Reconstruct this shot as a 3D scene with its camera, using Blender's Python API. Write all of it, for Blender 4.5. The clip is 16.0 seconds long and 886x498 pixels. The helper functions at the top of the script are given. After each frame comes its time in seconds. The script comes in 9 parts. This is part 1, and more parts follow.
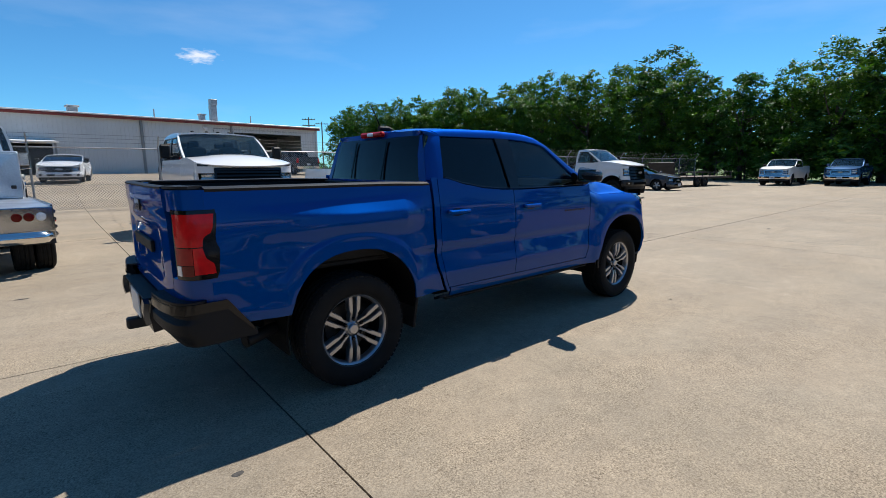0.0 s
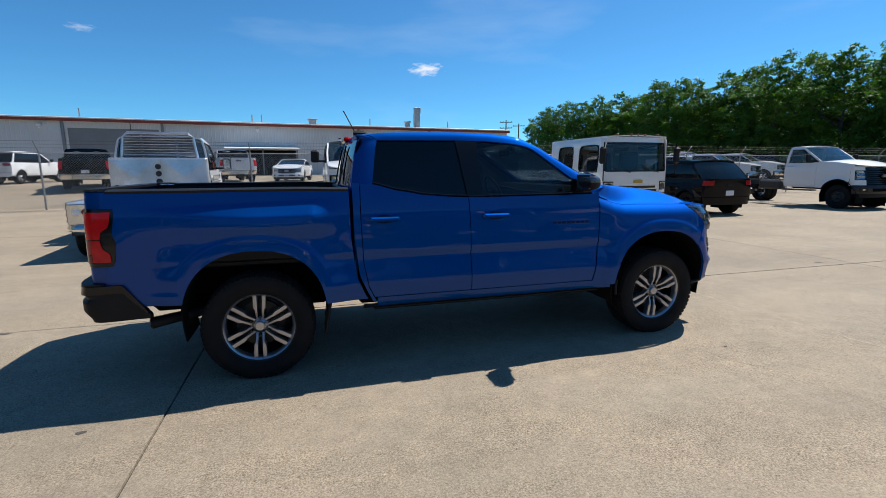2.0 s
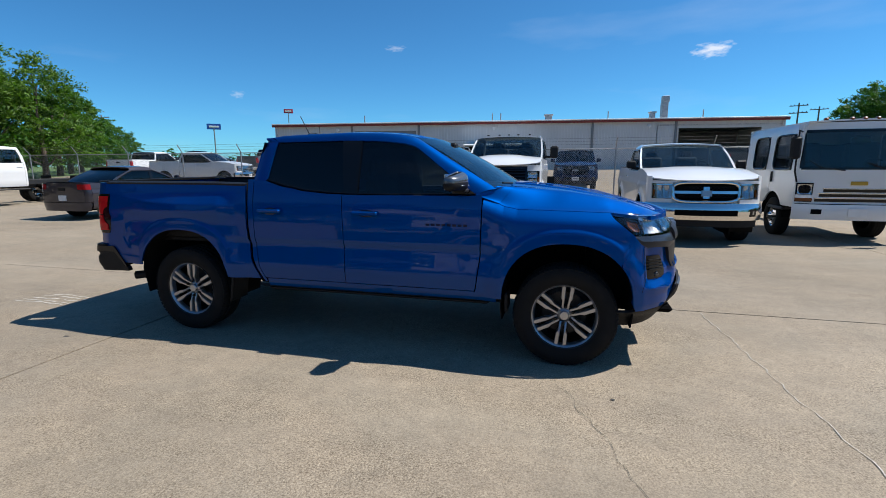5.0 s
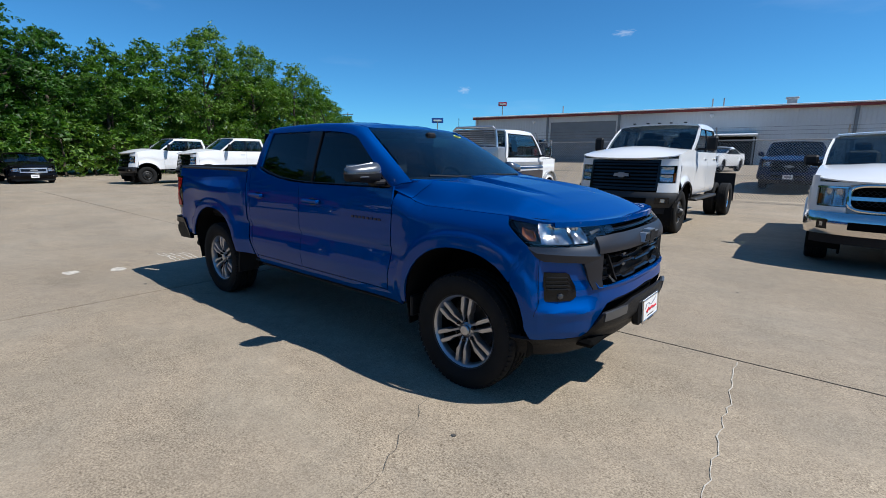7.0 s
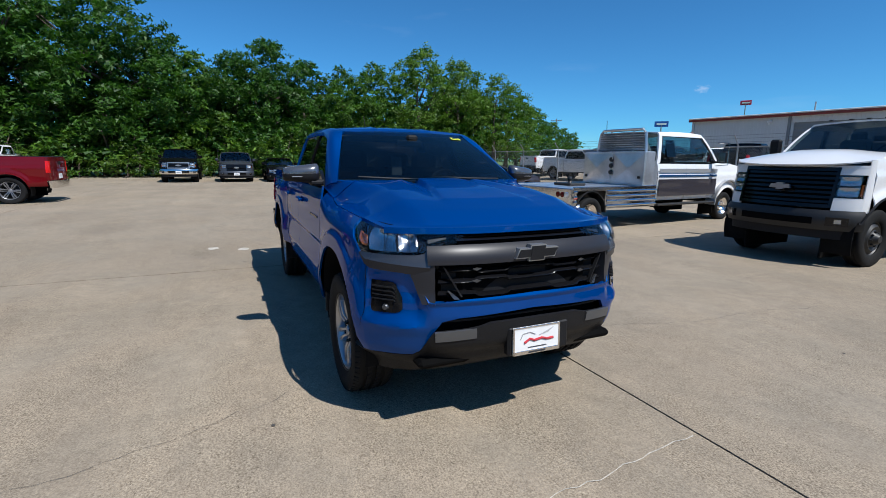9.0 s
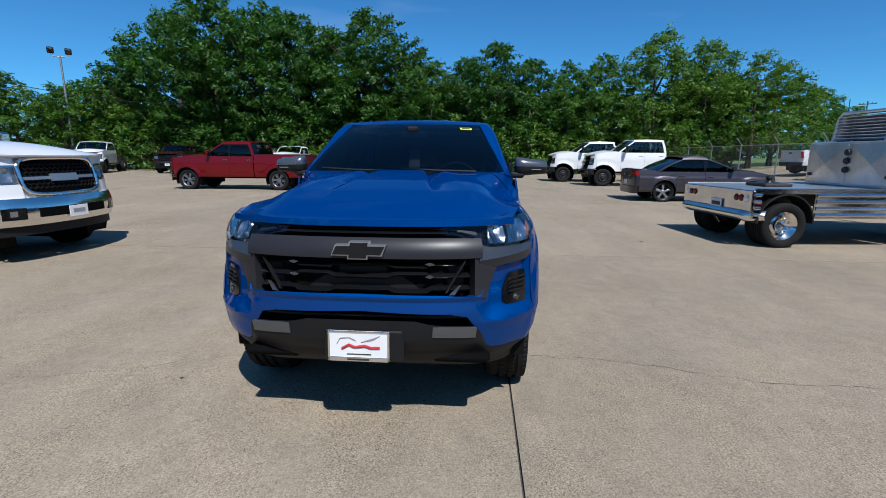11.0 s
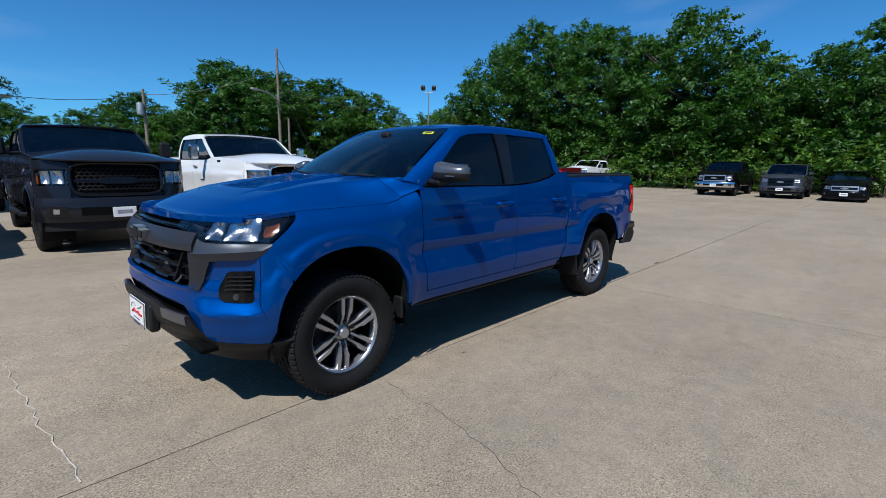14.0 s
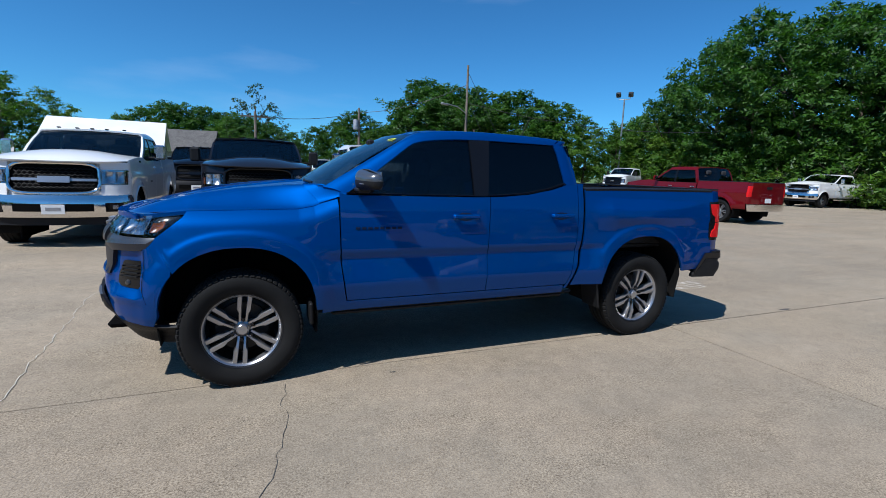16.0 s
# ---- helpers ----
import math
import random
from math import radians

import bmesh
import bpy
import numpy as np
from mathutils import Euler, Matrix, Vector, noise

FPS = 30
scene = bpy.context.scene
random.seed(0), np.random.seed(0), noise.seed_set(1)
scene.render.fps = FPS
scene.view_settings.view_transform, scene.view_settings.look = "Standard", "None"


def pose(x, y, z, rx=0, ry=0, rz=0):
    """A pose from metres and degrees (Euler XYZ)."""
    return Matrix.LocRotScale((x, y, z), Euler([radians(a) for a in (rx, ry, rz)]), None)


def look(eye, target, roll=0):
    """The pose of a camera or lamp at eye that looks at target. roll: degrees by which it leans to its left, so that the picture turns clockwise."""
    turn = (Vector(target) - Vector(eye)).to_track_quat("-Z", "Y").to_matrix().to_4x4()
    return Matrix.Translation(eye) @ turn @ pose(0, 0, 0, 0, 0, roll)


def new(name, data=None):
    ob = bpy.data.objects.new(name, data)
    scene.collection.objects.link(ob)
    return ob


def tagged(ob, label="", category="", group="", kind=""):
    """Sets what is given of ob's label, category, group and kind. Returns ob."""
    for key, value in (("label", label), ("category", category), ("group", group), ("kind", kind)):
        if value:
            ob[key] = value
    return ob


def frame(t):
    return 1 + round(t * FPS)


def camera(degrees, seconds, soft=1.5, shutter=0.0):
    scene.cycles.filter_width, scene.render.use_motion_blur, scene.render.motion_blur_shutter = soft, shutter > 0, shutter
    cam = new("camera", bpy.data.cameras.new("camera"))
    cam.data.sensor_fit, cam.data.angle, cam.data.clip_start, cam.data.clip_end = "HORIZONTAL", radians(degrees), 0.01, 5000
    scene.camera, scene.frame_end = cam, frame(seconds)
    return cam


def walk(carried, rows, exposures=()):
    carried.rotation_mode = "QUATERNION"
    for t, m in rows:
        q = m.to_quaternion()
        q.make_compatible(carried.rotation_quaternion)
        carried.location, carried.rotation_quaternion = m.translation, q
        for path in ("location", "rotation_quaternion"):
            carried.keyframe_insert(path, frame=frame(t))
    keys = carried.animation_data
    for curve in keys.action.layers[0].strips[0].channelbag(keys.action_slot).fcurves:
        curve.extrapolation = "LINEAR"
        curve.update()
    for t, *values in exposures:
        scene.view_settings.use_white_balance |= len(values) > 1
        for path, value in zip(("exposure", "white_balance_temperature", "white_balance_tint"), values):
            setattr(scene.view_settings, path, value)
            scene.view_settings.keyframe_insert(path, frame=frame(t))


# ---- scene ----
cam = camera(87.0, 16.0, soft=0.7)
PATH = [
    (0, (-3.154, -3.534, 1.453), (-1.882, -2.03, 1.106), -0.2),
    (0.5, (-2.722, -3.824, 1.455), (-1.623, -2.189, 1.108), -0.2),
    (1, (-2.25, -4.0, 1.449), (-1.334, -2.257, 1.1), -0.3),
    (1.5, (-1.768, -4.143, 1.452), (-1.04, -2.312, 1.108), -0.3),
    (2, (-1.281, -4.267, 1.474), (-0.743, -2.37, 1.135), -0.3),
    (2.5, (-0.79, -4.355, 1.484), (-0.449, -2.413, 1.148), -0.6),
    (3, (-0.266, -4.447, 1.496), (-0.12, -2.482, 1.156), -0.8),
    (3.5, (0.253, -4.456, 1.483), (0.212, -2.485, 1.145), -0.9),
    (3.7, (0.459, -4.454, 1.482), (0.348, -2.486, 1.144), -0.9),
    (5.8, (2.429, -3.897, 1.498), (1.607, -2.113, 1.124), -0.2),
    (6, (2.646, -3.743, 1.484), (1.727, -2.007, 1.108), -0.3),
    (6.5, (3.083, -3.52, 1.507), (1.993, -1.887, 1.124), 0.1),
    (7, (3.408, -3.151, 1.491), (2.15, -1.646, 1.1), 0.5),
    (7.5, (3.771, -2.791, 1.503), (2.359, -1.429, 1.111), 0.6),
    (8, (4.073, -2.404, 1.495), (2.527, -1.195, 1.111), 0.7),
    (8.2, (4.197, -2.243, 1.505), (2.599, -1.102, 1.122), 0.7),
    (10.3, (4.74, -0.132, 1.429), (2.786, 0.065, 1.05), 0.7),
    (10.5, (4.734, 0.068, 1.434), (2.774, 0.166, 1.049), 0.6),
    (11, (4.699, 0.575, 1.453), (2.744, 0.427, 1.058), 0.4),
    (11.5, (4.579, 1.061, 1.454), (2.657, 0.675, 1.06), 0.3),
    (12, (4.441, 1.562, 1.448), (2.574, 0.958, 1.066), 0.5),
    (12.5, (4.197, 2.013, 1.44), (2.409, 1.195, 1.072), 0.8),
    (13, (3.938, 2.453, 1.439), (2.252, 1.438, 1.083), 0.8),
    (13.5, (3.622, 2.827, 1.423), (2.054, 1.637, 1.07), 0.7),
    (14, (3.269, 3.186, 1.412), (1.837, 1.835, 1.062), 0.9),
    (14.5, (2.901, 3.49, 1.405), (1.616, 1.996, 1.062), 1.3),
    (15, (2.494, 3.738, 1.412), (1.371, 2.116, 1.082), 1.6),
    (15.5, (2.054, 3.948, 1.431), (1.109, 2.216, 1.108), 1.7),
    (16, (1.604, 4.04, 1.44), (0.841, 2.22, 1.113), 1.9),
]
walk(cam, [(t, look(eye, target, roll)) for t, eye, target, roll in PATH],
     [(0, 0.36, 6550, 10), (3.5, 0.30, 6450, 10), (6, 0.24, 6200, 10), (8, 0.21, 6100, 10), (10.5, 0.12, 6000, 10), (13, 0.05, 5900, 10), (16, 0.16, 5900, 10)])

# ---- light ----
SUN = Vector((0.65, 0.28, 1.0)).normalized()
world = bpy.data.worlds.new("world")
scene.world = world
world.use_nodes = True
wt = world.node_tree
for n in list(wt.nodes):
    wt.nodes.remove(n)
w_out = wt.nodes.new("ShaderNodeOutputWorld")
w_bg = wt.nodes.new("ShaderNodeBackground")
w_sky = wt.nodes.new("ShaderNodeTexSky")
w_sky.sky_type = "NISHITA"
w_sky.sun_disc = False
w_sky.sun_elevation = math.asin(SUN.z)
w_sky.sun_rotation = math.atan2(SUN.x, SUN.y)
w_sky.altitude = 100
w_sky.air_density, w_sky.dust_density, w_sky.ozone_density = 0.75, 0.25, 2.0
w_bg.inputs["Strength"].default_value = 0.087
# thin wisps and a few small clouds, the same all round the sky
w_tc = wt.nodes.new("ShaderNodeTexCoord")
w_map = wt.nodes.new("ShaderNodeMapping")
w_map.inputs["Scale"].default_value = (1.6, 1.6, 7.0)
w_map.inputs["Location"].default_value = (0.7, 0.2, 0.35)
w_n = wt.nodes.new("ShaderNodeTexNoise")
w_n.inputs["Scale"].default_value = 1.6
w_n.inputs["Detail"].default_value = 7
w_r = wt.nodes.new("ShaderNodeValToRGB")
w_r.color_ramp.elements[0].position = 0.56
w_r.color_ramp.elements[1].position = 0.95
w_r.color_ramp.elements[1].color = (0.22, 0.22, 0.22, 1)
w_mix = wt.nodes.new("ShaderNodeMixRGB")
w_mix.inputs["Color2"].default_value = (9.0, 9.6, 10.5, 1)
wt.links.new(w_tc.outputs["Generated"], w_map.inputs["Vector"])
wt.links.new(w_map.outputs["Vector"], w_n.inputs["Vector"])
wt.links.new(w_n.outputs["Fac"], w_r.inputs["Fac"])
wt.links.new(w_r.outputs["Color"], w_mix.inputs["Fac"])
w_tint = wt.nodes.new("ShaderNodeMixRGB")
w_tint.blend_type = "MULTIPLY"
w_tint.inputs["Fac"].default_value = 1.0
w_tint.inputs["Color2"].default_value = (0.45, 1.02, 1.30, 1)
w_sat = wt.nodes.new("ShaderNodeHueSaturation")
w_sat.inputs["Saturation"].default_value = 1.04
wt.links.new(w_sky.outputs["Color"], w_sat.inputs["Color"])
wt.links.new(w_sat.outputs["Color"], w_tint.inputs["Color1"])
wt.links.new(w_tint.outputs["Color"], w_mix.inputs["Color1"])


def puff(sky, c, wide, high, cover):
    """A small torn cloud low in the sky, in the direction c."""
    c = Vector(c).normalized()
    right = Vector((c.y, -c.x, 0)).normalized()
    up = right.cross(c)
    def dot(v, size):
        n = wt.nodes.new("ShaderNodeVectorMath")
        n.operation = "DOT_PRODUCT"
        n.inputs[1].default_value = v / size
        wt.links.new(off.outputs["Vector"], n.inputs[0])
        return n.outputs["Value"]
    off = wt.nodes.new("ShaderNodeVectorMath")
    off.operation = "SUBTRACT"
    off.inputs[1].default_value = c
    wt.links.new(w_tc.outputs["Generated"], off.inputs[0])
    xyz = wt.nodes.new("ShaderNodeCombineXYZ")
    wt.links.new(dot(right, wide), xyz.inputs["X"])
    wt.links.new(dot(up, high), xyz.inputs["Y"])
    wt.links.new(dot(c, wide), xyz.inputs["Z"])
    ln = wt.nodes.new("ShaderNodeVectorMath")
    ln.operation = "LENGTH"
    wt.links.new(xyz.outputs["Vector"], ln.inputs[0])
    tear = wt.nodes.new("ShaderNodeTexNoise")
    tear.inputs["Scale"].default_value, tear.inputs["Detail"].default_value = 1.7, 5
    wt.links.new(xyz.outputs["Vector"], tear.inputs["Vector"])
    add = wt.nodes.new("ShaderNodeMath")
    add.operation = "MULTIPLY_ADD"
    add.inputs[1].default_value = 2.2
    wt.links.new(tear.outputs["Fac"], add.inputs[0])
    wt.links.new(ln.outputs["Value"], add.inputs[2])
    edge = wt.nodes.new("ShaderNodeMapRange")
    edge.inputs["From Min"].default_value, edge.inputs["From Max"].default_value = 2.05, 1.25
    edge.inputs["To Min"].default_value, edge.inputs["To Max"].default_value = 0.0, cover
    wt.links.new(add.outputs["Value"], edge.inputs["Value"])
    mixer = wt.nodes.new("ShaderNodeMixRGB")
    mixer.inputs["Color2"].default_value = (8.6, 8.9, 9.6, 1)
    wt.links.new(edge.outputs["Result"], mixer.inputs["Fac"])
    wt.links.new(sky, mixer.inputs["Color1"])
    return mixer.outputs["Color"]


w_col = puff(w_mix.outputs["Color"], (0.237, 0.9515, 0.1956), 0.036, 0.0125, 0.85)
w_col = puff(w_col, (-0.335, 0.915, 0.224), 0.022, 0.006, 0.28)
w_col = puff(w_col, (-0.604, 0.786, 0.131), 0.014, 0.007, 0.28)
wt.links.new(w_col, w_bg.inputs["Color"])
wt.links.new(w_bg.outputs["Background"], w_out.inputs["Surface"])

sun_data = bpy.data.lights.new("sun", "SUN")
sun_data.energy, sun_data.angle, sun_data.color = 5.0, radians(0.55), (1.0, 0.955, 0.885)
sun = new("sun", sun_data)
sun.matrix_world = look(SUN * 60, (0, 0, 0))

# ---- materials ----
def node_mat(name, color, rough=0.5, metal=0.0, coat=0.0, spec=0.5, noise_scale=0.0, noise_amt=0.0, fine=0.0, bump=0.0, bump_scale=60.0,
             vary=0.0, trans=0.0, ramp=None):
    """A surface with a broad and a fine variation of colour, and fine relief, at real size."""
    m = bpy.data.materials.new(name)
    m.use_nodes = True
    t = m.node_tree
    b = t.nodes["Principled BSDF"]
    b.inputs["Roughness"].default_value = rough
    b.inputs["Metallic"].default_value = metal
    b.inputs["Coat Weight"].default_value = coat
    b.inputs["Coat Roughness"].default_value = 0.02
    b.inputs["Coat IOR"].default_value = 1.5
    b.inputs["Specular IOR Level"].default_value = spec
    b.inputs["Base Color"].default_value = (*color, 1)
    m.diffuse_color = (*color, 1)
    tc = t.nodes.new("ShaderNodeTexCoord")
    last = None
    def mul(prev, fac_socket, lo, hi):
        r = t.nodes.new("ShaderNodeMapRange")
        r.inputs["From Min"].default_value, r.inputs["From Max"].default_value = 0.3, 0.7
        r.inputs["To Min"].default_value, r.inputs["To Max"].default_value = lo, hi
        t.links.new(fac_socket, r.inputs["Value"])
        x = t.nodes.new("ShaderNodeMixRGB")
        x.blend_type = "MULTIPLY"
        x.inputs["Fac"].default_value = 1
        if prev is None:
            x.inputs["Color1"].default_value = (*color, 1)
        else:
            t.links.new(prev, x.inputs["Color1"])
        t.links.new(r.outputs["Result"], x.inputs["Color2"])
        return x.outputs["Color"]
    if noise_amt:
        n = t.nodes.new("ShaderNodeTexNoise")
        n.inputs["Scale"].default_value, n.inputs["Detail"].default_value = noise_scale, 6
        t.links.new(tc.outputs["Object"], n.inputs["Vector"])
        last = mul(last, n.outputs["Fac"], 1 - noise_amt, 1 + noise_amt)
    if fine:
        n = t.nodes.new("ShaderNodeTexNoise")
        n.inputs["Scale"].default_value, n.inputs["Detail"].default_value = bump_scale, 3
        t.links.new(tc.outputs["Object"], n.inputs["Vector"])
        last = mul(last, n.outputs["Fac"], 1 - fine, 1 + fine)
    if vary:
        i = t.nodes.new("ShaderNodeObjectInfo")
        last = mul(last, i.outputs["Random"], 1 - vary, 1 + vary)
    if last is not None:
        t.links.new(last, b.inputs["Base Color"])
    if bump:
        n = t.nodes.new("ShaderNodeTexNoise")
        n.inputs["Scale"].default_value, n.inputs["Detail"].default_value = bump_scale, 4
        t.links.new(tc.outputs["Object"], n.inputs["Vector"])
        k = t.nodes.new("ShaderNodeBump")
        k.inputs["Strength"].default_value, k.inputs["Distance"].default_value = bump, 0.004
        t.links.new(n.outputs["Fac"], k.inputs["Height"])
        t.links.new(k.outputs["Normal"], b.inputs["Normal"])
    return m


def paint(name, color, metal=0.0, rough=0.4, flake=0.0):
    m = node_mat(name, color, rough=rough, metal=metal, coat=1.0, spec=0.0 if metal else 0.3, noise_scale=1.3, noise_amt=0.03)
    m.node_tree.nodes["Principled BSDF"].inputs["Coat IOR"].default_value = 1.42
    m.node_tree.nodes["Principled BSDF"].inputs["Coat Weight"].default_value = 0.85
    if flake:
        t = m.node_tree
        b = t.nodes["Principled BSDF"]
        tc = t.nodes.new("ShaderNodeTexCoord")
        v = t.nodes.new("ShaderNodeTexVoronoi")
        v.inputs["Scale"].default_value = 900
        k = t.nodes.new("ShaderNodeBump")
        k.inputs["Strength"].default_value, k.inputs["Distance"].default_value = flake, 0.0006
        t.links.new(tc.outputs["Object"], v.inputs["Vector"])
        t.links.new(v.outputs["Color"], k.inputs["Height"])
        t.links.new(k.outputs["Normal"], b.inputs["Normal"])
    return m


def glass(name, tint, refl=0.045):
    m = bpy.data.materials.new(name)
    m.use_nodes = True
    t = m.node_tree
    for n in list(t.nodes):
        t.nodes.remove(n)
    out = t.nodes.new("ShaderNodeOutputMaterial")
    mix = t.nodes.new("ShaderNodeMixShader")
    tr = t.nodes.new("ShaderNodeBsdfTransparent")
    gl = t.nodes.new("ShaderNodeBsdfGlossy")
    lw = t.nodes.new("ShaderNodeLayerWeight")
    lw.inputs["Blend"].default_value = 0.5
    pw = t.nodes.new("ShaderNodeMath")
    pw.operation = "POWER"
    pw.inputs[1].default_value = 4.5
    fr = t.nodes.new("ShaderNodeMath")
    fr.operation = "MULTIPLY_ADD"
    fr.inputs[1].default_value, fr.inputs[2].default_value = 0.9, refl
    tr.inputs["Color"].default_value = (*tint, 1)
    gl.inputs["Roughness"].default_value = 0.015
    t.links.new(lw.outputs["Facing"], pw.inputs[0])
    t.links.new(pw.outputs["Value"], fr.inputs[0])
    t.links.new(fr.outputs["Value"], mix.inputs["Fac"])
    t.links.new(tr.outputs["BSDF"], mix.inputs[1])
    t.links.new(gl.outputs["BSDF"], mix.inputs[2])
    t.links.new(mix.outputs["Shader"], out.inputs["Surface"])
    m.diffuse_color = (*tint, 0.4)
    return m


def concrete_mat():
    m = bpy.data.materials.new("concrete")
    m.use_nodes = True
    t = m.node_tree
    b = t.nodes["Principled BSDF"]
    b.inputs["Roughness"].default_value = 0.85
    b.inputs["Specular IOR Level"].default_value = 0.3
    geo = t.nodes.new("ShaderNodeNewGeometry")
    def tex(kind, scale, detail=4, rough=0.55, stretch=None):
        n = t.nodes.new(kind)
        n.inputs["Scale"].default_value = scale
        if kind == "ShaderNodeTexNoise":
            n.inputs["Detail"].default_value, n.inputs["Roughness"].default_value = detail, rough
        src = geo.outputs["Position"]
        if stretch:
            mp = t.nodes.new("ShaderNodeMapping")
            mp.inputs["Scale"].default_value = stretch
            t.links.new(src, mp.inputs["Vector"])
            src = mp.outputs["Vector"]
        t.links.new(src, n.inputs["Vector"])
        return n
    def ramp(sock, stops):
        r = t.nodes.new("ShaderNodeValToRGB")
        e = r.color_ramp.elements
        e[0].position, e[0].color = stops[0][0], (*stops[0][1], 1)
        e[1].position, e[1].color = stops[1][0], (*stops[1][1], 1)
        for p, c in stops[2:]:
            q = e.new(p)
            q.color = (*c, 1)
        t.links.new(sock, r.inputs["Fac"])
        return r.outputs["Color"]
    def mix(mode, fac, a, c):
        x = t.nodes.new("ShaderNodeMixRGB")
        x.blend_type = mode
        if isinstance(fac, float):
            x.inputs["Fac"].default_value = fac
        else:
            t.links.new(fac, x.inputs["Fac"])
        t.links.new(a, x.inputs["Color1"])
        t.links.new(c, x.inputs["Color2"])
        return x.outputs["Color"]
    base = ramp(tex("ShaderNodeTexNoise", 0.35, 6).outputs["Fac"], [(0.3, (0.285, 0.237, 0.176)), (0.7, (0.338, 0.287, 0.219))])
    stain = ramp(tex("ShaderNodeTexNoise", 0.9, 7, 0.62).outputs["Fac"], [(0.40, (0.80, 0.835, 0.86)), (0.56, (1.04, 1.03, 1.02))])
    streak = ramp(tex("ShaderNodeTexNoise", 0.5, 6, 0.62, (0.35, 2.2, 1)).outputs["Fac"], [(0.35, (0.90, 0.90, 0.905)), (0.65, (1.04, 1.04, 1.035))])
    mott = ramp(tex("ShaderNodeTexNoise", 7.0, 6, 0.7).outputs["Fac"], [(0.3, (0.86, 0.86, 0.86)), (0.7, (1.10, 1.10, 1.09))])
    grit = ramp(tex("ShaderNodeTexNoise", 95.0, 3, 0.7).outputs["Fac"], [(0.34, (0.50, 0.47, 0.44)), (0.66, (1.44, 1.43, 1.40))])
    aggr = ramp(tex("ShaderNodeTexVoronoi", 70.0).outputs["Color"], [(0.15, (0.80, 0.77, 0.74)), (0.9, (1.18, 1.17, 1.15))])
    fleck = ramp(tex("ShaderNodeTexNoise", 34.0, 5, 0.75).outputs["Fac"], [(0.36, (0.50, 0.47, 0.45)), (0.42, (1, 1, 1)), (0.62, (1, 1, 1)), (0.68, (1.45, 1.43, 1.40))])
    worn = ramp(tex("ShaderNodeTexNoise", 1.1, 5, 0.65, (0.6, 1.5, 1)).outputs["Fac"], [(0.40, (0.40, 0.40, 0.40)), (0.60, (1, 1, 1))])
    spots = ramp(tex("ShaderNodeTexNoise", 1.7, 3, 0.5).outputs["Fac"], [(0.70, (1, 1, 1)), (0.78, (0.84, 0.82, 0.80))])
    c = mix("MULTIPLY", 1.0, base, streak)
    c = mix("MULTIPLY", 0.42, c, stain)
    c = mix("MULTIPLY", 1.0, c, mott)
    c = mix("MULTIPLY", worn, c, grit)
    c = mix("MULTIPLY", worn, c, fleck)
    c = mix("MULTIPLY", 0.45, c, aggr)
    c = mix("MULTIPLY", 1.0, c, spots)
    info = t.nodes.new("ShaderNodeObjectInfo")
    c = mix("MULTIPLY", 1.0, c, ramp(info.outputs["Random"], [(0.0, (0.93, 0.93, 0.94)), (1.0, (1.04, 1.03, 1.02))]))
    t.links.new(c, b.inputs["Base Color"])
    k = t.nodes.new("ShaderNodeBump")
    k.inputs["Strength"].default_value, k.inputs["Distance"].default_value = 0.5, 0.004
    t.links.new(tex("ShaderNodeTexNoise", 120.0, 4, 0.7).outputs["Fac"], k.inputs["Height"])
    t.links.new(k.outputs["Normal"], b.inputs["Normal"])
    return m


def leaf_mat(name, dark, light):
    m = bpy.data.materials.new(name)
    m.use_nodes = True
    t = m.node_tree
    for n in list(t.nodes):
        t.nodes.remove(n)
    out = t.nodes.new("ShaderNodeOutputMaterial")
    df = t.nodes.new("ShaderNodeBsdfPrincipled")
    df.inputs["Roughness"].default_value = 0.5
    df.inputs["Specular IOR Level"].default_value = 0.35
    tl = t.nodes.new("ShaderNodeBsdfTranslucent")
    mx = t.nodes.new("ShaderNodeMixShader")
    mx.inputs["Fac"].default_value = 0.30
    geo = t.nodes.new("ShaderNodeNewGeometry")
    ns = t.nodes.new("ShaderNodeTexNoise")
    ns.inputs["Scale"].default_value = 0.55
    t.links.new(geo.outputs["Position"], ns.inputs["Vector"])
    add = t.nodes.new("ShaderNodeMath")
    add.operation = "MULTIPLY_ADD"
    add.inputs[1].default_value, add.inputs[2].default_value = 0.55, 0.0
    t.links.new(geo.outputs["Random Per Island"], add.inputs[0])
    add2 = t.nodes.new("ShaderNodeMath")
    add2.operation = "MULTIPLY_ADD"
    add2.inputs[1].default_value = 0.6
    t.links.new(ns.outputs["Fac"], add2.inputs[0])
    t.links.new(add.outputs["Value"], add2.inputs[2])
    r = t.nodes.new("ShaderNodeValToRGB")
    r.color_ramp.elements[0].position, r.color_ramp.elements[0].color = 0.15, (*dark, 1)
    r.color_ramp.elements[1].position, r.color_ramp.elements[1].color = 0.85, (*light, 1)
    t.links.new(add2.outputs["Value"], r.inputs["Fac"])
    t.links.new(r.outputs["Color"], df.inputs["Base Color"])
    glow = t.nodes.new("ShaderNodeMixRGB")
    glow.blend_type = "MULTIPLY"
    glow.inputs["Fac"].default_value = 1.0
    glow.inputs["Color2"].default_value = (1.35, 1.75, 0.6, 1)
    t.links.new(r.outputs["Color"], glow.inputs["Color1"])
    t.links.new(glow.outputs["Color"], tl.inputs["Color"])
    t.links.new(df.outputs["BSDF"], mx.inputs[1])
    t.links.new(tl.outputs["BSDF"], mx.inputs[2])
    t.links.new(mx.outputs["Shader"], out.inputs["Surface"])
    return m


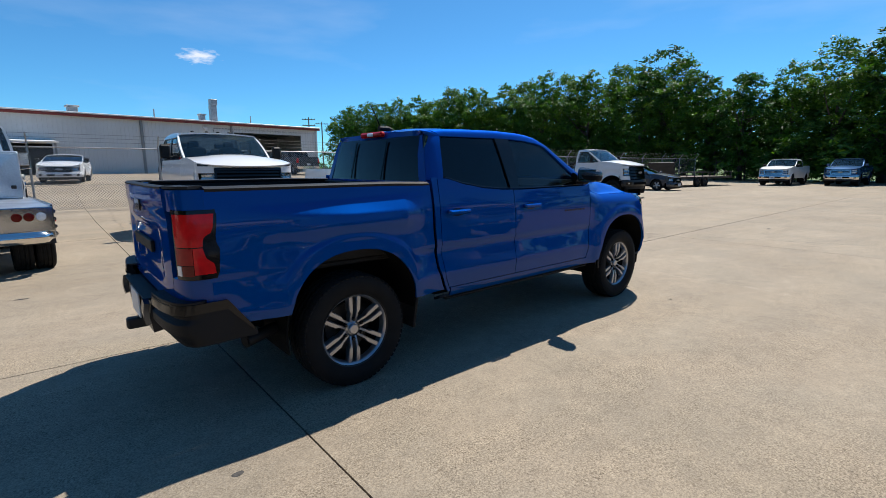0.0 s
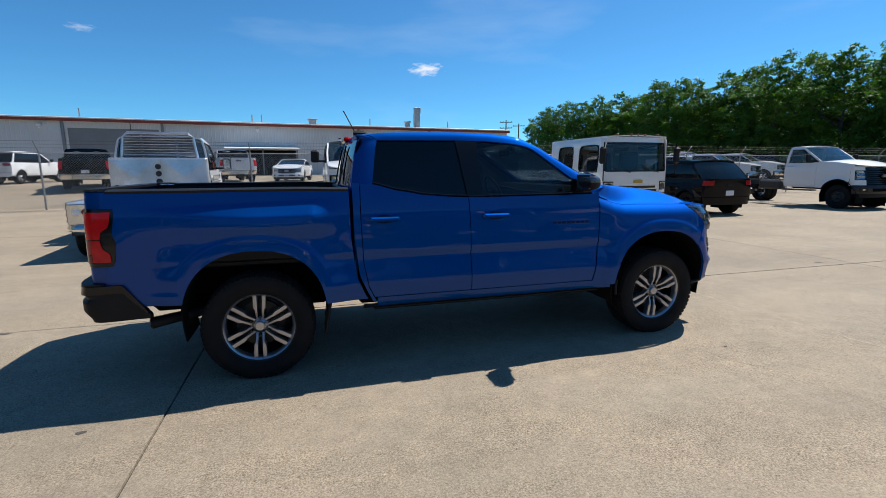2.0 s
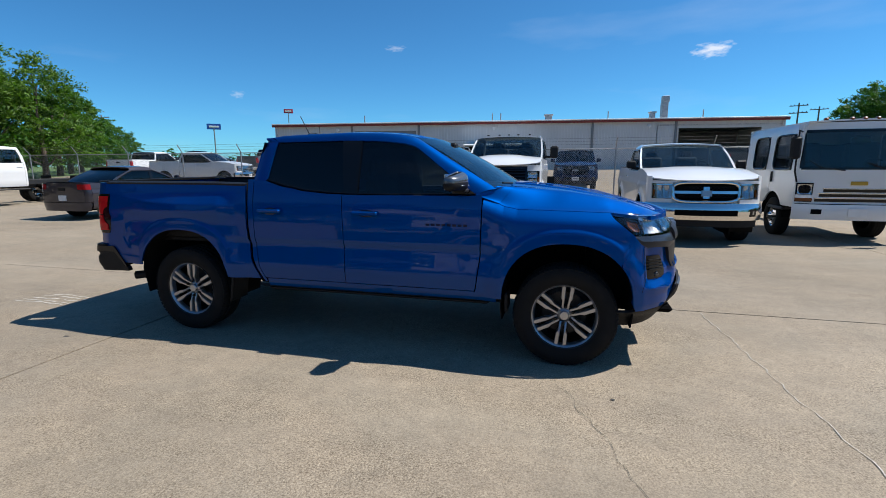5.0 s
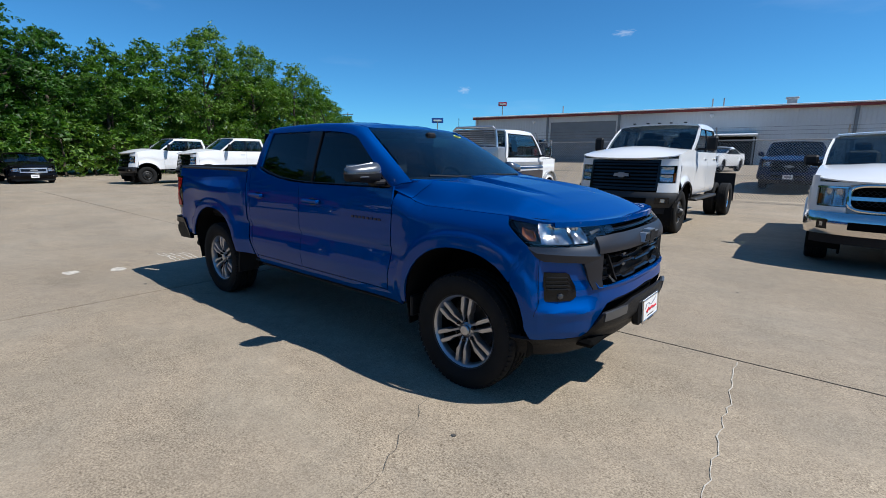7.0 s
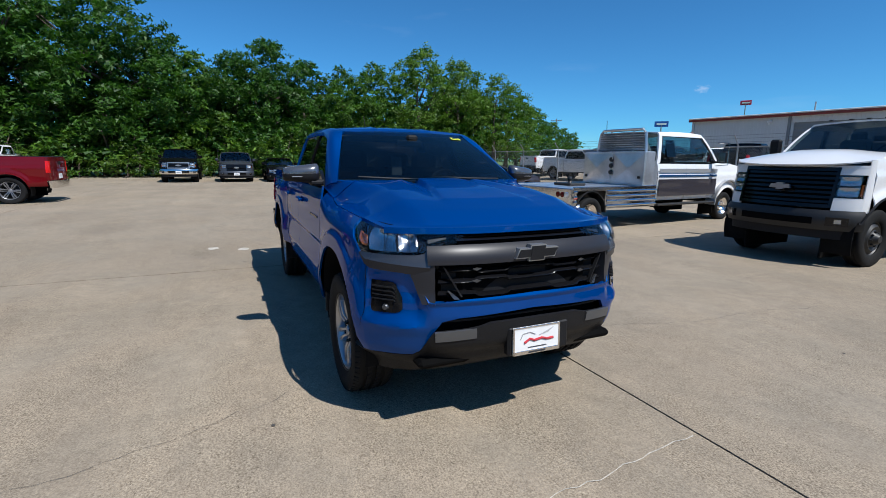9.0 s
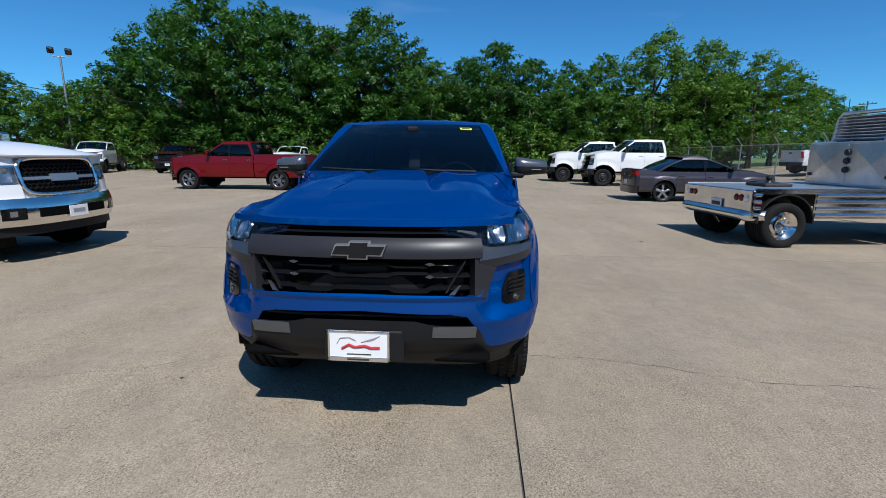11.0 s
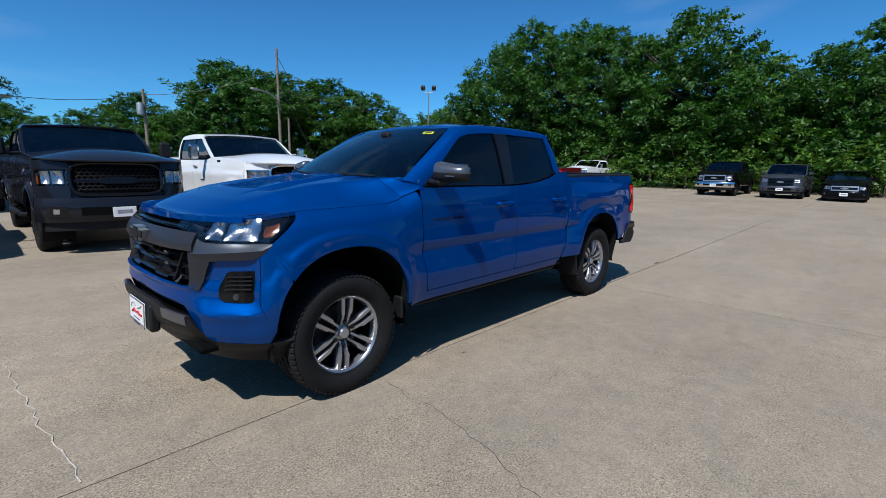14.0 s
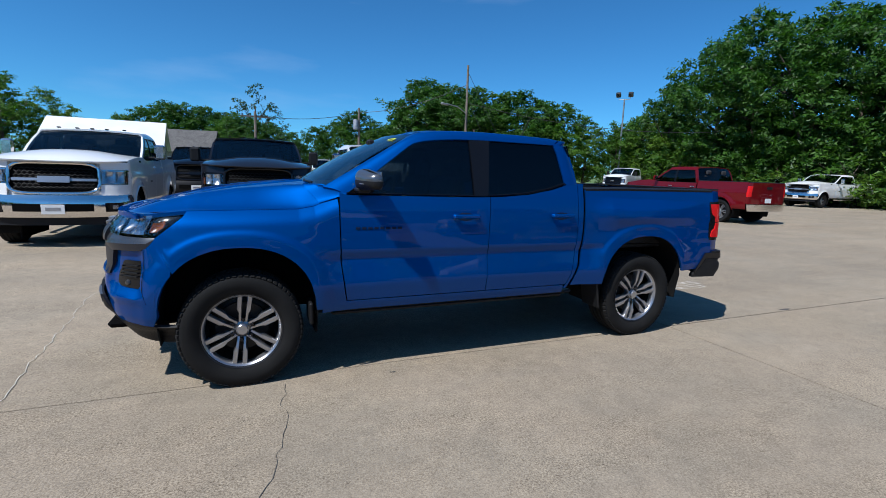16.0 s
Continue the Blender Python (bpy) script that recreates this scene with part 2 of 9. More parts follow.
M = {}
M["concrete"] = concrete_mat()
M["joint"] = node_mat("joint_filler", (0.06, 0.055, 0.05), 0.95, noise_scale=3, noise_amt=0.3, fine=0.3)
M["crack_light"] = node_mat("mineral_deposit", (0.46, 0.42, 0.355), 0.95, noise_scale=12, noise_amt=0.25, fine=0.25)
M["grass"] = node_mat("grass", (0.10, 0.16, 0.04), 0.95, noise_scale=0.5, noise_amt=0.3, fine=0.4, bump=1.0, bump_scale=25)
M["blue"] = paint("blue_metallic_paint", (0.0002, 0.064, 0.285), metal=0.86, rough=0.62, flake=0.02)
M["blue"].node_tree.nodes["Principled BSDF"].inputs["Coat IOR"].default_value = 1.44
M["blue"].node_tree.nodes["Principled BSDF"].inputs["Coat Weight"].default_value = 0.66
M["blue"].node_tree.nodes["Principled BSDF"].inputs["Specular Tint"].default_value = (0.0, 0.35, 0.9, 1)
M["white"] = paint("white_paint", (0.74, 0.74, 0.73))
M["black"] = paint("black_paint", (0.004, 0.004, 0.005), rough=0.25)
M["black"].node_tree.nodes["Principled BSDF"].inputs["Specular IOR Level"].default_value = 0.02
M["black"].node_tree.nodes["Principled BSDF"].inputs["Coat Weight"].default_value = 0.38
M["darkgrey"] = paint("dark_grey_metallic_paint", (0.055, 0.06, 0.07), metal=0.4)
M["graphite"] = paint("graphite_metallic_paint", (0.014, 0.015, 0.020), metal=0.3)
M["greyviolet"] = paint("grey_metallic_paint", (0.062, 0.056, 0.066), metal=0.55)
M["midgrey"] = paint("mid_grey_metallic_paint", (0.13, 0.135, 0.14), metal=0.5)
M["silver"] = paint("silver_metallic_paint", (0.40, 0.41, 0.42), metal=0.5)
M["red"] = paint("red_metallic_paint", (0.17, 0.006, 0.010), metal=0.45)
M["navy"] = paint("navy_paint", (0.012, 0.022, 0.06), metal=0.3)
M["maroon"] = paint("maroon_paint", (0.035, 0.008, 0.008), metal=0.2)
M["midblue"] = paint("mid_blue_paint", (0.02, 0.07, 0.17), metal=0.3)
M["plastic"] = node_mat("black_plastic", (0.009, 0.009, 0.010), 0.55, spec=0.25, noise_scale=4, noise_amt=0.15, bump=0.25, bump_scale=400)
M["gloss_black"] = node_mat("gloss_black_plastic", (0.006, 0.006, 0.007), 0.12, spec=0.35, noise_scale=2, noise_amt=0.1)
M["grey_plastic"] = node_mat("dark_grey_satin_plastic", (0.022, 0.022, 0.026), 0.36, spec=0.28, noise_scale=3, noise_amt=0.08)
# near-black colour stands in for the shade inside openings and bodies
M["shade_black"] = node_mat("shade_black_inside", (0.004, 0.004, 0.004), 0.9, spec=0.05, noise_scale=3, noise_amt=0.2)
M["liner"] = node_mat("wheel_well_liner", (0.007, 0.007, 0.007), 0.85, spec=0.1, noise_scale=6, noise_amt=0.25, bump=0.4, bump_scale=120)
M["tyre"] = node_mat("tyre_rubber", (0.011, 0.011, 0.011), 0.8, spec=0.2, noise_scale=8, noise_amt=0.2, bump=0.3, bump_scale=200)
# base colour warmed to cancel the blue of the reflected sky
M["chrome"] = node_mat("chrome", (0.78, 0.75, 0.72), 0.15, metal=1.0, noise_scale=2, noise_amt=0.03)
M["alloy"] = node_mat("machined_alloy", (0.40, 0.405, 0.43), 0.28, metal=0.85, noise_scale=5, noise_amt=0.05)
M["alloy_dark"] = node_mat("dark_alloy", (0.022, 0.022, 0.024), 0.42, metal=0.5, noise_scale=5, noise_amt=0.05)
M["satin"] = node_mat("satin_silver_trim", (0.40, 0.41, 0.42), 0.3, metal=0.75, noise_scale=3, noise_amt=0.06)
M["steel"] = node_mat("galvanised_steel", (0.33, 0.34, 0.35), 0.5, metal=0.7, noise_scale=5, noise_amt=0.2)
M["wire"] = node_mat("dull_wire", (0.10, 0.10, 0.10), 0.6, metal=0.4, noise_scale=5, noise_amt=0.2)
M["polished"] = node_mat("polished_aluminium", (0.62, 0.63, 0.65), 0.12, metal=1.0, noise_scale=2.2, noise_amt=0.12, fine=0.06, bump=0.12, bump_scale=16)
M["tread_plate"] = node_mat("bright_aluminium_plate", (0.66, 0.67, 0.69), 0.3, metal=0.85, noise_scale=2.2, noise_amt=0.22, fine=0.1, bump=0.35, bump_scale=45)
M["frame_black"] = node_mat("black_chassis_paint", (0.015, 0.015, 0.015), 0.5, noise_scale=4, noise_amt=0.2)
M["glass_dark"] = glass("privacy_glass", (0.13, 0.14, 0.145))
M["glass"] = glass("window_glass", (0.66, 0.70, 0.71))
M["glass_ws"] = glass("windscreen_glass", (0.66, 0.72, 0.73), 0.05)
M["glass_front"] = glass("tinted_front_glass", (0.36, 0.40, 0.41))
M["glass_hero_ws"] = glass("windscreen_shaded_glass", (0.58, 0.64, 0.66))
M["skid"] = node_mat("grey_skid_paint", (0.11, 0.113, 0.118), 0.36, metal=0.5, noise_scale=3, noise_amt=0.06)
M["reflector"] = node_mat("bright_reflector", (0.52, 0.53, 0.55), 0.20, metal=1.0, noise_scale=60, noise_amt=0.12, bump=0.3, bump_scale=70)
M["satin_dark"] = node_mat("grey_satin_trim", (0.10, 0.104, 0.112), 0.27, metal=0.7, noise_scale=3, noise_amt=0.06)
M["mirror_cap"] = node_mat("silver_grey_mirror_cap", (0.16, 0.165, 0.175), 0.26, metal=0.7, coat=0.5, noise_scale=3, noise_amt=0.06)
M["lens"] = glass("lamp_lens", (0.97, 0.975, 0.98), 0.035)
M["lens_red"] = node_mat("red_lens", (0.62, 0.012, 0.014), 0.12, coat=0.15, spec=0.2, noise_scale=20, noise_amt=0.15)
M["lens_mid_red"] = node_mat("deep_red_lens", (0.32, 0.012, 0.012), 0.12, coat=0.15, spec=0.2, noise_scale=20, noise_amt=0.15)
M["lens_dark_red"] = node_mat("smoked_red_lens", (0.14, 0.012, 0.008), 0.12, coat=0.15, spec=0.2, noise_scale=20, noise_amt=0.15)
M["lens_amber"] = node_mat("amber_lens", (0.20, 0.055, 0.010), 0.25, coat=0.3, noise_scale=20, noise_amt=0.15)
M["lamp_grey"] = node_mat("lamp_bowl", (0.46, 0.465, 0.475), 0.24, metal=0.85, noise_scale=30, noise_amt=0.15)
M["lamp_white"] = node_mat("reflector", (0.85, 0.86, 0.87), 0.25, metal=0.25, noise_scale=30, noise_amt=0.12)
M["interior"] = node_mat("charcoal_cloth", (0.022, 0.022, 0.024), 0.85, noise_scale=6, noise_amt=0.2, bump=0.3, bump_scale=220)
M["interior_grey"] = node_mat("grey_cloth", (0.10, 0.10, 0.105), 0.85, noise_scale=6, noise_amt=0.2, bump=0.3, bump_scale=220)
M["plate_white"] = node_mat("plate_white", (0.74, 0.74, 0.73), 0.4, noise_scale=9, noise_amt=0.04)
M["ink"] = node_mat("dark_print", (0.03, 0.03, 0.035), 0.5, noise_scale=9, noise_amt=0.1)
M["ink_red"] = node_mat("red_print", (0.45, 0.02, 0.03), 0.5, noise_scale=9, noise_amt=0.1)
M["ink_grey"] = node_mat("grey_print", (0.28, 0.28, 0.29), 0.5, noise_scale=9, noise_amt=0.1)
M["brass"] = node_mat("gold_emblem", (0.45, 0.30, 0.06), 0.3, metal=0.8, noise_scale=5, noise_amt=0.05)
M["yellow"] = node_mat("yellow_sticker", (0.72, 0.78, 0.04), 0.5, noise_scale=9, noise_amt=0.05)
M["wall_metal"] = node_mat("painted_metal_siding", (0.61, 0.61, 0.60), 0.55, noise_scale=0.4, noise_amt=0.06, fine=0.03, bump_scale=9)
M["wall_dark"] = node_mat("grey_roller_door", (0.20, 0.21, 0.215), 0.5, noise_scale=0.7, noise_amt=0.08)
M["roof_white"] = node_mat("white_metal_roof", (0.74, 0.74, 0.73), 0.45, noise_scale=0.6, noise_amt=0.08)
M["trim_red"] = node_mat("red_brown_eave_trim", (0.22, 0.035, 0.025), 0.5, noise_scale=2, noise_amt=0.15)
M["bark"] = node_mat("bark", (0.085, 0.065, 0.05), 0.95, noise_scale=5, noise_amt=0.35, fine=0.3, bump=1.0, bump_scale=18)
M["pole_wood"] = node_mat("weathered_pole", (0.17, 0.14, 0.11), 0.9, noise_scale=3, noise_amt=0.25, fine=0.2, bump=0.6, bump_scale=22)
M["leaf_a"] = leaf_mat("leaf_deep", (0.007, 0.034, 0.004), (0.060, 0.145, 0.016))
M["leaf_b"] = leaf_mat("leaf_mid", (0.010, 0.042, 0.005), (0.095, 0.195, 0.018))
M["leaf_c"] = leaf_mat("leaf_light", (0.018, 0.060, 0.007), (0.13, 0.225, 0.022))
M["leaf_p"] = leaf_mat("needle", (0.015, 0.04, 0.014), (0.05, 0.095, 0.03))
M["sign_blue"] = node_mat("blue_sign_face", (0.02, 0.08, 0.33), 0.4, noise_scale=1, noise_amt=0.08)
M["sign_red"] = node_mat("red_sign_face", (0.5, 0.03, 0.06), 0.4, noise_scale=1, noise_amt=0.08)
M["brick"] = node_mat("house_siding", (0.33, 0.30, 0.26), 0.8, noise_scale=1, noise_amt=0.1, fine=0.1, bump_scale=6)
M["shingle"] = node_mat("roof_shingle", (0.10, 0.095, 0.09), 0.9, noise_scale=2, noise_amt=0.2, fine=0.25, bump_scale=8)

# ---- mesh helpers ----
class Geo:
    """Loose verts and faces that become one mesh; coarse thins out round and curved pieces of far things."""

    coarse = 1.0

    def __init__(self):
        self.v, self.f = [], []

    def add(self, verts, faces):
        n = len(self.v)
        self.v += [tuple(p) for p in verts]
        self.f += [tuple(i + n for i in f) for f in faces]
        return self

    def box(self, c, s, b=0.0, turn=None):
        """A box of size s round c with chamfered edges."""
        h = [a / 2 for a in s]
        b = min(b, min(h) * 0.9)
        vs, ids = [], {}
        for i in (-1, 1):
            for j in (-1, 1):
                for k in (-1, 1):
                    for a in range(3):
                        p = [i * (h[0] - b), j * (h[1] - b), k * (h[2] - b)]
                        p[a] += (i, j, k)[a] * b
                        ids[i, j, k, a] = len(vs)
                        vs.append(p)
        fs = []
        for a in range(3):
            o, q = [x for x in range(3) if x != a]
            for s_ in (-1, 1):
                ring = []
                for m, n in ((-1, -1), (1, -1), (1, 1), (-1, 1)):
                    key = [0, 0, 0]
                    key[a], key[o], key[q] = s_, m, n
                    ring.append(ids[(*key, a)])
                fs.append(ring if (s_ > 0) == (a != 1) else ring[::-1])
            if b > 0:
                for m in (-1, 1):
                    for n in (-1, 1):
                        e0, e1 = [0, 0, 0], [0, 0, 0]
                        e0[a], e1[a] = -1, 1
                        e0[o] = e1[o] = m
                        e0[q] = e1[q] = n
                        r = [ids[(*e0, o)], ids[(*e1, o)], ids[(*e1, q)], ids[(*e0, q)]]
                        fs.append(r if (m * n > 0) == (a != 1) else r[::-1])
        if b > 0:
            for i in (-1, 1):
                for j in (-1, 1):
                    for k in (-1, 1):
                        r = [ids[i, j, k, a] for a in range(3)]
                        fs.append(r if i * j * k > 0 else r[::-1])
        m = turn or Matrix()
        return self.add([Vector(c) + (m.to_3x3() @ Vector(p)) for p in vs], fs)

    def patch(self, fn, nu, nv, th=0.012, flip=False, us=None, vs=None):
        """A curved sheet fn(u, v) with thickness th, laid behind its face."""
        nu, nv = [max(1, math.ceil(k * Geo.coarse)) if k > 3 else k for k in (nu, nv)]
        us = us or [i / nu for i in range(nu + 1)]
        vs = vs or [j / nv for j in range(nv + 1)]
        nu, nv = len(us) - 1, len(vs) - 1
        g = [[Vector(fn(u, v)) for v in vs] for u in us]
        out, inn = [], []
        for i in range(nu + 1):
            for j in range(nv + 1):
                du = g[min(i + 1, nu)][j] - g[max(i - 1, 0)][j]
                dv = g[i][min(j + 1, nv)] - g[i][max(j - 1, 0)]
                n = du.cross(dv)
                n = n.normalized() if n.length > 1e-9 else Vector((0, 0, 1))
                if flip:
                    n = -n
                out.append(g[i][j])
                inn.append(g[i][j] - n * th)
        w = nv + 1
        k = len(out)
        fs = []
        def q(a, b, c, d):
            fs.append((d, c, b, a) if flip else (a, b, c, d))
        for i in range(nu):
            for j in range(nv):
                a, b, c, d = i * w + j, (i + 1) * w + j, (i + 1) * w + j + 1, i * w + j + 1
                q(a, b, c, d)
                q(k + d, k + c, k + b, k + a)
        for i in range(nu):
            a, b = i * w, (i + 1) * w
            q(b, a, k + a, k + b)
            a, b = i * w + nv, (i + 1) * w + nv
            q(a, b, k + b, k + a)
        for j in range(nv):
            a, b = j, j + 1
            q(a, b, k + b, k + a)
            a, b = nu * w + j, nu * w + j + 1
            q(b, a, k + a, k + b)
        return self.add(out + inn, fs)

    def lathe(self, prof, n=32, c=(0, 0, 0), axis="y", close=False):
        """Turns a profile of (radius, along) round an axis."""
        n = max(6, round(n * Geo.coarse))
        m = len(prof)
        vs = []
        for i in range(n):
            a = 2 * math.pi * i / n
            for r, t in prof:
                p = {"y": (r * math.sin(a), t, r * math.cos(a)), "z": (r * math.cos(a), r * math.sin(a), t), "x": (t, r * math.cos(a), r * math.sin(a))}[axis]
                vs.append([p[k] + c[k] for k in range(3)])
        fs = []
        for i in range(n):
            for j in range(m - 1 + (1 if close else 0)):
                a, b = i * m + j, i * m + (j + 1) % m
                d, e = ((i + 1) % n) * m + j, ((i + 1) % n) * m + (j + 1) % m
                fs.append((a, b, e, d))
        return self.add(vs, fs)

    def tube(self, pts, r, n=8, caps=True):
        n = max(4, round(n * Geo.coarse))
        pts = [Vector(p) for p in pts]
        rs = r if isinstance(r, (list, tuple)) else [r] * len(pts)
        vs, fs = [], []
        up = Vector((0.13, 0.21, 1)).normalized()
        for i, p in enumerate(pts):
            d = (pts[min(i + 1, len(pts) - 1)] - pts[max(i - 1, 0)]).normalized()
            s = d.cross(up)
            if s.length < 0.15:
                s = d.cross(Vector((1, 0.1, 0)))
            s.normalize()
            u = s.cross(d)
            for k in range(n):
                a = 2 * math.pi * k / n
                vs.append(p + (s * math.cos(a) + u * math.sin(a)) * rs[i])
        for i in range(len(pts) - 1):
            for k in range(n):
                a, b = i * n + k, i * n + (k + 1) % n
                fs.append((a, b, b + n, a + n))
        if caps:
            fs.append(tuple(range(n))[::-1])
            fs.append(tuple(len(vs) - n + k for k in range(n)))
        return self.add(vs, fs)

    def prism(self, poly, a0, a1, axis="y"):
        """A flat outline drawn out along an axis. poly in the two other axes, in order x, y, z."""
        def at(p, t):
            return {"x": (t, p[0], p[1]), "y": (p[0], t, p[1]), "z": (p[0], p[1], t)}[axis]
        n = len(poly)
        area = sum(poly[i][0] * poly[(i + 1) % n][1] - poly[(i + 1) % n][0] * poly[i][1] for i in range(n))
        vs = [at(p, a0) for p in poly] + [at(p, a1) for p in poly]
        fs = [tuple(range(n)), tuple(range(2 * n - 1, n - 1, -1))] + [(i, i + n, (i + 1) % n + n, (i + 1) % n) for i in range(n)]
        turn = (area > 0) == (axis != "y")
        if (a1 < a0):
            turn = not turn
        return self.add(vs, [f[::-1] for f in fs] if turn else fs)

    def mirrored(self):
        g = Geo()
        g.v = [(x, -y, z) for x, y, z in self.v]
        g.f = [f[::-1] for f in self.f]
        return g

    def moved(self, m):
        g = Geo()
        g.v = [tuple(m @ Vector(p)) for p in self.v]
        g.f = list(self.f)
        return g

    def mesh(self, name, mat, smooth=True, sharp=38):
        me = bpy.data.meshes.new(name)
        me.from_pydata(self.v, [], self.f)
        me.materials.append(mat)
        if smooth:
            me.polygons.foreach_set("use_smooth", [True] * len(me.polygons))
            me.set_sharp_from_angle(angle=radians(sharp))
        me.update()
        return me


def part(name, geo, mat, parent=None, label="", smooth=True, sharp=38, m=None):
    """Links a Geo (or a ready mesh) as one mesh object under a thing or a part."""
    me = geo.mesh(name, mat, smooth, sharp) if isinstance(geo, Geo) else geo
    ob = new(name, me)
    if parent is not None:
        ob.parent = parent
    if m is not None:
        ob.matrix_basis = m
    return tagged(ob, label)


def thing(name, m, label, category, group=""):
    ob = new(name)
    ob.empty_display_size = 0.3
    ob.matrix_basis = m
    return tagged(ob, label, category, group)


def lerp(a, b, t):
    return a + (b - a) * t


def smooth01(t):
    t = max(0.0, min(1.0, t))
    return t * t * (3 - 2 * t)


def table(rows, x):
    """Smooth values through rows of (x, value)."""
    if x <= rows[0][0]:
        return rows[0][1]
    for (a, p), (b, q) in zip(rows, rows[1:]):
        if x <= b:
            return lerp(p, q, smooth01((x - a) / (b - a)) * 0.5 + 0.5 * (x - a) / (b - a))
    return rows[-1][1]


# ---- ground ----
RISE = [(12, 0.0), (16, 0.10), (19, 0.30), (22, 0.46), (25, 0.66), (28, 0.75), (42, 0.95), (60, 1.0)]


def ground_z(x, y):
    return table(RISE, y)


YS = [-900, -300, -120, -60, -38, -20, 0, 12, 14, 16, 17.5, 19, 20.5, 22, 23.5, 25, 26.5, 28, 32, 37, 42, 50, 60, 120, 300, 900]
XS = [-900, -300, -120, -60, -30, 0, 30, 60, 120, 300, 900]
g = Geo()
w = len(YS)
g.add([(x, y, ground_z(x, y) - 0.05) for x in XS for y in YS],
      [(i * w + j, (i + 1) * w + j, (i + 1) * w + j + 1, i * w + j + 1) for i in range(len(XS) - 1) for j in range(w - 1)])
tagged(part("ground", g, M["grass"]), "rough green grass round the paved lot", "ground", kind="structure")
g = Geo()
yb = [y for y in YS if -38 <= y <= 42] + [46.4]
w = len(yb)
g.add([(x, y, ground_z(x, y) - 0.014) for x in (-38.2, 0, 51.8) for y in yb],
      [(i * w + j, (i + 1) * w + j, (i + 1) * w + j + 1, i * w + j + 1) for i in range(2) for j in range(w - 1)])
tagged(part("pavement_bed", g, M["joint"]), "dark joint filler under the concrete slabs", "pavement", kind="structure")

pavement = thing("pavement", Matrix(), "sunlit tan concrete slabs with dark joints", "pavement")
pavement["kind"] = "structure"
rnd = random.Random(5)
LX = [-2.2 + 9.0 * k for k in range(-4, 7)]
LY = [0.8 + 7.6 * k for k in range(-5, 7)]
for x0, x1 in zip(LX, LX[1:]):
    for y0, y1 in zip(LY, LY[1:]):
        lift = rnd.uniform(-0.0015, 0.0015)
        a, b, c, d = x0 + 0.006, x1 - 0.006, y0 + 0.006, y1 - 0.006
        def top(u, v, a=a, b=b, c=c, d=d, lift=lift):
            x, y = lerp(a, b, u), lerp(c, d, v)
            return (x, y, ground_z(x, y) + lift)
        part("slab", Geo().patch(top, 1, 4 if y1 > 12 else 1, th=0.03), M["concrete"], pavement, smooth=False)


def crack(pts, width, mat, label, z=0.0035, seed=1, jag=0.03):
    """A thin irregular line on the slabs."""
    r = random.Random(seed)
    g = Geo()
    line = []
    for (x0, y0), (x1, y1) in zip(pts, pts[1:]):
        n = max(2, int(math.hypot(x1 - x0, y1 - y0) / 0.06))
        for i in range(n):
            line.append((lerp(x0, x1, i / n), lerp(y0, y1, i / n)))
    line.append(pts[-1])
    drift = 0.0
    rows = []
    for i, (x, y) in enumerate(line):
        x2, y2 = line[min(i + 1, len(line) - 1)]
        x1, y1 = line[max(i - 1, 0)]
        dx, dy = x2 - x1, y2 - y1
        ln = math.hypot(dx, dy) or 1
        nx, ny = -dy / ln, dx / ln
        drift = drift * 0.8 + r.uniform(-jag, jag)
        wd = width * r.uniform(0.35, 1.2)
        rows.append([(x + nx * (drift + s * wd / 2), y + ny * (drift + s * wd / 2), ground_z(x, y) + z) for s in (-1, 1)])
    vs = [p for row in rows for p in row]
    g.add(vs, [(2 * i, 2 * i + 2, 2 * i + 3, 2 * i + 1) for i in range(len(rows) - 1)])
    return tagged(part("pavement_crack", g, mat, smooth=False), label, "crack", kind="structure")


crack([(1.40, 0.95), (1.43, 1.3), (1.55, 1.8), (1.68, 2.22), (1.80, 2.8), (1.75, 3.2), (1.9, 4.2)], 0.0035, M["joint"], "dark hairline crack across a concrete slab", seed=3)
crack([(1.62, -1.1), (1.70, -1.3), (1.89, -1.82), (1.97, -2.15), (2.08, -2.6), (2.1, -3.3)], 0.003, M["joint"], "dark hairline crack across a concrete slab", seed=4)
crack([(3.0, 0.75), (3.05, 0.4), (3.08, -0.3), (3.12, -0.9), (3.2, -1.5), (3.15, -2.2)], 0.007, M["crack_light"], "pale healed crack across a concrete slab", seed=6, jag=0.02)
crack([(7.2, 0.3), (7.63, -0.65), (8.3, -2.4), (8.6, -4)], 0.014, M["joint"], "dark hairline crack across a concrete slab", seed=8)
crack([(-1.5, 19.0), (-1.9, 7.4)], 0.012, M["joint"], "dark hairline crack across a concrete slab", seed=9)
# chipped pits beside the joints
for i, (x, y, a, b) in enumerate([(-4.07, 0.76, 0.10, 0.03), (1.99, -1.35, 0.02, 0.015), (-3.5, 3.4, 0.08, 0.03), (0.684, 0.98, 0.03, 0.012), (6.3, 1.0, 0.1, 0.03), (9.6, -0.2, 0.12, 0.05),
                                  (-3.3, -2.6, 0.03, 0.02), (2.7, 2.9, 0.02, 0.015), (-2.6, -1.35, 0.04, 0.025)]):
    r = random.Random(i)
    ring = [(x + a * math.cos(k * 0.7) * r.uniform(0.6, 1), y + b * math.sin(k * 0.7) * r.uniform(0.6, 1), 0.003) for k in range(9)]
    tagged(part("pavement_pit", Geo().add(ring, [tuple(range(9))]), M["joint"], smooth=False), "small dark chipped pit in the concrete", "pit", kind="structure")
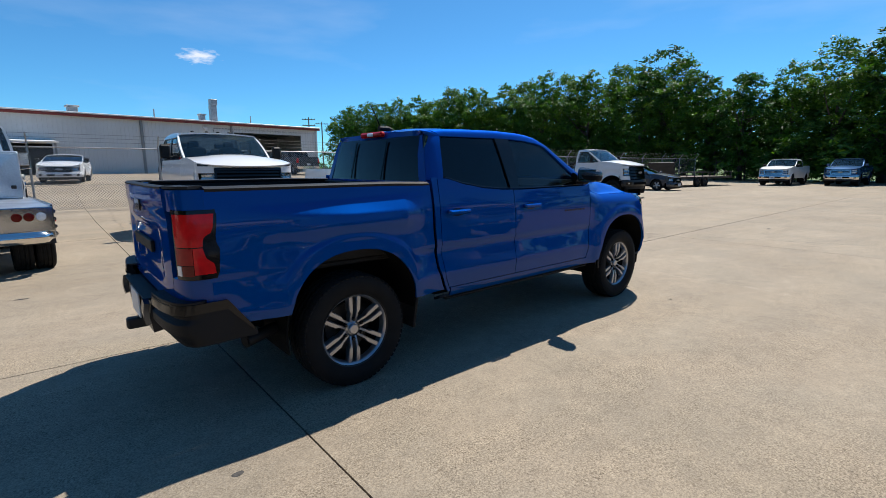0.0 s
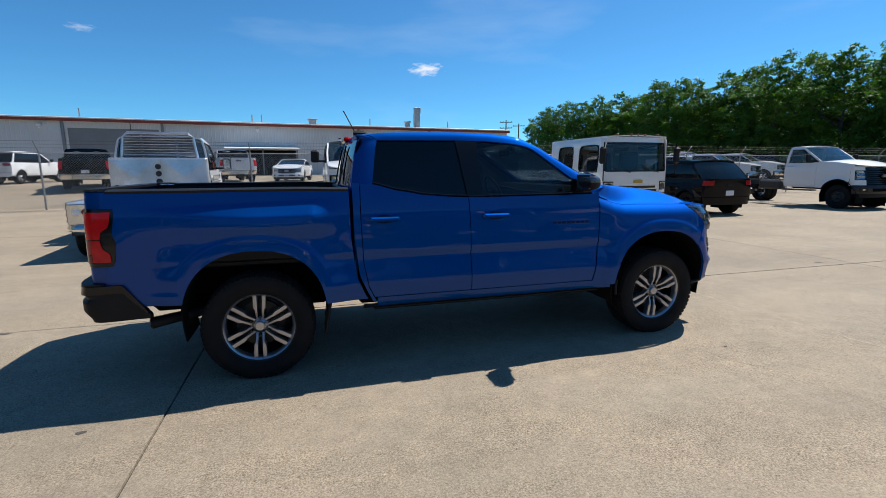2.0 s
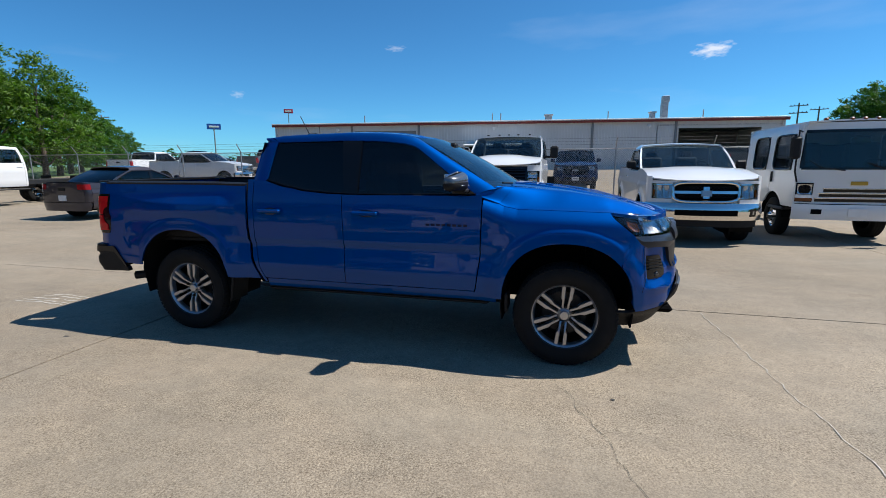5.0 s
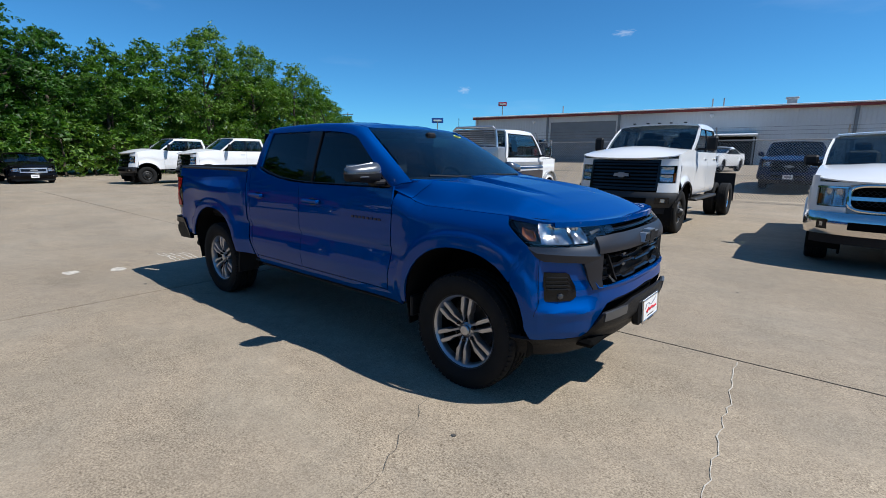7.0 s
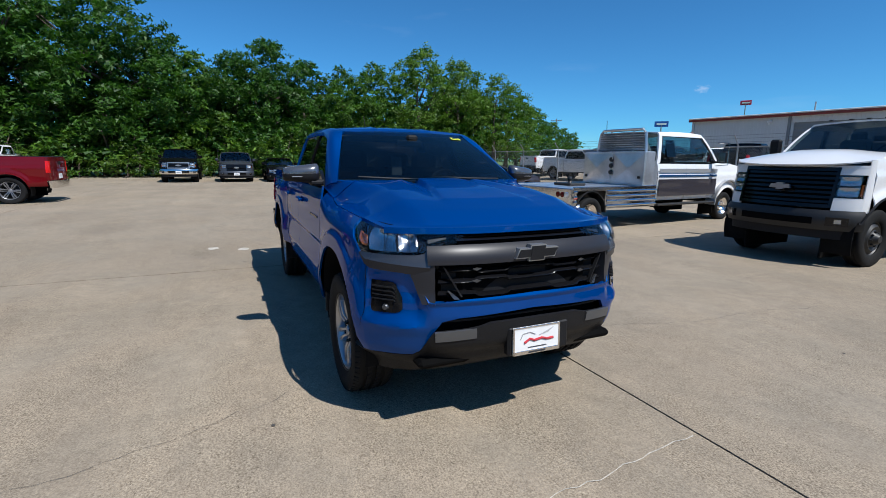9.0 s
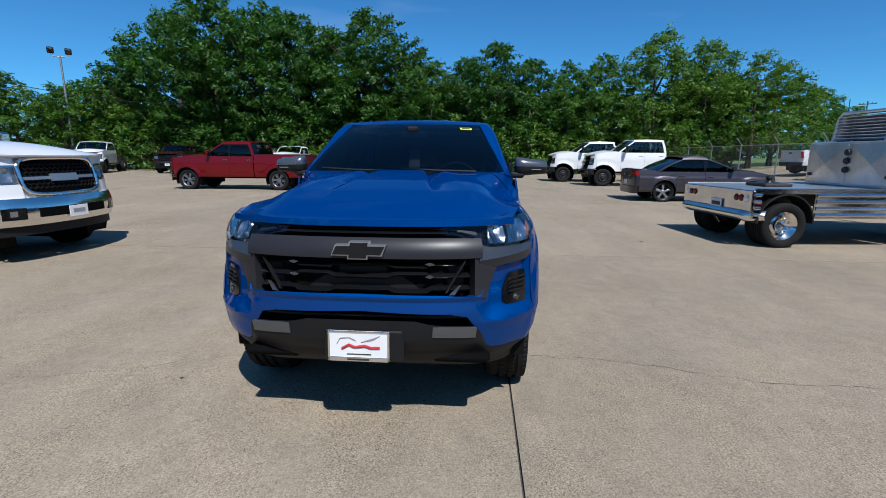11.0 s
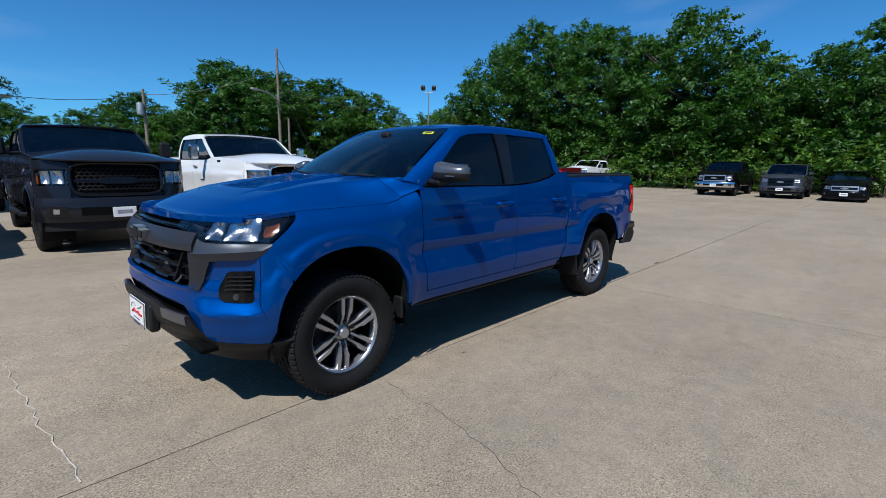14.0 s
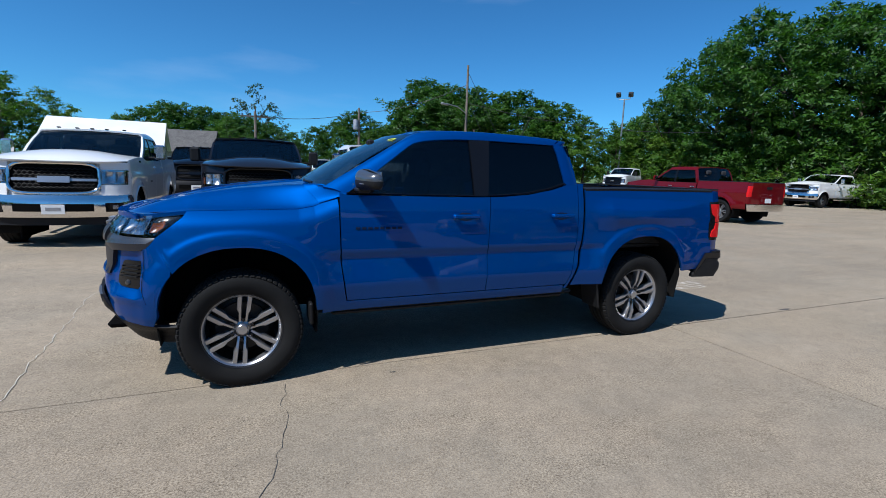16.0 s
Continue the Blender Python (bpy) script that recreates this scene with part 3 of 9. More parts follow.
# faded paint patches and chalk scribble behind the truck
for i, (x, y, a, b) in enumerate([(-3.87, -1.78, 0.13, 0.10), (-3.65, -1.33, 0.12, 0.10)]):
    r = random.Random(i + 40)
    ring = [(x + a * math.cos(k * 0.5712) * r.uniform(0.75, 1.1), y + b * math.sin(k * 0.5712) * r.uniform(0.75, 1.1), 0.004) for k in range(11)]
    tagged(part("paint_patch", Geo().add(ring, [tuple(range(11))]), M["crack_light"], smooth=False), "faded white paint patch on the concrete", "marking", kind="structure")
for i in range(5):
    y = -0.62 + i * 0.07
    crack([(-4.35 + 0.05 * i, y), (-4.0, y + 0.02), (-3.62 + 0.02 * i, y - 0.01)], 0.025, M["crack_light"], "white chalk scribble on the concrete", seed=30 + i, z=0.004, jag=0.012)

# ---- workshop building along the back ----
BL, BR = Vector((-29.1, 41.6, 0)), Vector((21.1, 47.6, 0))
bdir = (BR - BL).normalized()
bm_ = Matrix.Translation((BL.x, BL.y, 0.9)) @ Matrix.Rotation(math.atan2(bdir.y, bdir.x), 4, "Z")
BLEN, BH = (BR - BL).length, 4.8
building = thing("workshop_building", bm_, "long grey metal workshop with a white roof and red eave", "building")


def wall_piece(x0, x1, z0, z1, y=0.0):
    """Ribbed metal siding between two heights."""
    pts = []
    x = x0
    while x < x1 - 1e-6:
        for dx, dy in ((0.0, 0.0), (0.24, 0.0), (0.27, -0.02), (0.30, 0.0)):
            if x + dx <= x1:
                pts.append((x + dx, y + dy))
        x += 0.3
    pts.append((x1, y))
    n = len(pts)
    vs = [(px, py, z0) for px, py in pts] + [(px, py, z1) for px, py in pts] + [(x0, y + 0.15, z0), (x1, y + 0.15, z0), (x1, y + 0.15, z1), (x0, y + 0.15, z1)]
    fs = [(i, i + 1, n + i + 1, n + i) for i in range(n - 1)]
    k = 2 * n
    fs += [(k + 1, k, k + 3, k + 2), (0, n, k + 3, k), (n - 1, k + 1, k + 2, 2 * n - 1)]
    return Geo().add(vs, fs)


BAY = (41.3, 48.7, 0.0, 4.0)
DOOR = (8.8, 15.4, 0.0, 4.1)
SHED = (20.6, 27.0)
for x0, x1, z0, z1 in ((0, DOOR[0], -0.4, BH), (DOOR[0], DOOR[1], DOOR[3], BH), (DOOR[1], 20.0, -0.4, BH), (20.0, 33.2, -0.4, BH), (33.2, BAY[0], -0.4, BH), (BAY[0], BAY[1], BAY[3], BH),
                       (BAY[1], BLEN, -0.4, BH)):
    part("wall", wall_piece(x0, x1, z0, z1), M["wall_metal"], building, smooth=False)
for x in (0.0, 8.5, 15.7, 33.2, 41.0, BLEN):
    part("downpipe", Geo().box((x, -0.08, BH / 2), (0.22, 0.14, BH), 0.02), M["wall_dark"] if 1 < x < 49 else M["wall_metal"], building)
part("roller_door", Geo().add(*(lambda n: ([(x, 0.08 + 0.02 * (i % 2), z) for i in range(n + 1) for x in (DOOR[0], DOOR[1]) for z in (DOOR[3] * i / n,)],
                                           [(2 * i, 2 * i + 1, 2 * i + 3, 2 * i + 2) for i in range(n)]))(22)), M["wall_dark"], building, smooth=False)
g = Geo()
g.box(((BAY[0] + BAY[1]) / 2, 9.0, 2.0), (BAY[1] - BAY[0] + 4, 0.1, 4.4))
g.box((BAY[0] - 2, 4.5, 2.0), (0.1, 9.0, 4.4))
g.box((BAY[1] + 2, 4.5, 2.0), (0.1, 9.0, 4.4))
part("bay_interior", g, M["wall_dark"], building, "dim open workshop bay")
part("bay_ceiling", Geo().box(((BAY[0] + BAY[1]) / 2, 4.5, 4.3), (BAY[1] - BAY[0] + 4, 9.0, 0.1)), M["wall_dark"], building)
part("side_wall", Geo().box((-0.05, 11, BH / 2 - 0.2), (0.1, 22, BH + 0.4)), M["wall_metal"], building)
part("side_wall", Geo().box((BLEN + 0.05, 11, BH / 2 - 0.2), (0.1, 22, BH + 0.4)), M["wall_metal"], building)
part("back_wall", Geo().box((BLEN / 2, 22, BH / 2 - 0.2), (BLEN, 0.1, BH + 0.4)), M["wall_metal"], building)
g = Geo()
g.add([(-0.3, -0.3, BH + 0.12), (BLEN + 0.3, -0.3, BH + 0.12), (BLEN + 0.3, 11, BH + 1.0), (-0.3, 11, BH + 1.0), (BLEN + 0.3, 22.3, BH + 0.12), (-0.3, 22.3, BH + 0.12),
       (-0.3, -0.3, BH + 0.02), (BLEN + 0.3, -0.3, BH + 0.02), (BLEN + 0.3, 22.3, BH + 0.02), (-0.3, 22.3, BH + 0.02)],
      [(0, 1, 2, 3), (3, 2, 4, 5), (6, 7, 1, 0), (9, 5, 4, 8), (6, 0, 3, 5, 9), (7, 8, 4, 2, 1), (6, 9, 8, 7)])
part("roof", g, M["roof_white"], building, "low white metal roof", smooth=False)
part("eave_trim", Geo().box((BLEN / 2, -0.34, BH - 0.08), (BLEN + 0.7, 0.1, 0.22), 0.02), M["trim_red"], building, "red-brown eave trim")
part("gutter", Geo().box((BLEN / 2, -0.36, BH + 0.1), (BLEN + 0.7, 0.16, 0.12), 0.03), M["roof_white"], building)
# low lean-to shelter
# dark panel on the wall stands in for the shade under this roof
part("shelter_back", Geo().box(((SHED[0] + SHED[1]) / 2, -0.12, 1.2), (SHED[1] - SHED[0] - 0.1, 0.1, 2.4), 0.02), M["liner"], building, "dark panel painted in for the shade under the shelter")
part("shelter_roof", Geo().box(((SHED[0] + SHED[1]) / 2, -1.4, 2.55), (SHED[1] - SHED[0], 2.9, 0.12), 0.02, pose(0, 0, 0, 4)), M["roof_white"], building, "low white lean-to roof")
for x in (SHED[0] + 0.2, (SHED[0] + SHED[1]) / 2, SHED[1] - 0.2):
    part("shelter_post", Geo().box((x, -2.6, 1.15), (0.12, 0.12, 2.7), 0.01), M["wall_dark"], building)
# roof vents and stacks
for x, y, s, h in ((29.2, 4, 0.7, 0.45), (39.85, 4, 0.52, 0.55)):
    g = Geo().box((x, y, BH + 0.5 + h / 2), (s, s, h), 0.04)
    g.box((x, y, BH + 0.55 + h), (s * 1.35, s * 1.35, 0.16), 0.04)
    part("roof_vent", g, M["steel"], building)
part("roof_duct", Geo().box((41.0, 4, BH + 1.1), (0.62, 0.62, 2.0), 0.03).box((41.06, 4, BH + 2.42), (0.66, 0.64, 0.62), 0.03, pose(0, 0, 0, 0, 0)), M["steel"], building, "tall square metal duct")
for x in (9, 23.2, 24.1, 35.2, 44.5):
    part("vent_pipe", Geo().tube([(x, 3, BH + 0.2), (x, 3, BH + 1.2)], 0.06), M["steel"], building)
for x in (7.0, 23.5, 38.5):
    g = Geo().box((x, -0.2, BH - 0.55), (0.3, 0.35, 0.18), 0.03)
    g.tube([(x, -0.1, BH - 0.5), (x, -0.3, BH - 0.75)], 0.07)
    part("wall_lamp", g, M["roof_white"], building)

# ---- wheels ----
def tyre_geo(R, W, rim, tread=0):
    """A tyre round the y axis with shoulder, sidewall and tread grooves."""
    h = W / 2
    prof = [(rim - 0.004, -h * 0.72), (rim + 0.015, -h * 0.86), (lerp(rim, R, 0.45), -h * 1.0), (lerp(rim, R, 0.8), -h * 0.97), (R - 0.012, -h * 0.86), (R - 0.001, -h * 0.74)]
    for k in (-0.42, 0.0, 0.42):
        prof += [(R, h * (k - 0.10)), (R - 0.010, h * (k - 0.08)), (R - 0.010, h * (k + 0.08)), (R, h * (k + 0.10))]
    prof += [(R - 0.001, h * 0.74), (R - 0.012, h * 0.86), (lerp(rim, R, 0.8), h * 0.97), (lerp(rim, R, 0.45), h * 1.0), (rim + 0.015, h * 0.86), (rim - 0.004, h * 0.72)]
    g = Geo().lathe(prof[::-1], 56 if tread else 32, close=False)
    if tread:
        for s in (-1, 1):
            for i in range(tread):
                a = 2 * math.pi * i / tread
                m = Matrix.Rotation(a, 4, "Y")
                b = Geo().box((0, s * h * 0.82, R - 0.012), (2 * math.pi * R / tread * 0.70, h * 0.26, 0.016), 0.003, pose(0, 0, 0, s * -24))
                g.add(b.moved(m).v, b.f)
                b = Geo().box((0, s * h * 0.21, R - 0.002), (2 * math.pi * R / tread * 0.55, h * 0.26, 0.010), 0.002, pose(0, 0, 0, 0, 0, 28))
                m2 = Matrix.Rotation(a + math.pi / tread, 4, "Y")
                g.add(b.moved(m2).v, b.f)
    return g


def barrel_geo(rim, W):
    h = W / 2
    return Geo().lathe([(rim, -h * 0.80), (rim + 0.008, -h * 0.84), (rim + 0.004, -h * 0.68), (rim - 0.018, -h * 0.55), (rim - 0.03, h * 0.6), (rim + 0.004, h * 0.72), (rim - 0.05, h * 0.5), (0.06, h * 0.4), (0.0, h * 0.4)], 40)


def split_spokes(rim, W, n=6, inner=0.050, wide=0.0165):
    """Pairs of straight spokes that open out from the hub; face towards -y."""
    g = Geo()
    h = W / 2
    face = -h * 0.74
    for i in range(n):
        a = 2 * math.pi * i / n
        m = Matrix.Rotation(a, 4, "Y")
        for s in (-1, 1):
            pts = [(s * 0.019, inner), (s * 0.022, lerp(inner, rim, 0.34)), (s * 0.028, lerp(inner, rim, 0.46)), (s * 0.031, lerp(inner, rim, 0.93)), (s * 0.032, rim - 0.010)]
            ws = [wide * 0.55, wide * 0.58, wide * 0.98, wide * 1.0, wide * 1.12]
            dep = [face + 0.034, face + 0.010, face + 0.006, face + 0.008, face + 0.014]
            vs, fs = [], []
            for (x, z), w_, y in zip(pts, ws, dep):
                vs += [(x - w_, y + 0.008, z), (x - w_ * 0.72, y, z), (x + w_ * 0.72, y, z), (x + w_, y + 0.008, z), (x + w_ * 0.9, y + 0.05, z), (x - w_ * 0.9, y + 0.05, z)]
            for k in range(4):
                for j in range(6):
                    a0, b0 = k * 6 + j, k * 6 + (j + 1) % 6
                    fs.append((a0, b0, b0 + 6, a0 + 6))
            fs.append((24, 25, 26, 27, 28, 29))
            fs = [f[::-1] for f in fs]
            g.add([m @ Vector(p) for p in vs], fs)
    g.lathe([(0.0, face + 0.034), (0.040, face + 0.034), (0.046, face + 0.040), (0.058, face + 0.044), (0.062, face + 0.06), (0.058, face + 0.08)][::-1], 36)
    g.lathe([(rim - 0.022, face + 0.05), (rim - 0.018, face + 0.014), (rim - 0.012, face + 0.002), (rim - 0.002, face - 0.006), (rim + 0.001, face + 0.004)][::-1], 56)
    return g


def star_spokes(rim, W, n=5, wide=0.045, split=0.0):
    g = Geo()
    face = -W / 2 * 0.6
    for i in range(n):
        m = Matrix.Rotation(2 * math.pi * i / n, 4, "Y")
        vs, fs = [], []
        for r, w_, y in ((0.05, wide * 0.8, 0.01), (lerp(0.05, rim, 0.5), wide * 0.75, 0.0), (rim, wide * 1.15, 0.012)):
            vs += [(-w_, face + y + 0.012, r), (-w_ * 0.6, face + y, r), (w_ * 0.6, face + y, r), (w_, face + y + 0.012, r), (w_, face + y + 0.05, r), (-w_, face + y + 0.05, r)]
        for k in range(2):
            for j in range(6):
                a0, b0 = k * 6 + j, k * 6 + (j + 1) % 6
                fs.append((a0 + 6, b0 + 6, b0, a0))
        g.add([m @ Vector(p) for p in vs], fs)
    g.lathe([(0.0, face - 0.004), (0.035, face - 0.002), (0.05, face + 0.01), (0.075, face + 0.02), (0.075, face + 0.05)][::-1], 24)
    g.lathe([(rim - 0.014, face + 0.03), (rim - 0.006, face + 0.004), (rim + 0.006, face + 0.006), (rim + 0.003, face + 0.03)][::-1], 40)
    return g


def disc_wheel(rim, W, out=True):
    """Steel disc wheel with hand holes and a projecting or dished hub."""
    face = -W / 2 * 0.6
    d = -0.10 if out else 0.10
    g = Geo().lathe([(0.0, face + d), (0.055, face + d), (0.075, face + d * 0.7), (0.10, face + d * 0.25), (0.13, face + d * 0.1), (rim * 0.72, face + d * 0.5 + 0.02), (rim - 0.01, face + 0.02),
                     (rim + 0.006, face), (rim + 0.004, face + 0.03)][::-1], 40)
    for i in range(8):
        a = 2 * math.pi * i / 8
        g.lathe([(0.0, -0.03), (0.012, -0.03), (0.014, 0.0)][::-1], 6, (0.105 * math.sin(a), face + d * 0.25, 0.105 * math.cos(a)))
    return g


WHEEL = {}


def wheel_meshes(style, R, W, rim):
    key = (style, R, W, rim, Geo.coarse)
    if key not in WHEEL:
        tread = 64 if style == "split_fine" else 0
        ty = tyre_geo(R, W, rim, tread).mesh("tyre", M["tyre"])
        ba = barrel_geo(rim, W).mesh("rim_barrel", M["alloy_dark"])
        if style == "split_fine":
            sp = split_spokes(rim, W).mesh("rim", M["alloy"])
            f = -W / 2 * 0.74
            lugs = []
            for i in range(6):
                a = 2 * math.pi * i / 6
                lugs.append(("lug_nut", Geo().lathe([(0.0, -0.018), (0.0085, -0.018), (0.0125, -0.012), (0.0125, 0.01)][::-1], 8, (0.069 * math.sin(a), f + 0.030, 0.069 * math.cos(a))).mesh("lug_nut", M["gloss_black"])))
            cap = Geo().lathe([(0.0, f + 0.012), (0.03, f + 0.013), (0.036, f + 0.02), (0.037, f + 0.05)][::-1], 28).mesh("centre_cap", M["alloy"])
            WHEEL[key] = [("tyre", ty), ("rim_barrel", ba), ("rim", sp), ("centre_cap", cap)] + lugs
        elif style == "split":
            WHEEL[key] = [("tyre", ty), ("rim_barrel", ba), ("rim", split_spokes(rim, W).mesh("rim", M["alloy"]))]
        elif style == "star":
            WHEEL[key] = [("tyre", ty), ("rim_barrel", ba), ("rim", star_spokes(rim, W).mesh("rim", M["alloy"]))]
        elif style == "star_dark":
            WHEEL[key] = [("tyre", ty), ("rim_barrel", ba), ("rim", star_spokes(rim, W, 6, 0.03).mesh("rim", M["alloy_dark"]))]
        elif style == "disc":
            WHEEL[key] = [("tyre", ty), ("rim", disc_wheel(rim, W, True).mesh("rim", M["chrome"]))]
        elif style == "disc_black":
            WHEEL[key] = [("tyre", ty), ("rim", disc_wheel(rim, W, True).mesh("rim", M["frame_black"]))]
        else:
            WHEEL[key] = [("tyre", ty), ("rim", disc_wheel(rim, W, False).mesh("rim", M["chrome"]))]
    return WHEEL[key]


def add_wheel(parent, x, y, style, R, W, rim, spin=0.0):
    """A wheel > tyre, rim; y < 0 faces the right-hand side."""
    side = 1 if y > 0 else -1
    hub = new("wheel")
    hub.empty_display_size = 0.1
    hub.parent = parent
    turn = Matrix.Rotation(math.pi, 4, "Z") if side > 0 else Matrix()
    hub.matrix_basis = Matrix.Translation((x, y, R - 0.008)) @ turn @ Matrix.Rotation(spin, 4, "Y")
    for n, me in wheel_meshes(style, R, W, rim):
        part(n, me, None, hub)
    return hub


# ---- parked vehicles ----
BASE = dict(wb=3.75, fo=0.55, af=0.42, ro=0.95, ar=0.10, W=0.98, R=0.41, tw=0.28, rim=0.25, wheel="star", rocker=0.50, belt=1.32, cowl=1.36, nose=1.16, roof=1.92,
            cab0=-0.95, cab1=1.20, r0=-0.80, r1=0.50, inset=0.17, bed="pickup", rail=1.40, doors=(-0.9, 0.10, 1.10), paint="white", bumper="chrome", grille="chrome", bars=3,
            z0=0.48, z1=0.78, zl=0.86, tg=34, th=66, tow=False, glass="glass_dark", flare=0.03, archR=0.50, plate=True, marker=False, hatch=False, sun_top=None, rbumper="chrome")


def vehicle(m, label, category, group="", **over):
    S = dict(BASE)
    S.update(over)
    car = thing(category.replace(" ", "_"), m, label, category, group)
    Geo.coarse = 0.5 if m.to_translation().length > 18 else 1.0
    W, hb = S["W"], S["wb"] / 2
    pm = M[S["paint"]]
    xf, xr = hb + S["fo"], -hb - S["ro"]
    if S["bed"] in ("chassis", "flat", "service"):
        xr = S["cab0"]
    nose_x = xf + S["af"]
    aR = S["archR"]

    def hoodz(x):
        t = max(0.0, min(1.0, (x - S["cab1"]) / (nose_x - S["cab1"])))
        return lerp(S["cowl"], S["nose"], t ** 1.7)

    def topz(x):
        if x >= S["cab1"]:
            return hoodz(x)
        if S["bed"] == "pickup" and x < S["cab0"]:
            return S["rail"]
        if S["bed"] == "sedan" and x < S["cab0"]:
            t = (S["cab0"] - x) / (S["cab0"] - xr + 0.3)
            return lerp(S["belt"] + 0.03, S["rail"], t)
        return lerp(S["belt"], S["cowl"], smooth01((x - S["cab1"] + 0.4) / 0.4))

    def side(x, z):
        t = (z - S["rocker"]) / (S["belt"] - S["rocker"])
        y = W * (0.955 + 0.045 * math.sin(math.pi * min(1.0, max(0.0, t * 0.72 + 0.08)))) - 0.05 * max(0.0, t - 0.85)
        y += 0.012 * smooth01((0.42 - abs(t - 0.35)) / 0.1) * 0.5
        # a crease under the windows, a hollow door and a tucked-in sill
        y -= 0.020 * smooth01((t - 0.70) / 0.05) + 0.016 * math.sin(math.pi * min(1.0, max(0.0, (t - 0.12) / 0.58))) + 0.03 * smooth01((0.10 - t) / 0.12)
        for xc in (hb, -hb):
            d = math.hypot(x - xc, z - S["R"])
            y += S["flare"] * (1 - smooth01((d - aR - 0.03) / 0.12))
        return y

    def low(x):
        z = S["rocker"]
        for xc in (hb, -hb):
            if abs(x - xc) < aR:
                z = max(z, S["R"] + math.sqrt(aR * aR - (x - xc) ** 2))
        return z

    def columns(a, b):
        xs = {a, b}
        n = max(2, int((b - a) / 0.2))
        xs |= {lerp(a, b, i / n) for i in range(n + 1)}
        for xc in (hb, -hb):
            kn = 14 if Geo.coarse == 1.0 else 8
            for k in range(kn + 1):
                x = xc - aR * 0.9999 * math.cos(math.pi * k / kn)
                if a < x < b:
                    xs.add(x)
            for e in (-aR * 1.0002, aR * 1.0002):
                if a < xc + e < b:
                    xs.add(xc + e)
        xs = sorted(xs)
        return [(x - a) / (b - a) for x in xs]

    # body sides, one panel between each pair of seams
    d0, d1, d2 = S["doors"]
    seams = [(xr, d0 if S["bed"] != "pickup" else S["cab0"], "bed_side" if S["bed"] == "pickup" else "rear_quarter")]
    if S["bed"] == "pickup" and d0 > S["cab0"] + 0.06:
        seams.append((S["cab0"] + 0.03, d0, "cab_side"))
    seams += [(d0, d1, "rear_door"), (d1, d2, "front_door"), (d2, xf, "fender")]
    if d1 - d0 < 0.15:
        seams = [s for s in seams if s[2] != "rear_door"]
    for sgn in (-1, 1):
        for a, b, nm in seams:
            if b - a < 0.05:
                continue
            a2, b2 = a + 0.004, b - 0.004
            def fn(u, v, a2=a2, b2=b2, sgn=sgn):
                x = lerp(a2, b2, u)
                z = lerp(low(x), topz(x), v)
                return (x, sgn * side(x, z), z)
            p = part(nm, Geo().patch(fn, 1, 14, 0.015, flip=sgn > 0, us=columns(a2, b2)), pm, car)
            if "door" in nm:
                hx = a2 + 0.16
                part("door_handle", Geo().box((hx, sgn * (side(hx, S["belt"] - 0.14) + 0.018), S["belt"] - 0.14), (0.2, 0.03, 0.035), 0.012), pm if S["bumper"] != "chrome" else M["chrome"], p)
    # hood
    def hood(u, v):
        t = 2 * v - 1
        ye = t * (W * 0.985)
        x1 = xf + (S["af"] - 0.03) * math.sqrt(max(0.0, 1 - (abs(t) * 0.985) ** 2.4)) - 0.02
        x = lerp(S["cab1"] + 0.02, x1, u)
        y = t * (side(x, hoodz(x)) - 0.005) if x < xf else ye * 0.985
        return (x, y, hoodz(x) + 0.004 + S.get("crown", 0.05) * (1 - t * t) * math.sin(math.pi * 0.86 * (1 - u) ** 0.75) + 0.02 * smooth01((0.55 - abs(t)) / 0.1) * (1 - u) * min(1, u * 5))
    part("hood", Geo().patch(hood, 12, 16, 0.02), pm, car)

    # front end
    def front(th, z, d=0.0):
        a = radians(th)
        lean = S.get("lean", 0.08) * max(0.0, (z - S["z1"])) / (S["nose"] - S["z1"] + 0.01)
        return (xf + (S["af"] - lean + d) * abs(math.cos(a)) ** 0.85, (W * 0.985 + d * 0.7) * math.sin(a), z)
    def band(t0, t1, za, zb, d, n=10, thick=0.03, k=2):
        return Geo().patch(lambda u, v: front(lerp(t0, t1, u), lerp(za, zb, v), d), n, k, thick)
    zn = S["nose"] - 0.005
    tg, th = S["tg"], S["th"]
    bmat = M[S["bumper"]] if S["bumper"] in M else pm
    b = part("front_bumper", Geo().patch(lambda u, v: front(lerp(-80, 80, u), lerp(S["z0"], S["z1"], v), 0.032 + 0.040 * math.sin(math.pi * v) - 0.03 * max(0.0, v - 0.8)), 22, 10, 0.05), bmat, car)
    part("lower_valance", band(-72, 72, S["z0"] - 0.13, S["z0"] + 0.01, -0.02, 16), M["plastic"], car)
    for sgn in (-1, 1):
        f0, f1 = sorted((sgn * (40 if S["tow"] else 46), sgn * (60 if S["tow"] else 56)))
        pocket = part("fog_pocket", band(f0, f1, lerp(S["z0"], S["z1"], 0.24), lerp(S["z0"], S["z1"], 0.66), 0.072, 6), M["gloss_black"], b)
        part("fog_lamp", band(lerp(f0, f1, 0.35), lerp(f0, f1, 0.65), lerp(S["z0"], S["z1"], 0.36), lerp(S["z0"], S["z1"], 0.56), 0.078, 4), M["lamp_grey"], pocket)
    # near-black patch laid on the bumper paints the shade of an opening
    part("bumper_opening", band(-30, 30, lerp(S["z0"], S["z1"], 0.28), lerp(S["z0"], S["z1"], 0.62), 0.086, 8), M["shade_black"], b)
    fm = {"chrome": M["chrome"], "black": M["gloss_black"], "satin": M["satin"]}.get(S["grille"], pm)
    zt, zb_ = zn - 0.015, S["z1"] + 0.03
    zh = S.get("zh", zn - 0.02)
    zc = (zb_ + zt) / 2
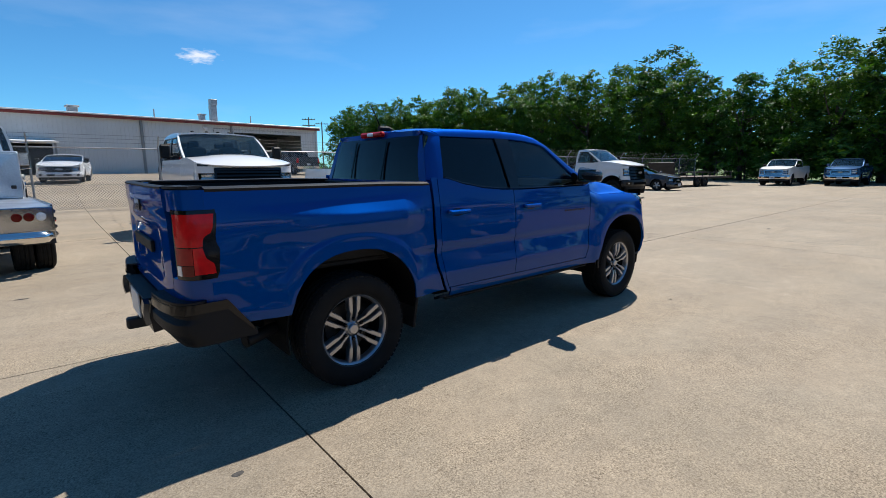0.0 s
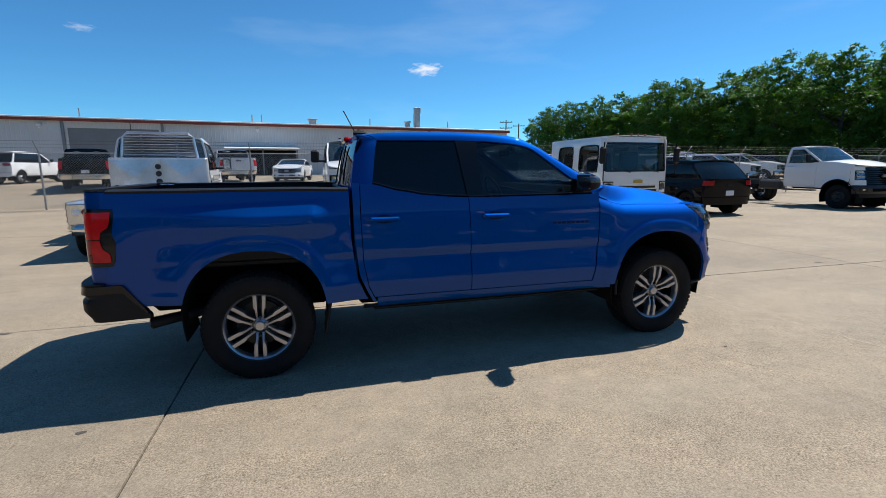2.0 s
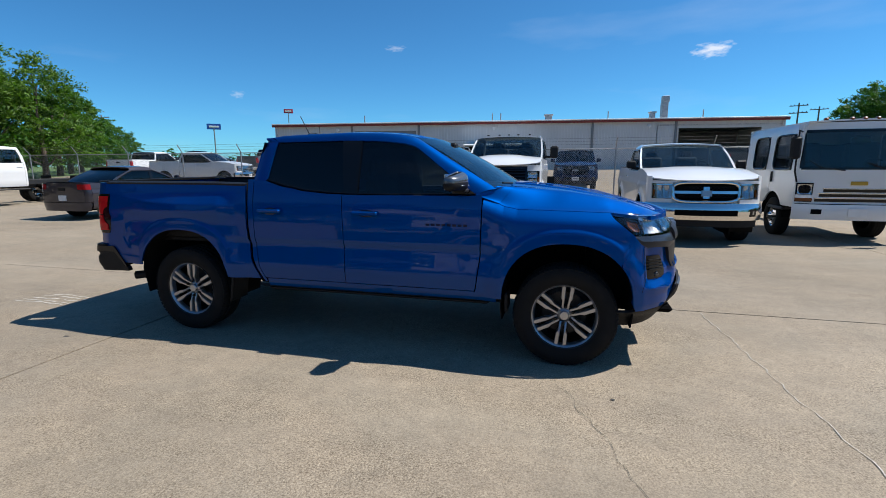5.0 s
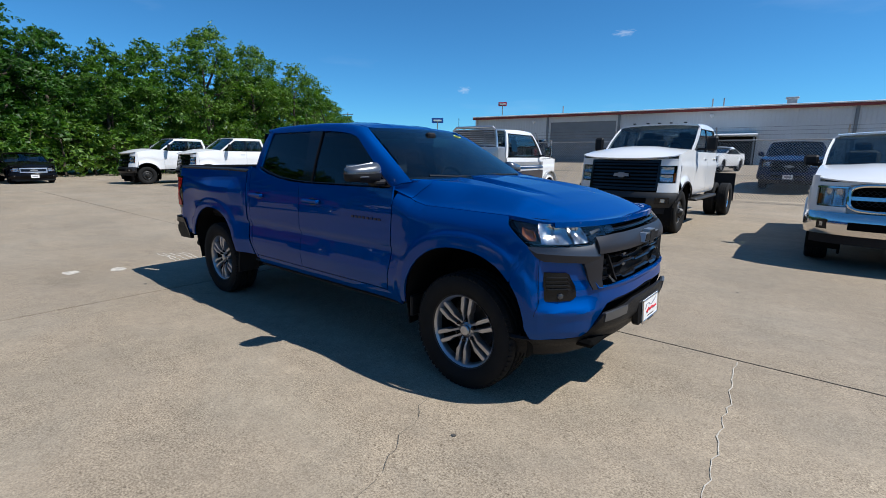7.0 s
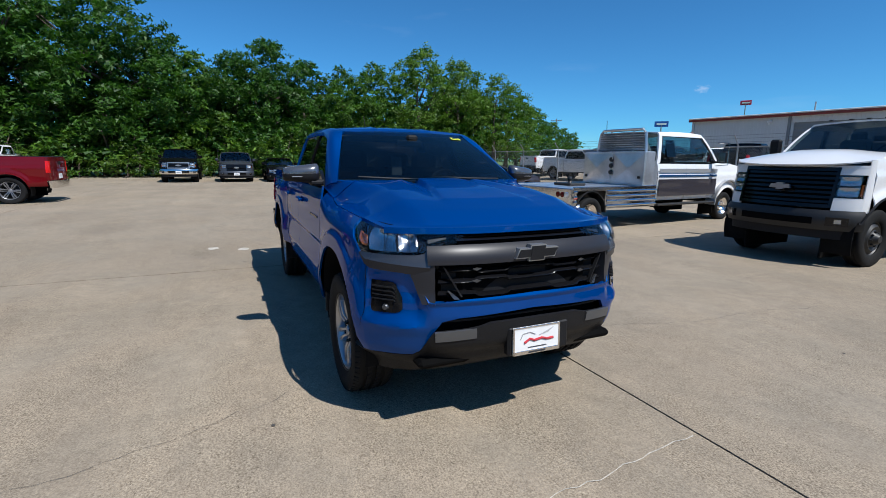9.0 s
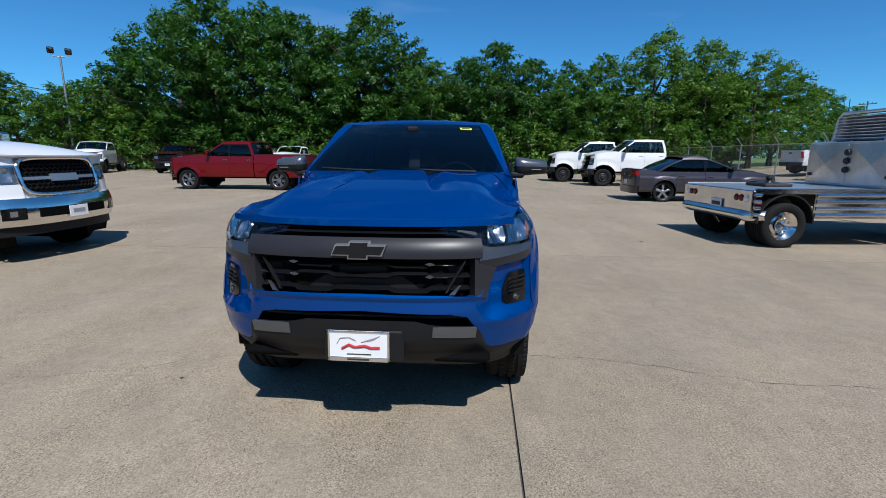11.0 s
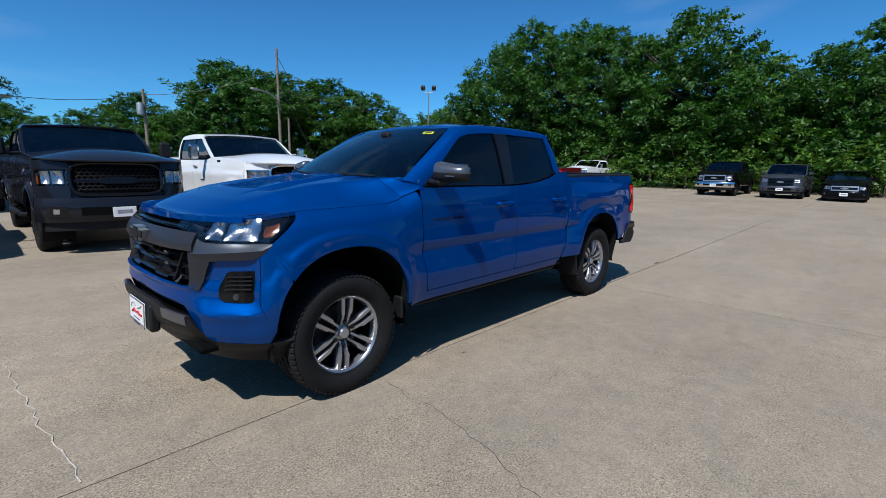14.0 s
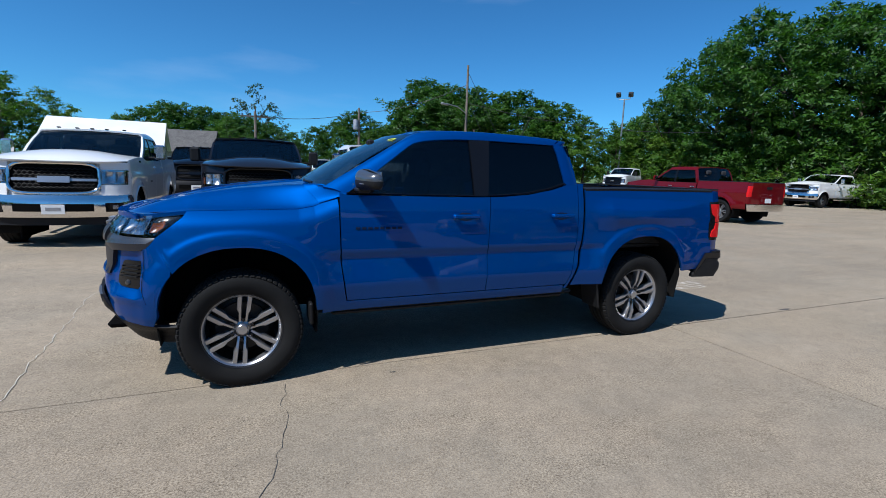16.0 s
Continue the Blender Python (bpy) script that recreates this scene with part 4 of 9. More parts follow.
    if S.get("ring"):
        # a rounded opening in the nose panel, a thick ring, dark mesh and a wide plain emblem
        part("nose_panel", band(-tg - 3, tg + 3, zb_ - 0.04, zt, -0.055, 12), pm, car)
        gr = part("grille", Geo().patch(lambda u, v: front(tg * (2 * u - 1) * (1 - 0.22 * abs(2 * v - 1) ** 4), lerp(zb_, zt - 0.03, v), -0.035), 14, 10, 0.015), M["shade_black"], car)
        loop = []
        for k in range(45):
            a = 2 * math.pi * k / 44
            c, d = math.cos(a), math.sin(a)
            loop.append(Vector(front(tg * math.copysign(abs(c) ** 0.42, c), zc + (zt - zb_ + 0.0) / 2 * math.copysign(abs(d) ** 0.5, d), 0.0)))
        part("grille_frame", Geo().tube(loop, 0.028, 8), fm, gr)
        hz = zt - zb_ - 0.14
        for k in range(7):
            z = zb_ + 0.07 + hz * (k + 0.5) / 7
            part("grille_bar", Geo().tube([front(-tg + 5 + (2 * tg - 10) * j / 28, z + (0.014 if (j + k) % 2 else -0.014), -0.012) for j in range(29)], 0.007, 4), M["plastic"], gr)
        if S["ring"] == "cross":
            part("grille_bar", band(-tg + 2, tg - 2, zc - 0.03, zc + 0.02, 0.0, 12, 0.03), fm, gr)
            part("grille_bar", band(-3, 3, zb_ + 0.06, zt - 0.08, 0.0, 3, 0.03), fm, gr)
        else:
            part("grille_bar", band(-tg + 3, tg - 3, zc - 0.045, zc - 0.005, -0.004, 12, 0.03), M["gloss_black"] if S["grille"] == "black" else M["satin"], gr)
        e = S.get("emb", 6)
        part("emblem", Geo().patch(lambda u, v: front(lerp(-e, e, u), zc - 0.02 + lerp(-0.05, 0.05, v), 0.02), 4, 2, 0.03), M["gloss_black"] if S["grille"] == "black" else M["satin"], gr, "plain maker's emblem")
    else:
        gr = part("grille", band(-tg, tg, S["z1"] + 0.03, zn - 0.02, -0.035, 12), M["shade_black"], car)
        part("grille_frame", band(-tg - 1, tg + 1, zt - 0.055, zt, 0.015, 12, 0.05), fm, gr)
        part("grille_frame", band(-tg - 1, tg + 1, zb_, zb_ + 0.05, 0.015, 12, 0.05), fm, gr)
        for sgn in (-1, 1):
            part("grille_frame", band(sgn * (tg - 2) if sgn > 0 else -tg - 1, tg + 1 if sgn > 0 else -(tg - 2), zb_ + 0.05, zt - 0.055, 0.013, 2, 0.05), fm, gr)
        for k in range(S["bars"]):
            z = lerp(zb_ + 0.05, zt - 0.055, (k + 0.5) / S["bars"])
            part("grille_bar", band(-tg + 2, tg - 2, z - 0.018, z + 0.018, -0.005, 12, 0.03), fm if S["grille"] == "chrome" else M["gloss_black"], gr)
        part("emblem", Geo().prism([(-0.15, -0.03), (-0.05, -0.03), (-0.05, -0.05), (0.05, -0.05), (0.05, -0.03), (0.15, -0.03), (0.13, 0.03), (0.05, 0.03), (0.05, 0.05), (-0.05, 0.05), (-0.05, 0.03), (-0.13, 0.03)], nose_x - 0.04, nose_x + 0.012, "x").moved(Matrix.Translation((0, 0, zc))), M["satin"], gr, "plain maker's emblem")
    for sgn in (-1, 1):
        t0, t1 = (tg + 1.5, th) if sgn > 0 else (-th, -tg - 1.5)
        hl = part("headlight", band(t0, t1, S["zl"], zh, -0.05, 6), M["lamp_grey" if S.get("ring") and S["grille"] == "chrome" else "gloss_black"], car)
        part("lens", band(t0, t1, S["zl"], zh, 0.006, 6, 0.006), M["lens"], hl)
        q0, q1 = (t0 + 2, t1 - 8) if sgn > 0 else (t0 + 8, t1 - 2)
        for ka, kb in ((0.08, 0.46), (0.54, 0.92)):
            if S.get("ring"):
                part("reflector", Geo().patch(lambda u, v: front(lerp(q0, q1, lerp(ka, kb, u)), lerp(S["zl"], zh, lerp(0.12, 0.88, v)), -0.012 - 0.04 * math.sin(math.pi * v) * math.sin(math.pi * u)), 8, 6, 0.008), M["lamp_grey"], hl)
            else:
                part("reflector", Geo().patch(lambda u, v: front(lerp(q0, q1, u), lerp(S["zl"], zh, lerp(ka, kb, v)), -0.012 - 0.03 * math.sin(math.pi * v) * math.sin(math.pi * u)), 8, 5, 0.008), M["lamp_grey"], hl)
        if S.get("ring"):
            part("lamp_bar", band(t0, t1, zh - 0.022, zh - 0.004, 0.012, 6, 0.01), M["chrome"] if S["grille"] == "chrome" else M["gloss_black"], hl)
        mid = t1 - 5 if sgn > 0 else t0 + 1
        part("turn_signal", band(mid, mid + 4, lerp(S["zl"], zh, 0.1), lerp(S["zl"], zh, 0.6), -0.02, 3), M["lens_amber"], hl)
        if zh < zn - 0.04:
            part("nose_corner", band(t0 - 1, t1 + 1, zh + 0.004, zn + 0.004, 0.0, 6, 0.03, 3), pm, car)
        a0, a1 = (th, 90) if sgn > 0 else (-90, -th)
        part("fender_corner", band(a0, a1, S["z1"] - 0.03, hoodz(xf) , 0.0, 7, 0.02, 6), pm, car)
        a0, a1 = (tg + 1, th + 1) if sgn > 0 else (-th - 1, -tg - 1)
        part("headlight_surround", band(a0, a1, S["z1"] - 0.02, S["zl"] - 0.004, 0.0, 6), pm, car)
    part("hood_lip", band(-th, th, zn - 0.018, zn + 0.012, 0.004, 18), pm, car)
    # greenhouse
    zb, zr = S["belt"], S["roof"]
    zw = zr - 0.12
    c0, c1, r0, r1 = S["cab0"], S["cab1"], S["r0"], S["r1"]
    wb_, wt_ = side(0, zb) - 0.02, W - S["inset"]
    def gy(z):
        t = (z - zb) / (zr - zb)
        return lerp(wb_, wt_, t) + 0.03 * math.sin(math.pi * min(1, max(0, t)))
    def edge(k, z):
        """Front (1) or rear (0) outline of the cab at a height."""
        t = (z - zb) / (zw - zb)
        arc = S.get("arc", 0.02) * math.sin(math.pi * min(1.0, max(0.0, t * 0.9)))
        return lerp(c0, r0, t) - arc if k == 0 else lerp(c1 + 0.02, r1, t) + arc
    bp = 0.05
    cuts = [(lambda z: edge(0, z), lambda z: edge(0, z) + S.get("cpillar", 0.12))]
    crew = d1 - d0 > 0.15
    if crew:
        mid = lambda z, k: lerp(d1, d1 - 0.03, (z - zb) / (zw - zb)) + k * bp
        cuts.append((lambda z: mid(z, -1), lambda z: mid(z, 1)))
    cuts.append((lambda z: edge(1, z) - 0.12, lambda z: edge(1, z)))
    gm = M[S["glass"]]
    for sgn in (-1, 1):
        for i, (a, b) in enumerate(cuts):
            f = lambda u, v, a=a, b=b: ((lambda z: (lerp(a(z), b(z), u), sgn * gy(z), z))(lerp(zb - 0.02, zw + 0.005, v)))
            part("pillar", Geo().patch(f, 2, 4, 0.04, flip=sgn > 0), M["gloss_black"] if crew and i == 1 else pm, car)
        for a, b in zip(cuts, cuts[1:]):
            f = lambda u, v, a=a, b=b: ((lambda z: (lerp(a[1](z), b[0](z), u), sgn * (gy(z) - 0.012), z))(lerp(zb - 0.01, zw + 0.01, v)))
            part("side_window", Geo().patch(f, 3, 4, 0.005, flip=sgn > 0), gm, car)
        def rail(u, v):
            z = lerp(zw, zr, v)
            k = (z - zb) / (zw - zb)
            x = lerp(lerp(c0, r0, min(1.06, k)), lerp(c1 + 0.02, r1, min(1.10, k)), u)
            return (x, sgn * (gy(z) - 0.06 * max(0, v - 0.3) ** 2), z - 0.03 * v * (2 * u - 1) ** 2)
        part("roof_rail", Geo().patch(rail, 10, 4, 0.03, flip=sgn > 0), pm, car)
    def roof(u, v):
        t = 2 * v - 1
        k = 1.06
        x = lerp(lerp(c0, r0, 1.06), lerp(c1 + 0.02, r1, 1.10), u)
        return (x + 0.05 * (1 - t * t) * (2 * u - 1), t * (gy(zr) - 0.03), zr + 0.035 * (1 - t * t) - 0.03 * (2 * u - 1) ** 2)
    part("roof", Geo().patch(roof, 10, 10, 0.03), pm, car)
    def screen(k, d):
        def f(u, v):
            t = 2 * u - 1
            z = lerp(zb + 0.0, zr - 0.03, v)
            x = edge(k, min(z, zw + 0.08)) + (1 if k else -1) * (0.07 * (1 - t * t) - 0.01)
            return (x, t * (gy(z) - 0.035), z + (0.03 * (1 - t * t) if v > 0.99 else 0))
        return f
    part("windscreen", Geo().patch(screen(1, 0), 8, 6, 0.006), M["glass_ws"], car)
    part("rear_window", Geo().patch(screen(0, 0), 8, 6, 0.006, flip=True), gm, car)
    if S["bed"] in ("pickup", "chassis", "flat", "service"):
        def cabback(u, v):
            t = 2 * u - 1
            z = lerp(S["rocker"], zb + 0.06, v)
            return (c0 + 0.0, t * (side(0, z) - 0.02), z)
        part("cab_back", Geo().patch(cabback, 2, 4, 0.03, flip=True), pm, car)
    # inside of the cab
    inside = part("cab_floor", Geo().box(((c0 + c1) / 2, 0, zb - 0.22), (c1 - c0 - 0.1, 2 * W - 0.25, 0.06), 0.02), M["interior"], car)
    part("dashboard", Geo().box((c1 - 0.12, 0, zb - 0.03), (0.35, 2 * W - 0.3, 0.14), 0.05), M["interior"], car)
    for y in (-0.4, 0.4):
        for x in ([d1 - 0.05] + ([d0 + (0.35 if S["bed"] == "sedan" else 0.1)] if crew else [])):
            s_ = part("seat", Geo().box((x, y, zb + 0.02), (0.16, 0.5, 0.62), 0.06, pose(0, 0, 0, 0, -12)), M["interior_grey"] if S["glass"] == "glass" else M["interior"], car)
            part("headrest", Geo().box((x - 0.1, y, zb + (0.28 if S["bed"] == "sedan" else 0.38)), (0.09, 0.26, 0.17), 0.04), M["interior"], s_)
    part("steering_wheel", Geo().lathe([(0.17 + 0.014 * math.cos(k), 0.014 * math.sin(k)) for k in [j * math.pi / 4 for j in range(8)]], 20, (0, 0, 0), "x", True).moved(pose(d2 - 0.42, 0.4, zb + 0.05, 0, -25)), M["plastic"], car)
    # belt strips, window frames and wheel arch lips
    for sgn in (-1, 1):
        if S.get("ring") == "mesh":
            part("side_step", Geo().tube([(d0 - 0.1, sgn * (W - 0.06), S["rocker"] - 0.10), (d0 + 0.05, sgn * (W + 0.02), S["rocker"] - 0.12), (d2 - 0.15, sgn * (W + 0.02), S["rocker"] - 0.12), (d2, sgn * (W - 0.06), S["rocker"] - 0.10)], 0.045, 10), M["chrome"] if S["bumper"] == "chrome" else M["plastic"], car)
            hv = S["cab1"] + 0.32
            part("hood_badge", Geo().box((hv, sgn * (side(hv, hoodz(hv) - 0.06) + 0.002), hoodz(hv) - 0.075), (0.16, 0.012, 0.045), 0.005), M["gloss_black"], car)
            part("door_badge", Geo().box((d1 + 0.55, sgn * (side(d1 + 0.55, S["belt"] - 0.42) + 0.003), S["belt"] - 0.42), (0.20, 0.006, 0.03), 0.002), M["ink"], car)
        part("belt_strip", Geo().tube([(lerp(edge(0, zb) + 0.06, edge(1, zb) - 0.06, i / 8), sgn * (gy(zb) + 0.006), zb + 0.004) for i in range(9)], 0.011, 5), M["gloss_black"], car)
        part("window_frame", Geo().tube([(lerp(edge(0, zw) + 0.10, edge(1, zw) - 0.10, i / 8), sgn * (gy(zw) + 0.001), zw - 0.004) for i in range(9)], 0.010, 5), M["gloss_black"], car)
        for k, off in ((0, S.get("cpillar", 0.12)), (1, -0.12)):
            part("window_frame", Geo().tube([(edge(k, z) + off, sgn * (gy(z) + 0.001), z) for z in [lerp(zb, zw, i / 5) for i in range(6)]], 0.010, 5), M["gloss_black"], car)
        for xc in ((hb, -hb) if S["bed"] in ("pickup", "sedan", "suv") else (hb,)):
            pts = []
            for i in range(19):
                a = math.pi * lerp(-0.06, 1.06, i / 18)
                x, z = xc + aR * math.cos(a), S["R"] + aR * math.sin(a)
                pts.append((x, sgn * (side(x, max(z, S["rocker"])) + 0.004), max(z, S["rocker"] - 0.05)))
            part("arch_lip", Geo().tube(pts, 0.016, 6), M["plastic"] if S["bed"] == "chassis" else pm, car)
    # mirrors
    for sgn in (-1, 1):
        hm = 0.30 if S["tow"] else 0.17
        y0 = side(d2 - 0.2, zb) + (0.26 if S["tow"] else 0.14)
        mr = part("mirror", Geo().box((d2 - 0.18, sgn * y0, zb + 0.10 + hm / 4), (0.10, 0.2, hm), 0.035), M["chrome"] if S.get("ring") == "mesh" and S["bumper"] == "chrome" else M["plastic"] if S["tow"] or S["paint"] == "white" else pm, car)
        part("mirror_arm", Geo().box((d2 - 0.2, sgn * (y0 - 0.15), zb + 0.06), (0.06, 0.26, 0.05), 0.015), M["plastic"], mr)
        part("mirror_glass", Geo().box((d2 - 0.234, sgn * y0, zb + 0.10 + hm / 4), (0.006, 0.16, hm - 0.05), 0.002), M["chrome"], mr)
    # rear end
    if S["bed"] in ("pickup", "sedan", "suv"):
        top = S["rail"] if S["bed"] != "suv" else zb
        def rf(t, z, d=0.0):
            return (xr - (S["ar"] + d) * math.sqrt(max(0.0, 1 - abs(t) ** 4)), t * (side(xr, z) - 0.004), z)
        def rband(t0, t1, za, z2, d, n=8, thick=0.03, k=3):
            return Geo().patch(lambda u, v: rf(lerp(t0, t1, u), lerp(za, z2, v), d), n, k, thick, flip=True)
        gate = part("tailgate" if S["bed"] == "pickup" else "trunk_lid" if S["bed"] == "sedan" else "hatch", rband(-0.84, 0.84, S["rocker"] + 0.18, top - 0.01, 0.0, 10), pm, car)
        part("gate_handle", rband(-0.14, 0.14, top - 0.22, top - 0.14, 0.012, 4, 0.02), M["plastic"], gate)
        part("number_plate", rband(-0.16, 0.16, S["rocker"] + 0.22, S["rocker"] + 0.37, 0.01, 2, 0.01), M["plate_white"], gate)
        for sgn in (-1, 1):
            t0, t1 = (0.845, 1.0) if sgn > 0 else (-1.0, -0.845)
            zl0, zl1 = (S["rocker"] + 0.42, top - 0.12) if S["bed"] == "pickup" else (top - 0.27, top - 0.045)
            part("rear_corner", rband(t0, t1, S["rocker"] + 0.18, zl0 + (0.0 if S["bed"] == "pickup" else 0.08) - 0.003, 0.0, 4), pm, car)
            part("tail_light", rband(t0 if sgn < 0 or S["bed"] == "pickup" else 0.66, t1 if sgn > 0 or S["bed"] == "pickup" else -0.66, zl0 if S["bed"] == "pickup" else zl0 + 0.08, zl1, 0.012, 6), M["lens_red" if S["bed"] == "pickup" else "lens_mid_red"], car)
            part("rear_corner", rband(t0, t1, zl1 + 0.003, top - 0.01, 0.0, 4), pm, car)
        part("rear_bumper", rband(-0.99, 0.99, S["rocker"] - 0.06, S["rocker"] + 0.17, 0.09 if S["bed"] == "pickup" else 0.03, 14, 0.06), M[S["rbumper"]] if S["rbumper"] in M else pm, car)
    if S["bed"] == "pickup":
        zf = S["rail"] - 0.52
        g = Geo()
        for sgn in (-1, 1):
            g.box(((xr + c0) / 2, sgn * (W - 0.10), lerp(zf, S["rail"], 0.5)), (c0 - xr - 0.02, 0.05, S["rail"] - zf), 0.01)
        part("bed_wall", g, M["plastic"], car)
        part("bed_floor", Geo().box(((xr + c0) / 2, 0, zf - 0.03), (c0 - xr - 0.03, 2 * W - 0.2, 0.05), 0.01), M["plastic"], car)
        part("bed_front", Geo().box((c0 - 0.05, 0, lerp(zf, S["rail"], 0.5)), (0.05, 2 * W - 0.12, S["rail"] - zf), 0.01), pm, car)
        for sgn in (-1, 1):
            part("bed_rail", Geo().patch(lambda u, v: (lerp(xr + 0.01, c0 - 0.01, u), sgn * lerp(W - 0.11, side(-hb - 0.8, S["rail"]) + 0.004, v), S["rail"] + 0.004 + 0.012 * math.sin(math.pi * v)), 6, 4, 0.02, flip=sgn < 0), M["plastic"], car)
    if S["bed"] == "sedan":
        def deck(u, v):
            t = 2 * v - 1
            x = lerp(xr - S["ar"] * 0.6 * (1 - t * t), c0 + 0.03, u)
            return (x, t * (side(x, topz(x)) - 0.006), topz(x) + 0.005 + 0.03 * (1 - t * t))
        part("trunk_deck", Geo().patch(deck, 8, 10, 0.02), pm, car)
    # black boxes added to block light under and inside the body; wheel wells, wheels
    xa = xr if S["bed"] in ("pickup", "sedan", "suv") else c0
    part("underbody", Geo().box(((xa + xf) / 2, 0, S["rocker"] + 0.08), (xf - xa - 0.1, 2 * W - 2 * S["tw"] - 0.24, 0.30), 0.05), M["shade_black"], car)
    if S["belt"] - S["rocker"] > 0.5:
        part("body_core", Geo().box(((c0 + c1) / 2 + 0.05, 0, (S["rocker"] + zb - 0.25) / 2), (c1 - c0 - 0.3, 2 * W - 0.16, zb - 0.25 - S["rocker"] - 0.02), 0.05), M["shade_black"], car)
    wells = (hb, -hb) if S["bed"] in ("pickup", "sedan", "suv") else (hb,)
    for xc in wells:
        for sgn in (-1, 1):
            def well(u, v, xc=xc, sgn=sgn):
                a = math.pi * lerp(-0.12, 1.12, u)
                r = aR + 0.012
                return (xc + r * math.cos(a), sgn * lerp(W - 0.42, W - 0.045, v), S["R"] + r * math.sin(a))
            part("wheel_well", Geo().patch(well, 18, 1, 0.01, flip=sgn < 0), M["liner"], car)
            part("wheel_well_wall", Geo().box((xc, sgn * (W - 0.43), S["R"] + 0.12), (2 * aR, 0.03, 2 * aR * 0.75), 0.01), M["liner"], car)
    yw = W - S["tw"] / 2 - 0.03
    for xc in (hb, -hb):
        for sgn in (-1, 1):
            if xc < 0 and S["bed"] in ("chassis", "flat", "service") and S.get("dual", True):
                add_wheel(car, xc, sgn * (W + 0.02), "dish" if S["wheel"] != "disc_black" else "dish", S["R"], S["tw"], S["rim"], 0.3)
                add_wheel(car, xc, sgn * (W + 0.02 - S["tw"] - 0.05), "dish", S["R"], S["tw"], S["rim"], 0.3)
            else:
                add_wheel(car, xc, sgn * yw, S["wheel"], S["R"], S["tw"], S["rim"], 0.2 * xc + sgn)
    if S["bed"] in ("chassis", "flat", "service"):
        L0 = -hb - S["ro"]
        for sgn in (-1, 1):
            part("frame_rail", Geo().box(((L0 + hb) / 2, sgn * 0.43, S["rocker"] + 0.14), (hb - L0 + 0.5, 0.09, 0.2), 0.01), M["frame_black"], car)
            part("side_step", Geo().box(((c0 + d2) / 2, sgn * (W - 0.03), S["rocker"] - 0.10), (d2 - c0, 0.2, 0.05), 0.015), M["frame_black"], car)
        for k in range(4):
            part("cross_member", Geo().box((lerp(L0 + 0.05, c0 - 0.2, k / 3), 0, S["rocker"] + 0.14), (0.08, 0.8, 0.14), 0.01), M["frame_black"], car)
        part("axle", Geo().tube([(-hb, -W + 0.1, S["R"]), (-hb, -0.18, S["R"]), (-hb, 0.18, S["R"]), (-hb, W - 0.1, S["R"])], [0.07, 0.09, 0.09, 0.07]), M["frame_black"], car)
        part("differential", Geo().lathe([(0.0, -0.17), (0.12, -0.14), (0.18, 0), (0.12, 0.14), (0, 0.17)], 16, (-hb, 0, S["R"]), "x"), M["frame_black"], car)
        if S["bed"] == "chassis":
            part("fuel_tank", Geo().box((c0 - 0.75, -0.62, S["rocker"] + 0.05), (1.0, 0.32, 0.36), 0.06), M["frame_black"], car)
            for sgn in (-1, 1):
                part("mud_flap", Geo().box((-hb - S["R"] - 0.12, sgn * (W - 0.15), S["rocker"]), (0.02, 0.6, 0.75), 0.005), M["plastic"], car)
    if S["marker"]:
        for y in (-0.55, -0.25, 0, 0.25, 0.55):
            part("roof_marker", Geo().box((r1 - 0.10, y, zr + 0.026), (0.08, 0.06, 0.026), 0.009), M["lens_amber"] if S["marker"] == "amber" else M["plastic"], car)
    if S["plate"]:
        pl = part("front_plate", Geo().box((nose_x + 0.085, S.get("plate_y", 0.0), lerp(S["z0"], S["z1"], 0.38)), (0.012, 0.31, 0.155), 0.004), M["plate_white"], car)
        part("plate_print", Geo().box((nose_x + 0.093, S.get("plate_y", 0.0), lerp(S["z0"], S["z1"], 0.40)), (0.004, 0.2, 0.05), 0.001), M["ink_grey"], pl)
    Geo.coarse = 1.0
    return car

# ---- the blue pickup ----
HWT = [(0.40, 0.835), (0.455, 0.862), (0.50, 0.880), (0.58, 0.893), (0.64, 0.902), (0.66, 0.902), (0.838, 0.875), (0.870, 0.894), (1.00, 0.891), (1.09, 0.886), (1.17, 0.879), (1.25, 0.866), (1.36, 0.842)]
ANOSE = [(0.33, 0.51), (0.42, 0.578), (0.5, 0.605), (0.6, 0.619), (0.68, 0.623), (0.75, 0.614), (0.8, 0.596), (0.98, 0.596), (1.04, 0.573), (1.1, 0.514), (1.16, 0.455)]
NP = 2.8
AXF, AXR, AR, AZ = 1.6685, -1.6685, 0.468, 0.465
TAIL = 4.4


def sharp_table(rows, x):
    if x <= rows[0][0]:
        return rows[0][1]
    for (a, p), (b, q) in zip(rows, rows[1:]):
        if x <= b:
            return lerp(p, q, (x - a) / (b - a))
    return rows[-1][1]


def arch_low(x, floor):
    z = floor
    for xc in (AXF, AXR):
        d = abs(x - xc) / AR
        if d < 1:
            z = max(z, AZ + AR * (1 - d ** 2.3) ** (1 / 2.3))
    return z


def fender_top(x):
    return sharp_table([(1.03, 1.262), (1.12, 1.215), (1.20, 1.182), (1.30, 1.162), (1.60, 1.157), (1.955, 1.150)], x)


